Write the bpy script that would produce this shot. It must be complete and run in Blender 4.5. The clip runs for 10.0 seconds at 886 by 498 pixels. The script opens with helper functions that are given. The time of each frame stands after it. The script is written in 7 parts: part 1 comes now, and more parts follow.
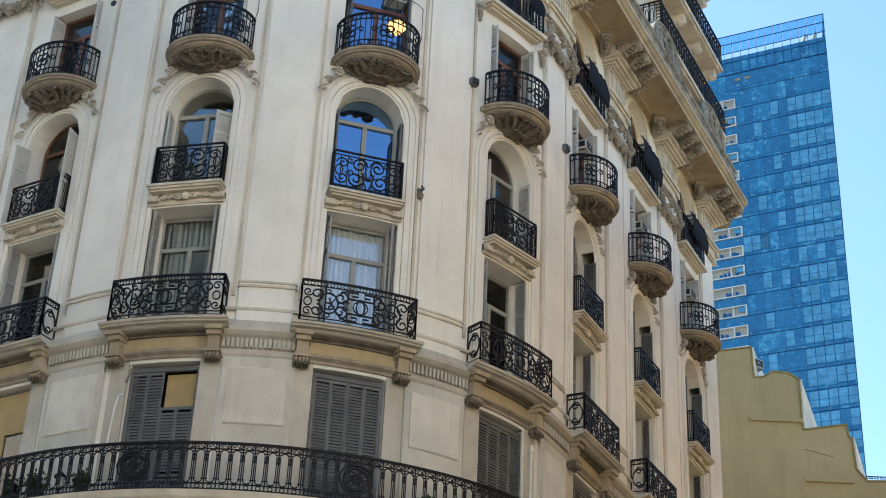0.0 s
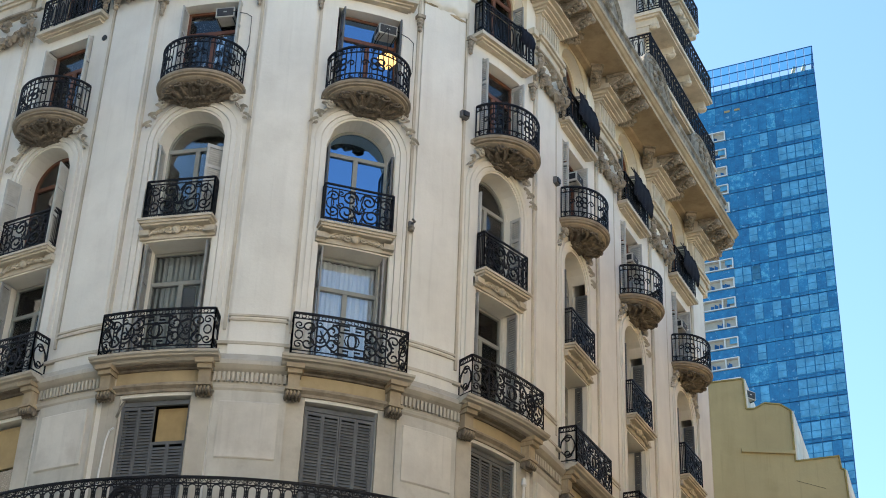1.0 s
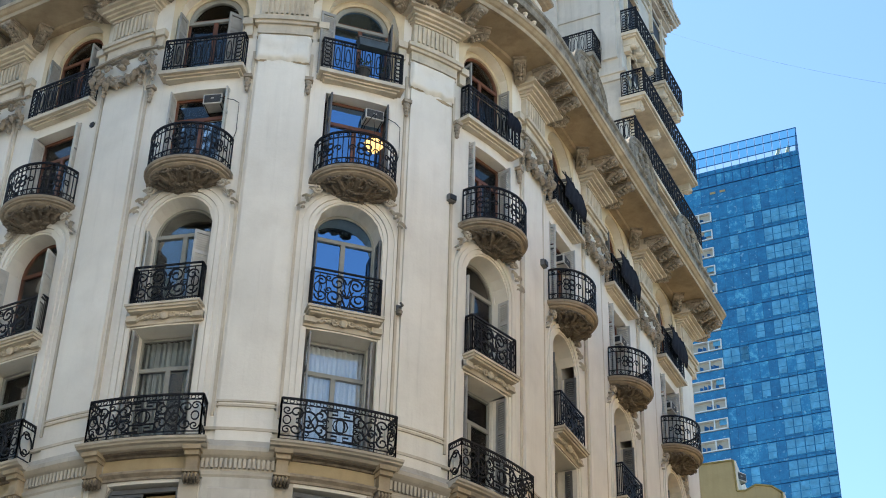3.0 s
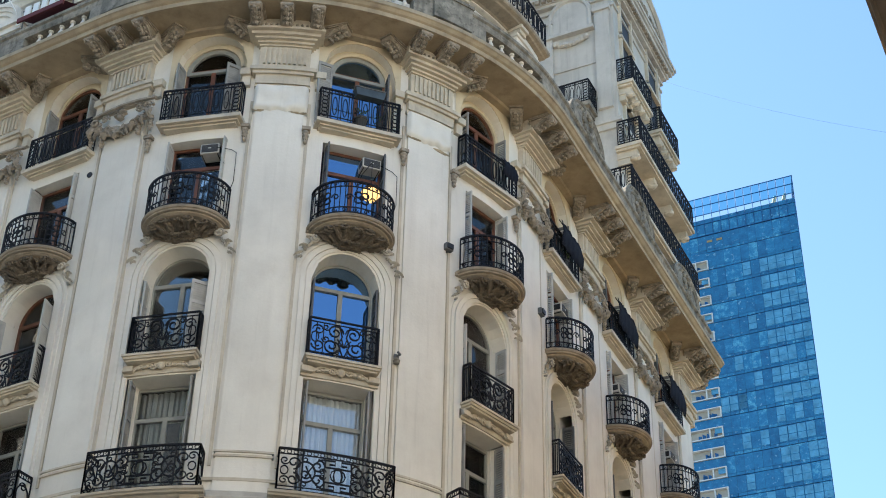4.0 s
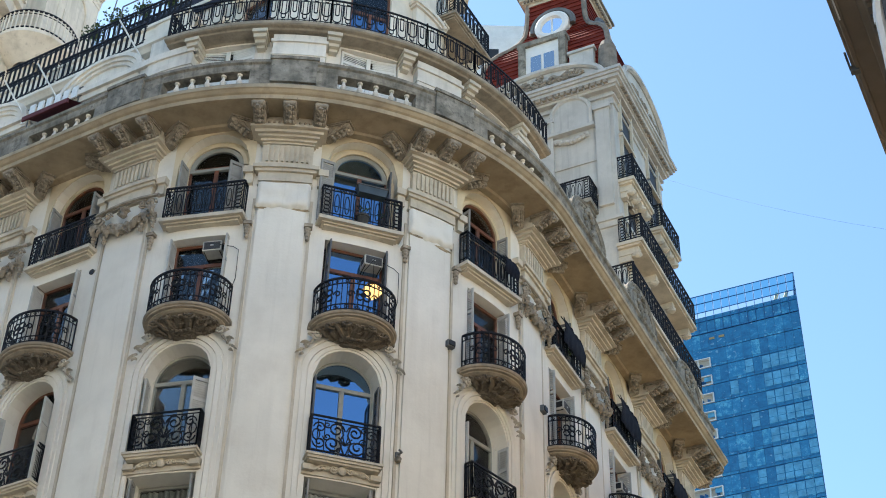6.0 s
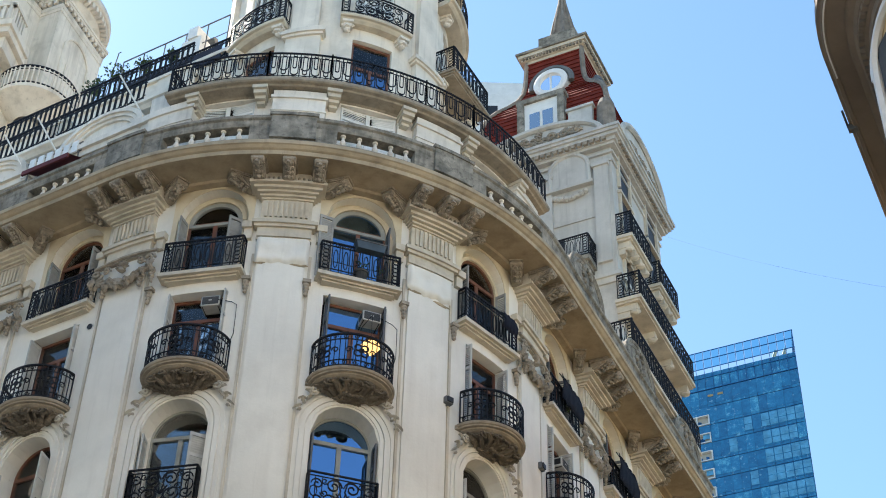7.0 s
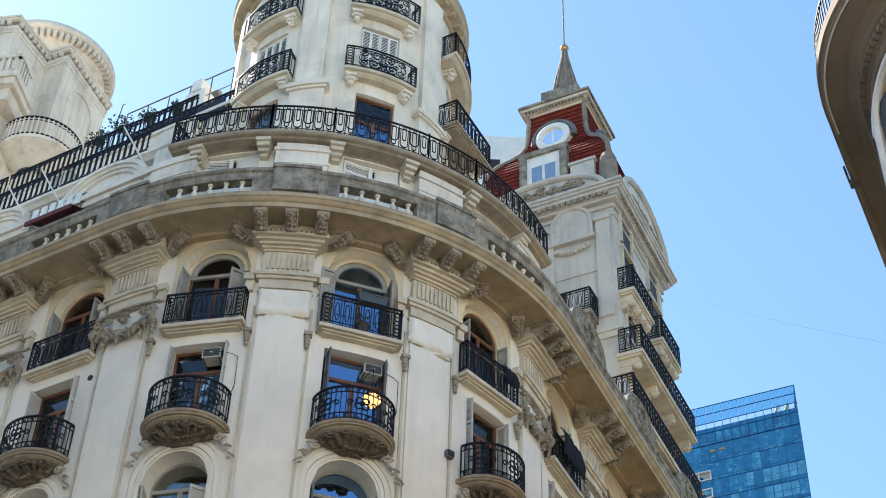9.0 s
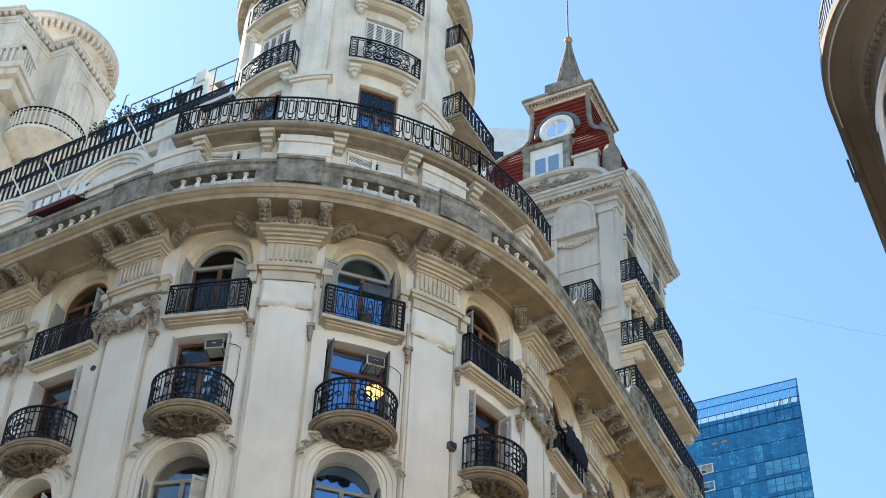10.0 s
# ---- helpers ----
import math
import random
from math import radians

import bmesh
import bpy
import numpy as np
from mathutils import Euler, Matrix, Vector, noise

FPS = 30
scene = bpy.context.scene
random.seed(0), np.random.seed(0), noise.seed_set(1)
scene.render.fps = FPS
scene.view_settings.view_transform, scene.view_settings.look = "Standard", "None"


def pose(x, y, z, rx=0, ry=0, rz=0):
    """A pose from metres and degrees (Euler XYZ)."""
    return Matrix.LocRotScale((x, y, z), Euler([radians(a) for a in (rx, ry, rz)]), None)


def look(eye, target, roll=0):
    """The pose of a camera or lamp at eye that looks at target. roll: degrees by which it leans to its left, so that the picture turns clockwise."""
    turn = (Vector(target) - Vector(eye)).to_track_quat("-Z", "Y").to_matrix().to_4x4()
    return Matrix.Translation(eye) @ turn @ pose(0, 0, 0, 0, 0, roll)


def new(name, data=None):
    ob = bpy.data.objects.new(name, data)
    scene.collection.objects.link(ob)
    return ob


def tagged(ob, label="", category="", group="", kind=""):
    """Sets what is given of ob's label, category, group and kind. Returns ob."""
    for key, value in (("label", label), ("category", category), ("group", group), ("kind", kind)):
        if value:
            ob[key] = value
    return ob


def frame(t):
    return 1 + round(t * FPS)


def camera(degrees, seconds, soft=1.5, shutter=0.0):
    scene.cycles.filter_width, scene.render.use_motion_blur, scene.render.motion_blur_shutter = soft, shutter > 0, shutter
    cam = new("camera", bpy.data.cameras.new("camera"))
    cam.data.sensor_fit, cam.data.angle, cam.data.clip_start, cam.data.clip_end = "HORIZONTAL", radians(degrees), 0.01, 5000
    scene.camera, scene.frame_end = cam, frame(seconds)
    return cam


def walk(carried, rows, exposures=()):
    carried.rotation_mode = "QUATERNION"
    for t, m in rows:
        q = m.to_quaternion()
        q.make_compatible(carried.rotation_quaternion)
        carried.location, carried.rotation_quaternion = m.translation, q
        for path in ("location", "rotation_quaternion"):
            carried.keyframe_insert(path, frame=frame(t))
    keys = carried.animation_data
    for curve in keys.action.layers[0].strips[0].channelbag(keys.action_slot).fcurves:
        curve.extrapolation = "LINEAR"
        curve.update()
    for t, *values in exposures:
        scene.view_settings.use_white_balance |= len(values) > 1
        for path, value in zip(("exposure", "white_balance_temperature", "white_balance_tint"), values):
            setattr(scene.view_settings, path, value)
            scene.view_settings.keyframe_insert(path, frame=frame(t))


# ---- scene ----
cam = camera(31.5, 10.0, soft=1.0)
EYE = 1.6
# seconds, heading to the right, tilt up, lean to the left (degrees)
ROWS = [
    (0.0, -0.733, 29.065, 2.784), (0.5, -0.577, 29.655, 2.603), (1.0, -0.424, 30.275, 2.405),
    (1.5, -0.286, 30.889, 2.205), (2.0, -0.167, 31.645, 2.040), (2.5, -0.089, 32.449, 1.865),
    (4.0, 0.035, 35.114, 1.486), (4.5, 0.000, 35.925, 1.432), (5.0, -0.065, 36.813, 1.393),
    (5.5, -0.126, 37.667, 1.481), (7.0, -0.171, 40.686, 1.830), (7.5, -0.205, 41.513, 1.962),
    (8.0, -0.256, 42.173, 2.066), (8.5, -0.302, 42.523, 2.212), (9.0, -0.355, 42.615, 2.283),
    (9.5, -0.407, 42.522, 2.486), (10.0, -0.490, 42.319, 2.605),
]
walk(cam, [(t, pose(0, 0, EYE, 0, 0, -h) @ pose(0, 0, 0, 90 + p, 0, 0) @ pose(0, 0, 0, 0, 0, r)) for t, h, p, r in ROWS],
     [(0.0, 1.57), (4.5, 1.50), (10.0, 1.44)])

# ---- light: clear sky, the sun high behind the corner house, so that its fronts lie in open shade ----
SUN_HEADING, SUN_HEIGHT = -47.0, 50.0
world = bpy.data.worlds.new("sky")
scene.world = world
world.use_nodes = True
wt = world.node_tree
sky = wt.nodes.new("ShaderNodeTexSky")
sky.sky_type, sky.sun_disc = "NISHITA", False
sky.sun_elevation, sky.sun_rotation = radians(SUN_HEIGHT), radians(SUN_HEADING)
sky.air_density, sky.dust_density, sky.ozone_density = 1.0, 0.3, 1.0
wt.nodes["Background"].inputs["Strength"].default_value = 0.105
tint = wt.nodes.new("ShaderNodeMix")
tint.data_type, tint.blend_type = "RGBA", "MULTIPLY"
tint.inputs["Factor"].default_value = 1.0
tint.inputs["B"].default_value = (0.86, 1.02, 1.05, 1)
wt.links.new(sky.outputs[0], tint.inputs["A"])
wt.links.new(tint.outputs["Result"], wt.nodes["Background"].inputs["Color"])
sun = new("sun", bpy.data.lights.new("sun", "SUN"))
sun.data.energy, sun.data.angle, sun.data.color = 5.0, radians(0.6), (1.0, 0.93, 0.83)
sh, se = radians(SUN_HEADING), radians(SUN_HEIGHT)
SUNWARD = Vector((math.sin(sh) * math.cos(se), math.cos(sh) * math.cos(se), math.sin(se)))
sun.matrix_world = look(SUNWARD * 60, (0, 0, 0))


# ---- materials ----
def material(name, base, rough=0.8, metal=0.0, vary=0.25, scale=0.6, stain=0.0, stain_color=(0.1, 0.09, 0.08), bump=0.2, grain=40.0, streak=0.0, island=0.0, spec=0.5):
    """A weathered surface: broad stains, fine grain, runs down the wall, relief."""
    m = bpy.data.materials.new(name)
    m.use_nodes = True
    t = m.node_tree
    n, l = t.nodes, t.links
    b = n["Principled BSDF"]
    b.inputs["Roughness"].default_value, b.inputs["Metallic"].default_value = rough, metal
    b.inputs["Specular IOR Level"].default_value = spec
    co = n.new("ShaderNodeNewGeometry")

    def noise_node(sc, detail, stretch=(1, 1, 1)):
        mp = n.new("ShaderNodeMapping")
        mp.inputs["Scale"].default_value = stretch
        l.new(co.outputs["Position"], mp.inputs["Vector"])
        q = n.new("ShaderNodeTexNoise")
        q.inputs["Scale"].default_value, q.inputs["Detail"].default_value, q.inputs["Roughness"].default_value = sc, detail, 0.6
        l.new(mp.outputs[0], q.inputs["Vector"])
        return q.outputs["Fac"]

    def ramp(fac, lo, hi, a, c):
        r = n.new("ShaderNodeMapRange")
        r.inputs["From Min"].default_value, r.inputs["From Max"].default_value = lo, hi
        r.inputs["To Min"].default_value, r.inputs["To Max"].default_value = a, c
        l.new(fac, r.inputs["Value"])
        return r.outputs[0]

    def mixed(fac, a, c, mode="MIX"):
        x = n.new("ShaderNodeMix")
        x.data_type, x.blend_type = "RGBA", mode
        l.new(fac, x.inputs["Factor"]) if not isinstance(fac, float) else setattr(x.inputs["Factor"], "default_value", fac)
        for sock, v in ((x.inputs["A"], a), (x.inputs["B"], c)):
            if isinstance(v, tuple):
                sock.default_value = (*v, 1)
            else:
                l.new(v, sock)
        return x.outputs["Result"]

    dark = tuple(c * (1 - vary) for c in base)
    lite = tuple(min(1, c * (1 + vary * 0.5)) for c in base)
    col = mixed(ramp(noise_node(scale, 5), 0.32, 0.68, 0, 1), dark, lite)
    fine = ramp(noise_node(grain, 3), 0.3, 0.7, 0.0, vary * 0.5)
    col = mixed(fine, col, tuple(c * 0.6 for c in base))
    if stain:
        col = mixed(ramp(noise_node(scale * 2.3, 7), 0.52, 0.75, 0, stain), col, stain_color)
    if streak:
        col = mixed(ramp(noise_node(2.2, 5, (1, 1, 0.09)), 0.5, 0.8, 0, streak), col, stain_color)
        col = mixed(ramp(noise_node(6.5, 4, (1, 1, 0.05)), 0.58, 0.78, 0, streak * 0.8), col, tuple(c * 0.7 for c in stain_color))
    if island:
        oi = n.new("ShaderNodeObjectInfo")
        col = mixed(ramp(oi.outputs["Random"], 0, 1, 0, island), col, tuple(c * 0.45 for c in base))
    l.new(col, b.inputs["Base Color"])
    if bump:
        bp = n.new("ShaderNodeBump")
        bp.inputs["Strength"].default_value, bp.inputs["Distance"].default_value = bump, 0.02
        l.new(noise_node(grain * 0.5, 6), bp.inputs["Height"])
        l.new(bp.outputs[0], b.inputs["Normal"])
    return m


STUCCO = material("cream_stucco", (0.82, 0.78, 0.70), 0.9, vary=0.12, scale=0.35, stain=0.2, stain_color=(0.40, 0.35, 0.28), streak=0.17, bump=0.25, grain=25)
STONE = material("moulded_stucco", (0.625, 0.555, 0.445), 0.9, vary=0.2, scale=1.2, stain=0.4, stain_color=(0.26, 0.21, 0.15), streak=0.3, bump=0.35, grain=18)
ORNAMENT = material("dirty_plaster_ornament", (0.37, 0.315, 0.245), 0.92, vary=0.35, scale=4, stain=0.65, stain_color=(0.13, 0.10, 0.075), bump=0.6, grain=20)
GREYSTONE = material("weathered_grey_cement", (0.33, 0.295, 0.24), 0.95, vary=0.55, scale=2.6, stain=0.95, stain_color=(0.07, 0.065, 0.05), streak=0.8, bump=0.5, grain=15)
PALE = material("pale_tower_stucco", (0.80, 0.73, 0.635), 0.9, vary=0.18, scale=0.6, stain=0.4, stain_color=(0.36, 0.32, 0.27), streak=0.45, bump=0.25, grain=20)
PAVWALL = material("grey_white_stucco", (0.58, 0.555, 0.51), 0.9, vary=0.2, scale=0.5, stain=0.5, stain_color=(0.3, 0.29, 0.27), streak=0.6, bump=0.25, grain=20)
IRON = material("black_wrought_iron", (0.012, 0.012, 0.015), 0.55, metal=0.0, vary=0.5, scale=6, stain=0.2, stain_color=(0.05, 0.03, 0.02), bump=0.2, grain=60, spec=0.2)
GREYPAINT = material("grey_painted_wood", (0.33, 0.33, 0.295), 0.6, vary=0.15, scale=3, stain=0.15, stain_color=(0.25, 0.23, 0.2), bump=0.15, grain=50)
SHUTTER = material("grey_slatted_shutter", (0.125, 0.128, 0.13), 0.6, vary=0.25, scale=2, stain=0.25, stain_color=(0.1, 0.1, 0.1), bump=0.2, grain=40)
PALESHUT = material("pale_grey_shutter", (0.50, 0.49, 0.46), 0.65, vary=0.18, scale=3, stain=0.2, stain_color=(0.3, 0.28, 0.26), bump=0.2, grain=40)
WORNSHUT = material("worn_grey_shutter", (0.33, 0.325, 0.31), 0.7, vary=0.25, scale=3, stain=0.3, stain_color=(0.2, 0.19, 0.18), bump=0.2, grain=40)
BROWNWOOD = material("red_brown_wood", (0.17, 0.062, 0.030), 0.5, vary=0.35, scale=3, bump=0.2, grain=40)
CURTAIN = material("white_net_curtain", (0.86, 0.86, 0.83), 0.95, vary=0.05, scale=3, bump=0.1, grain=30)
# Near-black base puts the unlit rooms' darkness into the colour.
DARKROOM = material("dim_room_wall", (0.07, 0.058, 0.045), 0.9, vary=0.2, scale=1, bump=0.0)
REDTILE = material("red_roof_tile", (0.22, 0.036, 0.022), 0.75, vary=0.35, scale=2.0, stain=0.35, stain_color=(0.08, 0.02, 0.018), bump=0.4, grain=25, island=0.5, spec=0.12)
SLATE = material("grey_zinc", (0.17, 0.165, 0.155), 0.6, metal=0.2, vary=0.35, scale=1.5, stain=0.4, stain_color=(0.08, 0.075, 0.07), streak=0.4, bump=0.3, grain=20)
SPIRE = material("brown_grey_cement", (0.27, 0.225, 0.18), 0.9, vary=0.35, scale=2.5, stain=0.5, stain_color=(0.1, 0.085, 0.07), streak=0.4, bump=0.4, grain=18)
YELLOW = material("mustard_render", (0.39, 0.315, 0.165), 0.9, vary=0.12, scale=0.35, stain=0.3, stain_color=(0.22, 0.18, 0.08), streak=0.35, bump=0.3, grain=12)
CREAM = material("cream_far_stucco", (0.78, 0.70, 0.59), 0.9, vary=0.15, scale=0.6, stain=0.45, stain_color=(0.34, 0.28, 0.21), streak=0.6, bump=0.2, grain=14)
# Base darkened so the soffit's shade sits in its taupe colour.
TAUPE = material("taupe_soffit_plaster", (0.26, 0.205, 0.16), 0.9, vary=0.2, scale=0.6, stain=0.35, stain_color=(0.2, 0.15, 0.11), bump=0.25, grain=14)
# Tint holds warm light bounced off the soffit, and some ochre paint.
BOUNCEOCHRE = material("ochre_tinted_stucco", (0.70, 0.60, 0.43), 0.9, vary=0.15, scale=0.7, stain=0.35, stain_color=(0.38, 0.29, 0.18), streak=0.2, bump=0.25, grain=20)
WHITE = material("white_paint", (0.78, 0.77, 0.74), 0.6, vary=0.1, scale=2, stain=0.15, stain_color=(0.4, 0.38, 0.35), bump=0.1, grain=30)
ACWHITE = material("dull_white_casing", (0.55, 0.54, 0.50), 0.5, vary=0.15, scale=5, stain=0.2, stain_color=(0.25, 0.22, 0.18), bump=0.1, grain=50)
BLACKGRILLE = material("black_grille", (0.02, 0.02, 0.022), 0.55, vary=0.3, scale=8, bump=0.1)
CANVAS = material("dark_blue_canvas", (0.02, 0.024, 0.045), 0.9, vary=0.3, scale=3, bump=0.3, grain=30)
ASPHALT = material("asphalt", (0.06, 0.058, 0.055), 0.9, vary=0.25, scale=0.6, stain=0.3, stain_color=(0.03, 0.03, 0.03), bump=0.3, grain=30)
PAVING = material("pale_paving", (0.36, 0.32, 0.26), 0.9, vary=0.2, scale=0.8, stain=0.25, stain_color=(0.2, 0.18, 0.15), bump=0.2, grain=12)
LEAF = material("green_leaves", (0.055, 0.095, 0.03), 0.7, vary=0.5, scale=6, bump=0.1, grain=40)
GOLD = material("coppery_finial", (0.62, 0.30, 0.12), 0.35, metal=1.0, vary=0.2, scale=6, bump=0.1)
MAROON = material("maroon_awning", (0.13, 0.03, 0.035), 0.85, vary=0.2, scale=3, bump=0.2)
STRAW = material("straw_blind", (0.42, 0.30, 0.14), 0.8, vary=0.15, scale=3, bump=0.1)
SLATEBLUE = material("blue_grey_metal", (0.05, 0.075, 0.10), 0.6, vary=0.3, scale=3, stain=0.3, stain_color=(0.1,0.1,0.1), bump=0.1)
YELLOWDARK = material("mustard_coping", (0.27, 0.22, 0.08), 0.9, vary=0.25, scale=1, stain=0.4, stain_color=(0.1, 0.09, 0.05), bump=0.3, grain=12)
# Ochre paint; bounced warmth and the balcony's shade are in the tone.
OCHRE = material("ochre_painted_stucco", (0.47, 0.375, 0.23), 0.9, vary=0.15, scale=1, stain=0.35, stain_color=(0.3, 0.22, 0.13), streak=0.2, bump=0.25, grain=18)
# Base darkened for the shade under balcony slabs as well as soot.
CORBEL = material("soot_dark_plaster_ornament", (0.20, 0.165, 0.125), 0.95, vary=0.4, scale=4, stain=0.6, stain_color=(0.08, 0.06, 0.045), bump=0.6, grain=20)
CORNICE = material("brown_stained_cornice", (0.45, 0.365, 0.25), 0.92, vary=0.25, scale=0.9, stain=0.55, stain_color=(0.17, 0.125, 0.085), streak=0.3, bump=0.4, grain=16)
SUNWALL = material("pale_render", (0.92, 0.84, 0.71), 0.9, vary=0.1, scale=0.4, bump=0.1)
# Warm hue chosen so this wall bounces warm light on the right front.
NEARWALL = material("warm_render", (0.74, 0.55, 0.31), 0.9, vary=0.1, scale=0.4, bump=0.1)
FIELD = material("worn_panel_stucco", (0.66, 0.615, 0.54), 0.9, vary=0.16, scale=0.7, stain=0.35, stain_color=(0.38, 0.33, 0.27), streak=0.35, bump=0.25, grain=20)
# Grime tone, also used where shade is put into the colour.
GRIMY_SHADED = material("grimy_stucco", (0.54, 0.495, 0.415), 0.9, vary=0.2, scale=0.8, stain=0.45, stain_color=(0.33, 0.28, 0.22), streak=0.45, bump=0.3, grain=20)
PILASTER = material("greyed_pilaster_stucco", (0.585, 0.55, 0.48), 0.9, vary=0.18, scale=0.8, stain=0.4, stain_color=(0.34, 0.30, 0.24), streak=0.4, bump=0.3, grain=20)
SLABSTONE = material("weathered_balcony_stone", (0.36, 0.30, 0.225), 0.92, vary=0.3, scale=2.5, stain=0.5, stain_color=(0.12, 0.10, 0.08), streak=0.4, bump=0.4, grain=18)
TERRABEIGE = material("beige_loggia_wall", (0.50, 0.45, 0.38), 0.9, vary=0.2, scale=0.5, bump=0.0)
TOWERBAND = material("blue_grey_metal_band", (0.018, 0.12, 0.28), 0.4, metal=0.4, vary=0.2, scale=0.2, bump=0.0)
STRUT = material("pale_steel", (0.55, 0.50, 0.36), 0.5, vary=0.1, scale=0.5, bump=0.0)
TERRA = material("dark_clay_pot", (0.045, 0.043, 0.038), 0.85, vary=0.3, scale=5, bump=0.2)


def glass(name, tint, gloss, rough=0.03, coat=(1, 1, 1)):
    """A pane: part mirror, part clear; its gloss grows at grazing angles."""
    m = bpy.data.materials.new(name)
    m.use_nodes = True
    n, l = m.node_tree.nodes, m.node_tree.links
    n.remove(n["Principled BSDF"])
    mix, tr, gl = n.new("ShaderNodeMixShader"), n.new("ShaderNodeBsdfTransparent"), n.new("ShaderNodeBsdfGlossy")
    fr, mr = n.new("ShaderNodeFresnel"), n.new("ShaderNodeMapRange")
    fr.inputs["IOR"].default_value = 1.5
    mr.inputs["To Min"].default_value = gloss
    l.new(fr.outputs[0], mr.inputs["Value"])
    l.new(mr.outputs[0], mix.inputs[0])
    tr.inputs["Color"].default_value = (*tint, 1)
    gl.inputs["Roughness"].default_value = rough
    gl.inputs["Color"].default_value = (*coat, 1)
    wob, bp = n.new("ShaderNodeTexNoise"), n.new("ShaderNodeBump")
    wob.inputs["Scale"].default_value = 1.3
    bp.inputs["Strength"].default_value, bp.inputs["Distance"].default_value = 0.12, 0.05
    l.new(wob.outputs["Fac"], bp.inputs["Height"])
    l.new(bp.outputs[0], gl.inputs["Normal"])
    l.new(tr.outputs[0], mix.inputs[1])
    l.new(gl.outputs[0], mix.inputs[2])
    l.new(mix.outputs[0], n["Material Output"].inputs["Surface"])
    return m


PANE = glass("window_glass", (0.90, 0.92, 0.92), 0.02)
CURTPANE = glass("pale_reflecting_glass", (0.94, 0.96, 0.98), 0.10)
# Blue gloss colour paints a deeper sky reflection into these panes.
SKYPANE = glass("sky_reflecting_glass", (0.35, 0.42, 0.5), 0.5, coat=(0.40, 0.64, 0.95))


def glowing(name, color, strength):
    m = bpy.data.materials.new(name)
    m.use_nodes = True
    b = m.node_tree.nodes["Principled BSDF"]
    b.inputs["Base Color"].default_value = (*color, 1)
    b.inputs["Emission Color"].default_value, b.inputs["Emission Strength"].default_value = (*color, 1), strength
    return m


GREYPANE = glass("grey_window_glass", (0.30, 0.36, 0.35), 0.08)
SKYPALE = glass("pale_sky_glass", (0.5, 0.55, 0.6), 0.45)
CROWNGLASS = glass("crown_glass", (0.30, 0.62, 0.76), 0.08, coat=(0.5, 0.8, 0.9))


def tower_glass():
    """Blue curtain-wall glass; panels differ, reflections and glints are painted into its colour."""
    m = bpy.data.materials.new("blue_curtain_glass")
    m.use_nodes = True
    n, l = m.node_tree.nodes, m.node_tree.links
    b = n["Principled BSDF"]
    b.inputs["Roughness"].default_value, b.inputs["Specular IOR Level"].default_value = 0.12, 0.6
    geo, tex, mul, ramp, add = (n.new(k) for k in ("ShaderNodeNewGeometry", "ShaderNodeTexNoise", "ShaderNodeMath", "ShaderNodeValToRGB", "ShaderNodeMath"))
    tex.inputs["Scale"].default_value, tex.inputs["Detail"].default_value, tex.inputs["Roughness"].default_value = 0.8, 9, 0.8
    l.new(geo.outputs["Position"], tex.inputs["Vector"])
    mul.operation, mul.inputs[1].default_value = "MULTIPLY", 0.22
    l.new(geo.outputs["Random Per Island"], mul.inputs[0])
    l.new(mul.outputs[0], add.inputs[0])
    l.new(tex.outputs["Fac"], add.inputs[1])
    e = ramp.color_ramp.elements
    e[0].position, e[0].color = 0.40, (0.010, 0.115, 0.26, 1)
    e[1].position, e[1].color = 0.86, (0.14, 0.50, 0.68, 1)
    mid = e.new(0.70)
    mid.color = (0.022, 0.215, 0.43, 1)
    l.new(add.outputs[0], ramp.inputs[0])
    # Pale specks stand in for small bright reflections.
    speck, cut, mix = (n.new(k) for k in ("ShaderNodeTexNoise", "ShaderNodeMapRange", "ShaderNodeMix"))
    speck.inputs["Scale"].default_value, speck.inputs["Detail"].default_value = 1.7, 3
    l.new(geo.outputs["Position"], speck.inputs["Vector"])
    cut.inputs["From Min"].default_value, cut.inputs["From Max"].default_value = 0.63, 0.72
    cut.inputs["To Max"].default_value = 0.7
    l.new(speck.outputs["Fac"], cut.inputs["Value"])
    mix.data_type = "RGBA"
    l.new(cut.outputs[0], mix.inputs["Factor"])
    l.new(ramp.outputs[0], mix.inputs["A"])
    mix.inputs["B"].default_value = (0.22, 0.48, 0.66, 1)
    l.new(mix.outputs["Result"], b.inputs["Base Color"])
    return m


TOWERGLASS = tower_glass()
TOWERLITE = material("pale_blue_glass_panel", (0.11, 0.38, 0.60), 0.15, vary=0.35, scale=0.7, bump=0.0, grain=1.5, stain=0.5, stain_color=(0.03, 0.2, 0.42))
LAMPGLASS = glowing("lit_lamp_glass", (1.0, 0.60, 0.20), 0.75)


# ---- mesh tools ----
def finish(name, bm, mat, parent=None, label="", smooth=False):
    """Links a bmesh as one mesh object."""
    me = bpy.data.meshes.new(name)
    if smooth:
        for f in bm.faces:
            f.smooth = True
    bm.to_mesh(me)
    bm.free()
    me.materials.append(mat)
    ob = new(name, me)
    if parent:
        ob.parent = parent
    if label:
        ob["label"] = label
    return ob


def part(name, bm, mat, parent, label="", smooth=False):
    return finish(name, bm, mat, parent, label, smooth)


def share(name, me, parent, m=None, label=""):
    """One more object on an existing mesh, under parent."""
    ob = new(name, me)
    ob.parent = parent
    if m is not None:
        ob.matrix_basis = m
    if label:
        ob["label"] = label
    return ob


def empty(name, m=None):
    ob = new(name)
    ob.empty_display_size = 0.3
    if m is not None:
        ob.matrix_world = m
    return ob


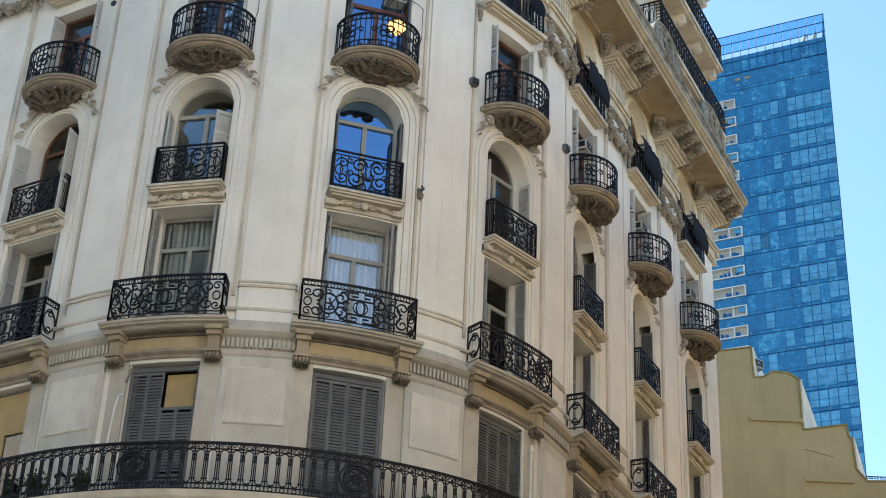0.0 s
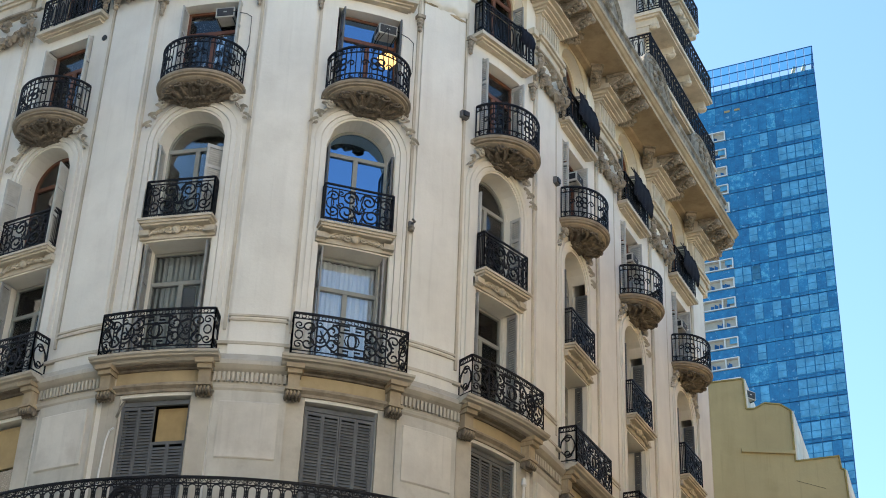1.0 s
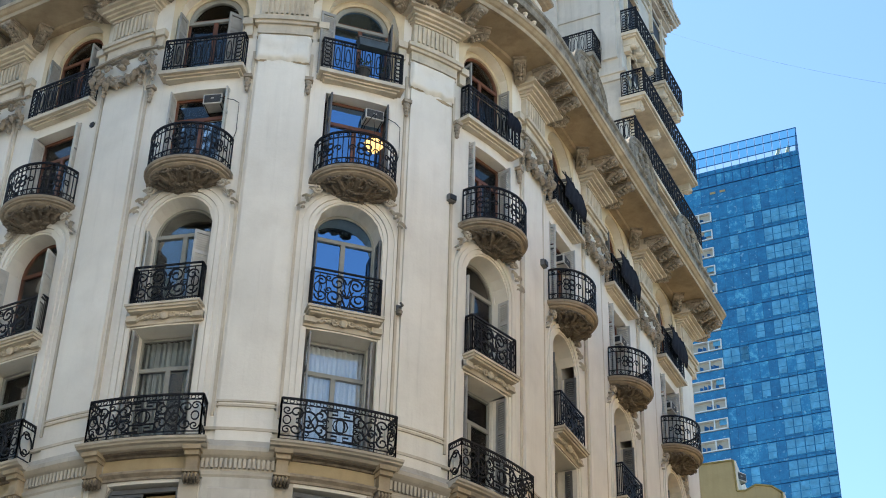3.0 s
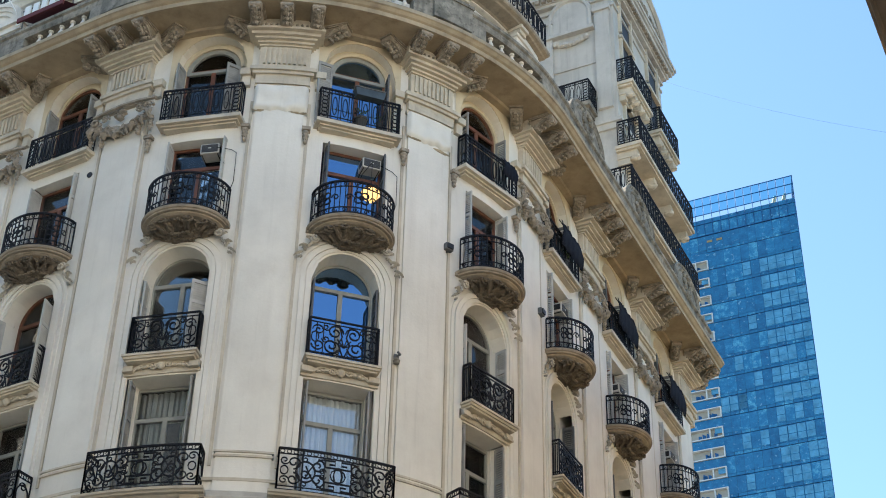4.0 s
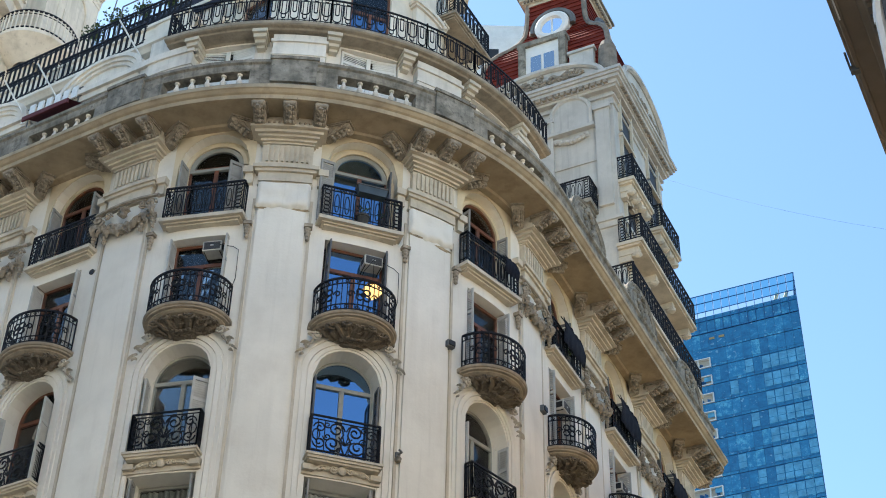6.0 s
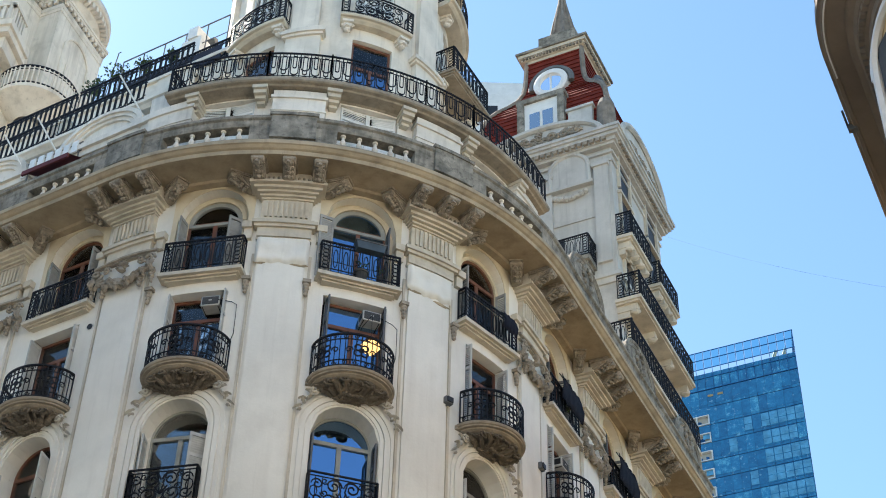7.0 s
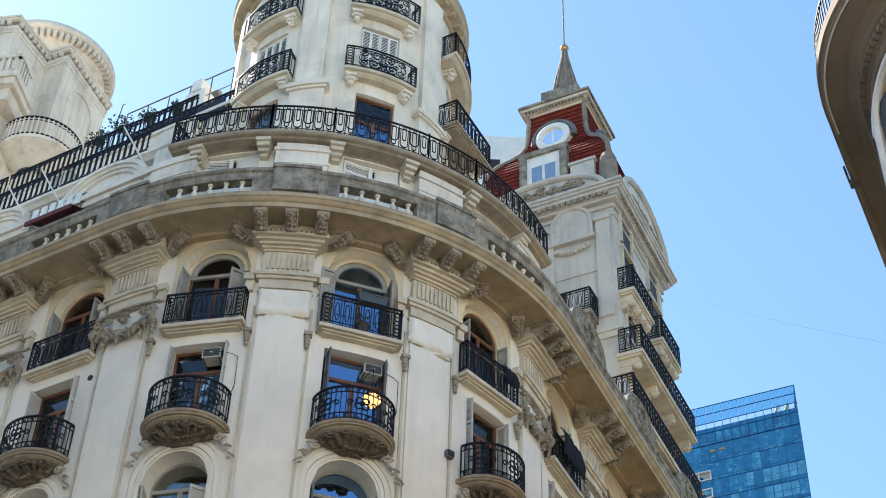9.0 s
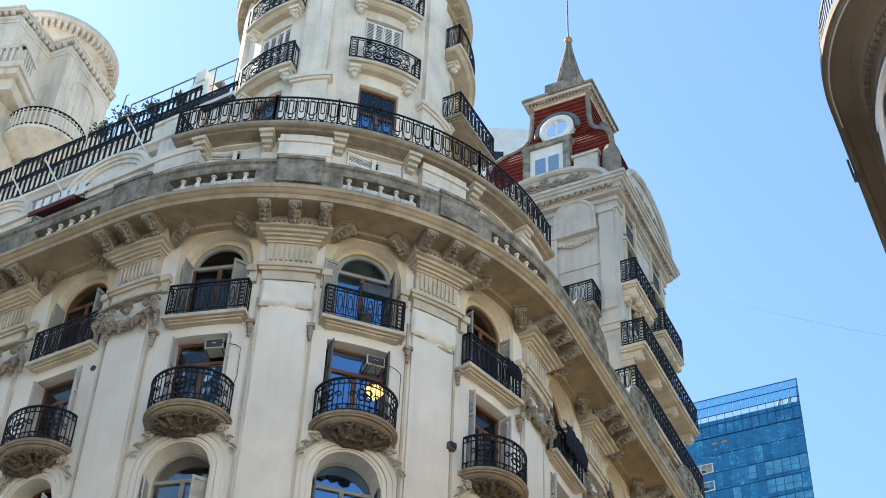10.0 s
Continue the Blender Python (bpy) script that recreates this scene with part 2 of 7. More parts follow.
def box(bm, x0, x1, y0, y1, z0, z1, m=None):
    vs = [Vector((x, y, z)) for z in (z0, z1) for y in (y0, y1) for x in (x0, x1)]
    if m is not None:
        vs = [m @ v for v in vs]
    v = [bm.verts.new(p) for p in vs]
    for f in ((0, 2, 3, 1), (4, 5, 7, 6), (0, 1, 5, 4), (2, 6, 7, 3), (0, 4, 6, 2), (1, 3, 7, 5)):
        bm.faces.new([v[i] for i in f])


def tube(bm, pts, r=0.014, n=4, closed=False):
    """A bar along points."""
    pts = [Vector(p) for p in pts]
    rings = []
    k = len(pts)
    for i, p in enumerate(pts):
        a = pts[(i - 1) % k] if closed or i else p
        c = pts[(i + 1) % k] if closed or i < k - 1 else p
        d = (c - a).normalized() if (c - a).length > 1e-9 else Vector((0, 0, 1))
        side = d.cross(Vector((0, 0, 1)))
        side = side.normalized() if side.length > 0.05 else Vector((1, 0, 0))
        up = side.cross(d)
        rings.append([bm.verts.new(p + (side * math.cos(t) + up * math.sin(t)) * r) for t in (2 * math.pi * (j + 0.5) / n for j in range(n))])
    for i in range(k if closed else k - 1):
        a, c = rings[i], rings[(i + 1) % k]
        for j in range(n):
            bm.faces.new((a[j], a[(j + 1) % n], c[(j + 1) % n], c[j]))
    if not closed:
        bm.faces.new(rings[0][::-1])
        bm.faces.new(rings[-1])


def lathe(bm, profile, n=24, a0=0.0, a1=2 * math.pi, m=None):
    """Turns (radius, z) pairs round the z axis."""
    full = abs(a1 - a0 - 2 * math.pi) < 1e-6
    cols = n if full else n + 1
    grid = []
    for r, z in profile:
        row = []
        for j in range(cols):
            a = a0 + (a1 - a0) * j / n
            p = Vector((max(r, 1e-4) * math.cos(a), max(r, 1e-4) * math.sin(a), z))
            row.append(bm.verts.new(m @ p if m is not None else p))
        grid.append(row)
    for i in range(len(grid) - 1):
        for j in range(n):
            bm.faces.new((grid[i][j], grid[i][(j + 1) % cols], grid[i + 1][(j + 1) % cols], grid[i + 1][j]))


def lump(bm, c, size, seed, m=None, rough=0.25):
    """A carved lump: a small ball pushed about by noise."""
    r = bmesh.ops.create_icosphere(bm, subdivisions=2, radius=1.0)
    for v in r["verts"]:
        k = 1 + rough * noise.noise(v.co * 1.7 + Vector((seed * 3.1, seed * 1.7, 0)))
        p = Vector((v.co.x * size[0] * k + c[0], v.co.y * size[1] * k + c[1], v.co.z * size[2] * k + c[2]))
        v.co = m @ p if m is not None else p


def volute(bm, c, r, m=None, depth=0.1, turns=1.6, flip=1, thick=0.03):
    """A carved spiral lying in the x-z plane."""
    pts = []
    for i in range(22):
        f = i / 21
        a = flip * f * turns * 2 * math.pi
        q = Vector((c[0] + r * (1 - 0.8 * f) * math.cos(a), c[1] - depth * f * 0.5, c[2] + r * (1 - 0.8 * f) * math.sin(a)))
        pts.append(m @ q if m is not None else q)
    tube(bm, pts, thick, 5)


# ---- the plan of the corner house: a straight front, a rounded corner, a second straight front ----
CORNER = Vector((-4.6405, 38.9304))
RADIUS, ANG_L, ANG_R = 7.778, radians(-120.68), radians(-26.44)
ARC = RADIUS * (ANG_R - ANG_L)


def angle_at(s):
    return ANG_L + min(max(s, 0), ARC) / RADIUS


def lift(z):
    """The cornice zone stands a little higher than the even storeys below it."""
    return float(np.interp(z, (28.3, 28.9, 32.1, 33.2), (0.0, 0.10, 0.10, 0.05)))


def P(s, o, z):
    """The point at s metres along the front, o metres out from the wall, z up."""
    a = angle_at(s)
    rest = s - min(max(s, 0), ARC)
    ca, sa = math.cos(a), math.sin(a)
    return Vector((CORNER.x + (RADIUS + o) * ca - rest * sa, CORNER.y + (RADIUS + o) * sa + rest * ca, z + lift(z)))


def at(s, z=0.0, o=0.0):
    """A frame on the front: x along it to the right, -y out of it."""
    a = angle_at(s)
    m = Matrix.Rotation(a + math.pi / 2, 4, "Z")
    m.translation = P(s, o, z)
    return m


def steps(s0, s1, most=0.35):
    """Cuts along the front, fine on the curve and coarse on the straight."""
    cuts = [s0, s1] + [c for c in (0.0, ARC) if s0 < c < s1]
    cuts.sort()
    out = [cuts[0]]
    for a, b in zip(cuts, cuts[1:]):
        curved = a >= -1e-6 and b <= ARC + 1e-6
        n = max(1, math.ceil((b - a) / (most if curved else 6.0)))
        out += [a + (b - a) * i / n for i in range(1, n + 1)]
    return out


def sweep(bm, profile, s0, s1, most=0.35):
    """A moulding: a closed (out, z) profile drawn along the front, capped at both ends."""
    rows = [[bm.verts.new(P(s, o, z)) for o, z in profile] for s in steps(s0, s1, most)]
    n = len(profile)
    for a, b in zip(rows, rows[1:]):
        for j in range(n):
            bm.faces.new((a[j], b[j], b[(j + 1) % n], a[(j + 1) % n]))
    bm.faces.new(rows[0])
    bm.faces.new(rows[-1][::-1])


def band(bm, s0, s1, o0, o1, z0, z1):
    sweep(bm, [(o0, z0), (o1, z0), (o1, z1), (o0, z1)], s0, s1)


def pierced(bm, s0, s1, z0, z1, openings, o_out=0.0, o_in=-0.4):
    """A wall with openings (middle, width, bottom, spring, rise); rise 0 is a straight head."""
    cuts = set(round(c, 4) for c in steps(s0, s1))
    for c, w, zb, zs, rise in openings:
        n = 14 if rise else 4
        cuts = {k for k in cuts if not (c - w / 2 - 0.02 < k < c + w / 2 + 0.02)}
        cuts |= {round(c - w / 2 + w * i / n, 4) for i in range(n + 1)}
    cuts = sorted(cuts)
    levels = sorted({z for op in openings for z in (op[2], op[3])})

    def head(op, s):
        c, w, zb, zs, rise = op
        x = min(1.0, abs(s - c) / (w / 2))
        return zs + rise * math.sqrt(max(0, 1 - x * x))

    def quad(a, b, c, d):
        bm.faces.new([bm.verts.new(p) for p in (a, b, c, d)])

    for sa, sb in zip(cuts, cuts[1:]):
        mid = (sa + sb) / 2
        ops = sorted((op for op in openings if abs(mid - op[0]) < op[1] / 2), key=lambda op: op[2])
        za = zb_ = z0
        for op in ops + [None]:
            ta, tb = (op[2], op[2]) if op else (z1, z1)
            lines = [(za, zb_)] + [(z, z) for z in levels if max(za, zb_) + 0.01 < z < min(ta, tb) - 0.01] + [(ta, tb)]
            for (pa, pb), (qa, qb) in zip(lines, lines[1:]):
                quad(P(sa, o_out, pa), P(sb, o_out, pb), P(sb, o_out, qb), P(sa, o_out, qa))
                quad(P(sb, o_in, pb), P(sa, o_in, pa), P(sa, o_in, qa), P(sb, o_in, qb))
            if op:
                ha, hb = head(op, sa), head(op, sb)
                quad(P(sa, o_in, op[2]), P(sa, o_out, op[2]), P(sb, o_out, op[2]), P(sb, o_in, op[2]))
                quad(P(sa, o_out, ha), P(sa, o_in, ha), P(sb, o_in, hb), P(sb, o_out, hb))
                za, zb_ = ha, hb
    for op in openings:
        c, w, zb, zs, rise = op
        for s, k in ((c - w / 2, 1), (c + w / 2, -1)):
            q = [P(s, o_out, zb), P(s, o_in, zb), P(s, o_in, zs), P(s, o_out, zs)]
            quad(*(q if k > 0 else q[::-1]))


# ---- the ground, and unseen walls that close the place and shape its light ----
bm = bmesh.new()
bmesh.ops.create_circle(bm, cap_ends=True, radius=2500, segments=64)
ground = tagged(finish("ground", bm, ASPHALT), "dark grey asphalt street surface", "ground", kind="structure")
# Unseen wall added as a sunlit reflector for the shaded fronts.
bm = bmesh.new()
box(bm, -10, 48, -20, -9, 0, 36)
tagged(finish("wall_south", bm, SUNWALL), "plain cream wall across the street", "wall", kind="structure")

# Unseen wall added to cut sky light on the left front.
bm = bmesh.new()
box(bm, -36, -21, -20, 30, 0, 36)
tagged(finish("wall_west", bm, GRIMY_SHADED), "plain shaded stucco wall across the other street", "wall", kind="structure")

BAYS = [-1.98, 2.41, 6.54, 10.70, 15.18, 19.90, 24.75]
C_BAYS = [-1.94, 2.50, 6.57, 10.68, 15.12, 19.80, 24.65]
D_BAYS = [-1.86, 2.53, 6.55, 10.60, 15.10, 19.85, 24.70]
PIERS = [-4.30, 0.22, 4.53, 8.58, 12.95, 17.55, 22.33, 26.68]
LEFT_END, RIGHT_END = -16.0, 27.35
Z_LOW, Z_A, Z_B, Z_C, Z_D, Z_CORN = 12.55, 16.60, 20.32, 24.15, 27.30, 30.42

house = empty("corner_apartment_house")
tagged(house, "ornate cream stucco corner apartment house with iron balconies", "apartment building")

OPENINGS = []
for c, c3, c4 in zip(BAYS, C_BAYS, D_BAYS):
    OPENINGS += [(c, 1.62, Z_LOW, 15.90, 0.0), (c, 1.62, Z_A, 19.88, 0.0), (c, 1.66, Z_B, 22.68, 0.83), (c3, 1.60, Z_C, 26.84, 0.0), (c4, 1.98, Z_D, 29.32, 0.98)]
bm = bmesh.new()
pierced(bm, LEFT_END, RIGHT_END, 0.0, Z_CORN, OPENINGS)
for s, k in ((LEFT_END, 1), (RIGHT_END, -1)):
    vs = [bm.verts.new(P(s, o, z)) for o, z in ((0, 0), (-9, 0), (-9, Z_CORN), (0, Z_CORN))]
    bm.faces.new(vs[::k])
bmesh.ops.remove_doubles(bm, verts=bm.verts, dist=0.002)
wall = part("wall", bm, STUCCO, house, "cream stucco wall with soft grey runs")

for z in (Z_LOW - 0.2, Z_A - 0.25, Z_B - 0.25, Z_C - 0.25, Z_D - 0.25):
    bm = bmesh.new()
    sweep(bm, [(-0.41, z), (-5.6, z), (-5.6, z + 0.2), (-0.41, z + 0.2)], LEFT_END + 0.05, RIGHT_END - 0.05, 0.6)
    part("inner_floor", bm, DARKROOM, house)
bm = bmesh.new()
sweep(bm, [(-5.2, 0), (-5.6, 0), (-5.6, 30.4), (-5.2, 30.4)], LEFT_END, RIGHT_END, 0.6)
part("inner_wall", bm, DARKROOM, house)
bm = bmesh.new()
sweep(bm, [(-0.3, 30.44), (-5.6, 30.44), (-5.6, 30.6), (-0.3, 30.6)], LEFT_END, RIGHT_END, 0.6)
part("flat_roof", bm, GREYSTONE, house)

# deeper reveals behind the openings of the first two rows
for c in BAYS:
    bm = bmesh.new()
    band(bm, c - 0.95, c + 0.95, -0.66, -0.39, 19.88, 20.05)
    for side in (-1, 1):
        band(bm, *sorted((c + side * 0.81, c + side * 0.95)), -0.66, -0.39, Z_A, 19.88)
    part("reveal", bm, STUCCO, house)
    bm = bmesh.new()
    ring = []
    for i in range(21):
        t = math.pi * i / 20
        ring.append([bm.verts.new(P(c - q * math.cos(t), o, 22.68 + q * math.sin(t))) for q, o in ((0.83, -0.39), (0.97, -0.39), (0.97, -0.62), (0.83, -0.62))])
    for a, b in zip(ring, ring[1:]):
        for j in range(4):
            bm.faces.new((a[j], b[j], b[(j + 1) % 4], a[(j + 1) % 4]))
    for side in (-1, 1):
        band(bm, *sorted((c + side * 0.83, c + side * 0.97)), -0.62, -0.39, Z_B, 22.68)
    part("reveal", bm, STUCCO, house)

PIECES = {}


def piece(name, mat, size, m, rounded=False):
    """A small block or bead of the wall's carving; alike ones share a mesh."""
    key = (name, mat.name, size)
    if key not in PIECES:
        bm = bmesh.new()
        if rounded:
            bmesh.ops.create_icosphere(bm, subdivisions=1, radius=0.5)
        else:
            bmesh.ops.create_cube(bm, size=1.0)
        bmesh.ops.scale(bm, vec=size, verts=bm.verts)
        me = bpy.data.meshes.new(name)
        bm.to_mesh(me)
        bm.free()
        me.materials.append(mat)
        PIECES[key] = me
    return share(name, PIECES[key], house, m)


# main cornice
bm = bmesh.new()
sweep(bm, [(-0.2, 30.36), (0.22, 30.36), (0.26, 30.42), (1.12, 30.42), (1.14, 30.36), (1.24, 30.36), (1.24, 30.50), (1.30, 30.53), (1.36, 30.60), (1.40, 30.62), (1.40, 30.74), (0.9, 30.82), (-0.2, 30.84)], LEFT_END, RIGHT_END + 0.3)
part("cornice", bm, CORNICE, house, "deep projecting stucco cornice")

# string course under the long balconies
ends = [LEFT_END] + [x for c in BAYS for x in (c - 0.98, c + 0.98)] + [RIGHT_END]
for a, b in zip(ends[::2], ends[1::2]):
    bm = bmesh.new()
    sweep(bm, [(-0.1, 15.98), (0.06, 15.98), (0.10, 16.04), (0.10, 16.11), (0.06, 16.14), (0.06, 16.42), (0.16, 16.48), (0.24, 16.56), (0.24, 16.66), (0.14, 16.74), (0.09, 16.86), (0.04, 16.90), (-0.1, 16.90)], a, b)
    part("string_course", bm, GRIMY_SHADED, house)
for p_ in PIERS:
    for i in range(17):
        piece("dentil", GRIMY_SHADED, (0.06, 0.09, 0.22), at(p_ - 0.8 + 0.1 * i, 16.30, 0.095))
    bm = bmesh.new()
    band(bm, p_ - 1.0, p_ + 1.0, -0.05, 0.09, 17.12, 17.19)
    band(bm, p_ - 0.66, p_ + 0.66, -0.05, 0.11, 17.70, 17.75)
    band(bm, p_ - 0.66, p_ + 0.66, -0.05, 0.10, 17.81, 17.86)
    part("plinth_moulding", bm, STONE, house)

# piers: shafts, grooved borders, capitals, brackets under the cornice
for k, p_ in enumerate(PIERS):
    bm = bmesh.new()
    band(bm, p_ - 0.62, p_ + 0.62, -0.05, 0.07, 16.62, 28.36)
    part("pier_shaft", bm, STUCCO, house)
    for side in (-1, 1):
        bm = bmesh.new()
        a = p_ + side * 0.74
        band(bm, a - 0.035, a + 0.035, -0.05, 0.045, 17.5, 28.0)
        part("pier_fillet", bm, STONE, house)
    bm = bmesh.new()
    band(bm, p_ - 0.78, p_ + 0.78, -0.05, 0.09, 12.6, 15.98)
    part("low_pilaster", bm, PILASTER, house, "pale stucco pilaster")
    bm = bmesh.new()
    sweep(bm, [(0.05, 14.40), (0.10, 14.40), (0.125, 14.43), (0.125, 15.70), (0.10, 15.73), (0.05, 15.73)], p_ - 0.63, p_ + 0.63)
    part("panel_field", bm, FIELD, house)
    # capital
    for w, o0, z0, z1 in ((0.72, 0.12, 28.42, 28.49), (0.70, 0.17, 28.49, 28.74), (0.78, 0.24, 28.74, 28.82), (0.84, 0.30, 28.82, 28.92), (0.74, 0.2, 28.92, 29.02), (0.66, 0.16, 29.02, 29.68)):
        bm = bmesh.new()
        band(bm, p_ - w, p_ + w, -0.05, o0, z0, z1)
        part("capital_course", bm, STONE, house)
    for side in (-1, 1):
        for e, o0, z0, z1 in ((1.05, 0.12, 28.46, 28.74), (1.1, 0.2, 28.74, 28.92)):
            bm = bmesh.new()
            band(bm, *sorted((p_ + side * 0.84, p_ + side * e)), -0.05, o0, z0, z1)
            part("capital_return", bm, STONE, house)
    for i in range(9):
        piece("flute", STONE, (0.068, 0.075, 0.56), at(p_ - 0.52 + 0.13 * i, 29.36, 0.178))
    for w, o0, z0, z1 in ((0.68, 0.22, 29.68, 29.73), (0.72, 0.30, 29.73, 29.80), (0.78, 0.40, 29.80, 29.87), (0.86, 0.5, 29.87, 29.96), (0.96, 0.62, 29.96, 30.04), (0.93, 0.55, 30.04, 30.16), (0.89, 0.45, 30.16, 30.42)):
        bm = bmesh.new()
        band(bm, p_ - w, p_ + w, -0.05, o0, z0, z1)
        part("abacus_course", bm, STONE, house)
    for i in range(15):
        piece("egg", ORNAMENT, (0.085, 0.10, 0.11), at(p_ - 0.88 + 0.126 * i, 30.10, 0.59), True)

# one scrolled bracket, repeated under the cornice
bm = bmesh.new()
prof = [(0.0, 0.0), (0.52, 0.0), (0.60, -0.05), (0.60, -0.14), (0.52, -0.20), (0.40, -0.22), (0.28, -0.30), (0.14, -0.42), (0.0, -0.46)]
rows = [[bm.verts.new((x, -y, z)) for y, z in prof] for x in (-0.12, -0.09, 0.09, 0.12)]
for a, b in zip(rows, rows[1:]):
    for j in range(len(prof)):
        bm.faces.new((a[j], b[j], b[(j + 1) % len(prof)], a[(j + 1) % len(prof)]))
bm.faces.new(rows[0])
bm.faces.new(rows[-1][::-1])
box(bm, -0.165, 0.165, -0.64, 0.02, -0.05, 0.0)
bmesh.ops.scale(bm, vec=(1.2, 1.15, 1.12), verts=bm.verts)
box(bm, -0.21, 0.21, -0.615, 0.02, -0.06, -0.006)
box(bm, -0.185, 0.185, -0.60, 0.02, -0.10, -0.06)
for i, (y, z, r) in enumerate(((-0.60, -0.28, 0.10), (-0.50, -0.36, 0.08), (-0.38, -0.42, 0.07), (-0.25, -0.50, 0.07))):
    lump(bm, (0, y, z), (r * 0.9, r, r * 0.9), i * 5 + 40, rough=0.7)
    for x in (-0.09, 0.09):
        lump(bm, (x, y + 0.03, z + 0.03), (r * 0.45, r * 0.7, r * 0.7), i * 3 + x, rough=0.5)
for x in (-0.15, 0.15):
    volute(bm, (x, -0.60, -0.20), 0.12, pose(0, 0, 0) @ Matrix.Translation((x, -0.60, -0.20)) @ Matrix.Rotation(math.pi / 2, 4, "Z") @ Matrix.Translation((-x, 0.60, 0.20)), depth=0.0, thick=0.028)
    tube(bm, [(x, -0.60, -0.10), (x, -0.36, -0.16), (x, -0.20, -0.36), (x, -0.06, -0.46)], 0.024, 5)
lathe(bm, [(0.0, -0.17), (0.085, -0.17), (0.07, 0.0), (0.085, 0.17), (0.0, 0.17)], 10, m=Matrix.Translation((0, -0.64, -0.17)) @ Matrix.Rotation(math.pi / 2, 4, "Y"))
bmesh.ops.recalc_face_normals(bm, faces=bm.faces)
bmesh.ops.scale(bm, vec=(1.0, 1.0, 0.84), verts=bm.verts)
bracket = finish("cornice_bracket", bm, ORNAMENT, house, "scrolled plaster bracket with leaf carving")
bracket_mesh = bracket.data
bracket.matrix_basis = at(PIERS[0], 30.42, 0.5)
for p_ in PIERS:
    for d in (-0.73, 0.0, 0.73):
        if p_ == PIERS[0] and d == 0.0:
            continue
        share("cornice_bracket", bracket_mesh, house, at(p_ + d, 30.42, 0.5))
    for side in (-1, 1):
        share("cornice_bracket", bracket_mesh, house, at(p_ + side * 0.95, 30.42, 0.12) @ pose(0, 0, 0, 0, 0, side * 62))

# borders of the tall window bays and the arches over the second windows
for c in BAYS:
    for side in (-1, 1):
        bm = bmesh.new()
        for a, wd, o0 in ((0.93, 0.05, 0.03), (1.06, 0.06, 0.05), (1.21, 0.035, 0.03)):
            x = c + side * a
            band(bm, x - wd, x + wd, -0.05, o0, 16.64, 22.7)
        part("bay_border", bm, STUCCO, house)
    bm = bmesh.new()
    for r, wd, o0 in ((0.93, 0.05, 0.03), (1.06, 0.06, 0.05), (1.21, 0.035, 0.03)):
        ring = []
        for i in range(21):
            t = math.pi * i / 20
            ring.append([bm.verts.new(P(c - q * math.cos(t), o, 22.7 + q * math.sin(t) * 0.98)) for q, o in ((r - wd, -0.05), (r - wd, o0), (r + wd, o0), (r + wd, -0.05))])
        for a, b in zip(ring, ring[1:]):
            for j in range(3):
                bm.faces.new((a[j], b[j], b[j + 1], a[j + 1]))
    part("archivolt", bm, STUCCO, house)


# ---- ironwork ----
def spiral(c, r, turns=1.5, start=0.0, flip=1, inner=0.2, n=16):
    return [(c[0] + r * (1 - (1 - inner) * i / n) * math.cos(start + flip * turns * 2 * math.pi * i / n),
             c[1] + r * (1 - (1 - inner) * i / n) * math.sin(start + flip * turns * 2 * math.pi * i / n)) for i in range(n + 1)]


def ring2(c, r, n=12, squash=1.0):
    return [(c[0] + r * math.cos(2 * math.pi * i / n), c[1] + r * squash * math.sin(2 * math.pi * i / n)) for i in range(n + 1)]


def straight(a, b, most=0.25):
    n = max(1, math.ceil(math.hypot(b[0] - a[0], b[1] - a[1]) / most))
    return [(a[0] + (b[0] - a[0]) * i / n, a[1] + (b[1] - a[1]) * i / n) for i in range(n + 1)]


def frieze(L, h, lo, hi, pitch):
    """A running row of small loops between two rails."""
    out, n = [], max(2, round(L / pitch))
    for i in range(n):
        u = (i + 0.5) * L / n
        out.append((ring2((u, (lo + hi) / 2), (hi - lo) / 2 * 0.95, 8, 1.0), 0.010))
    return out


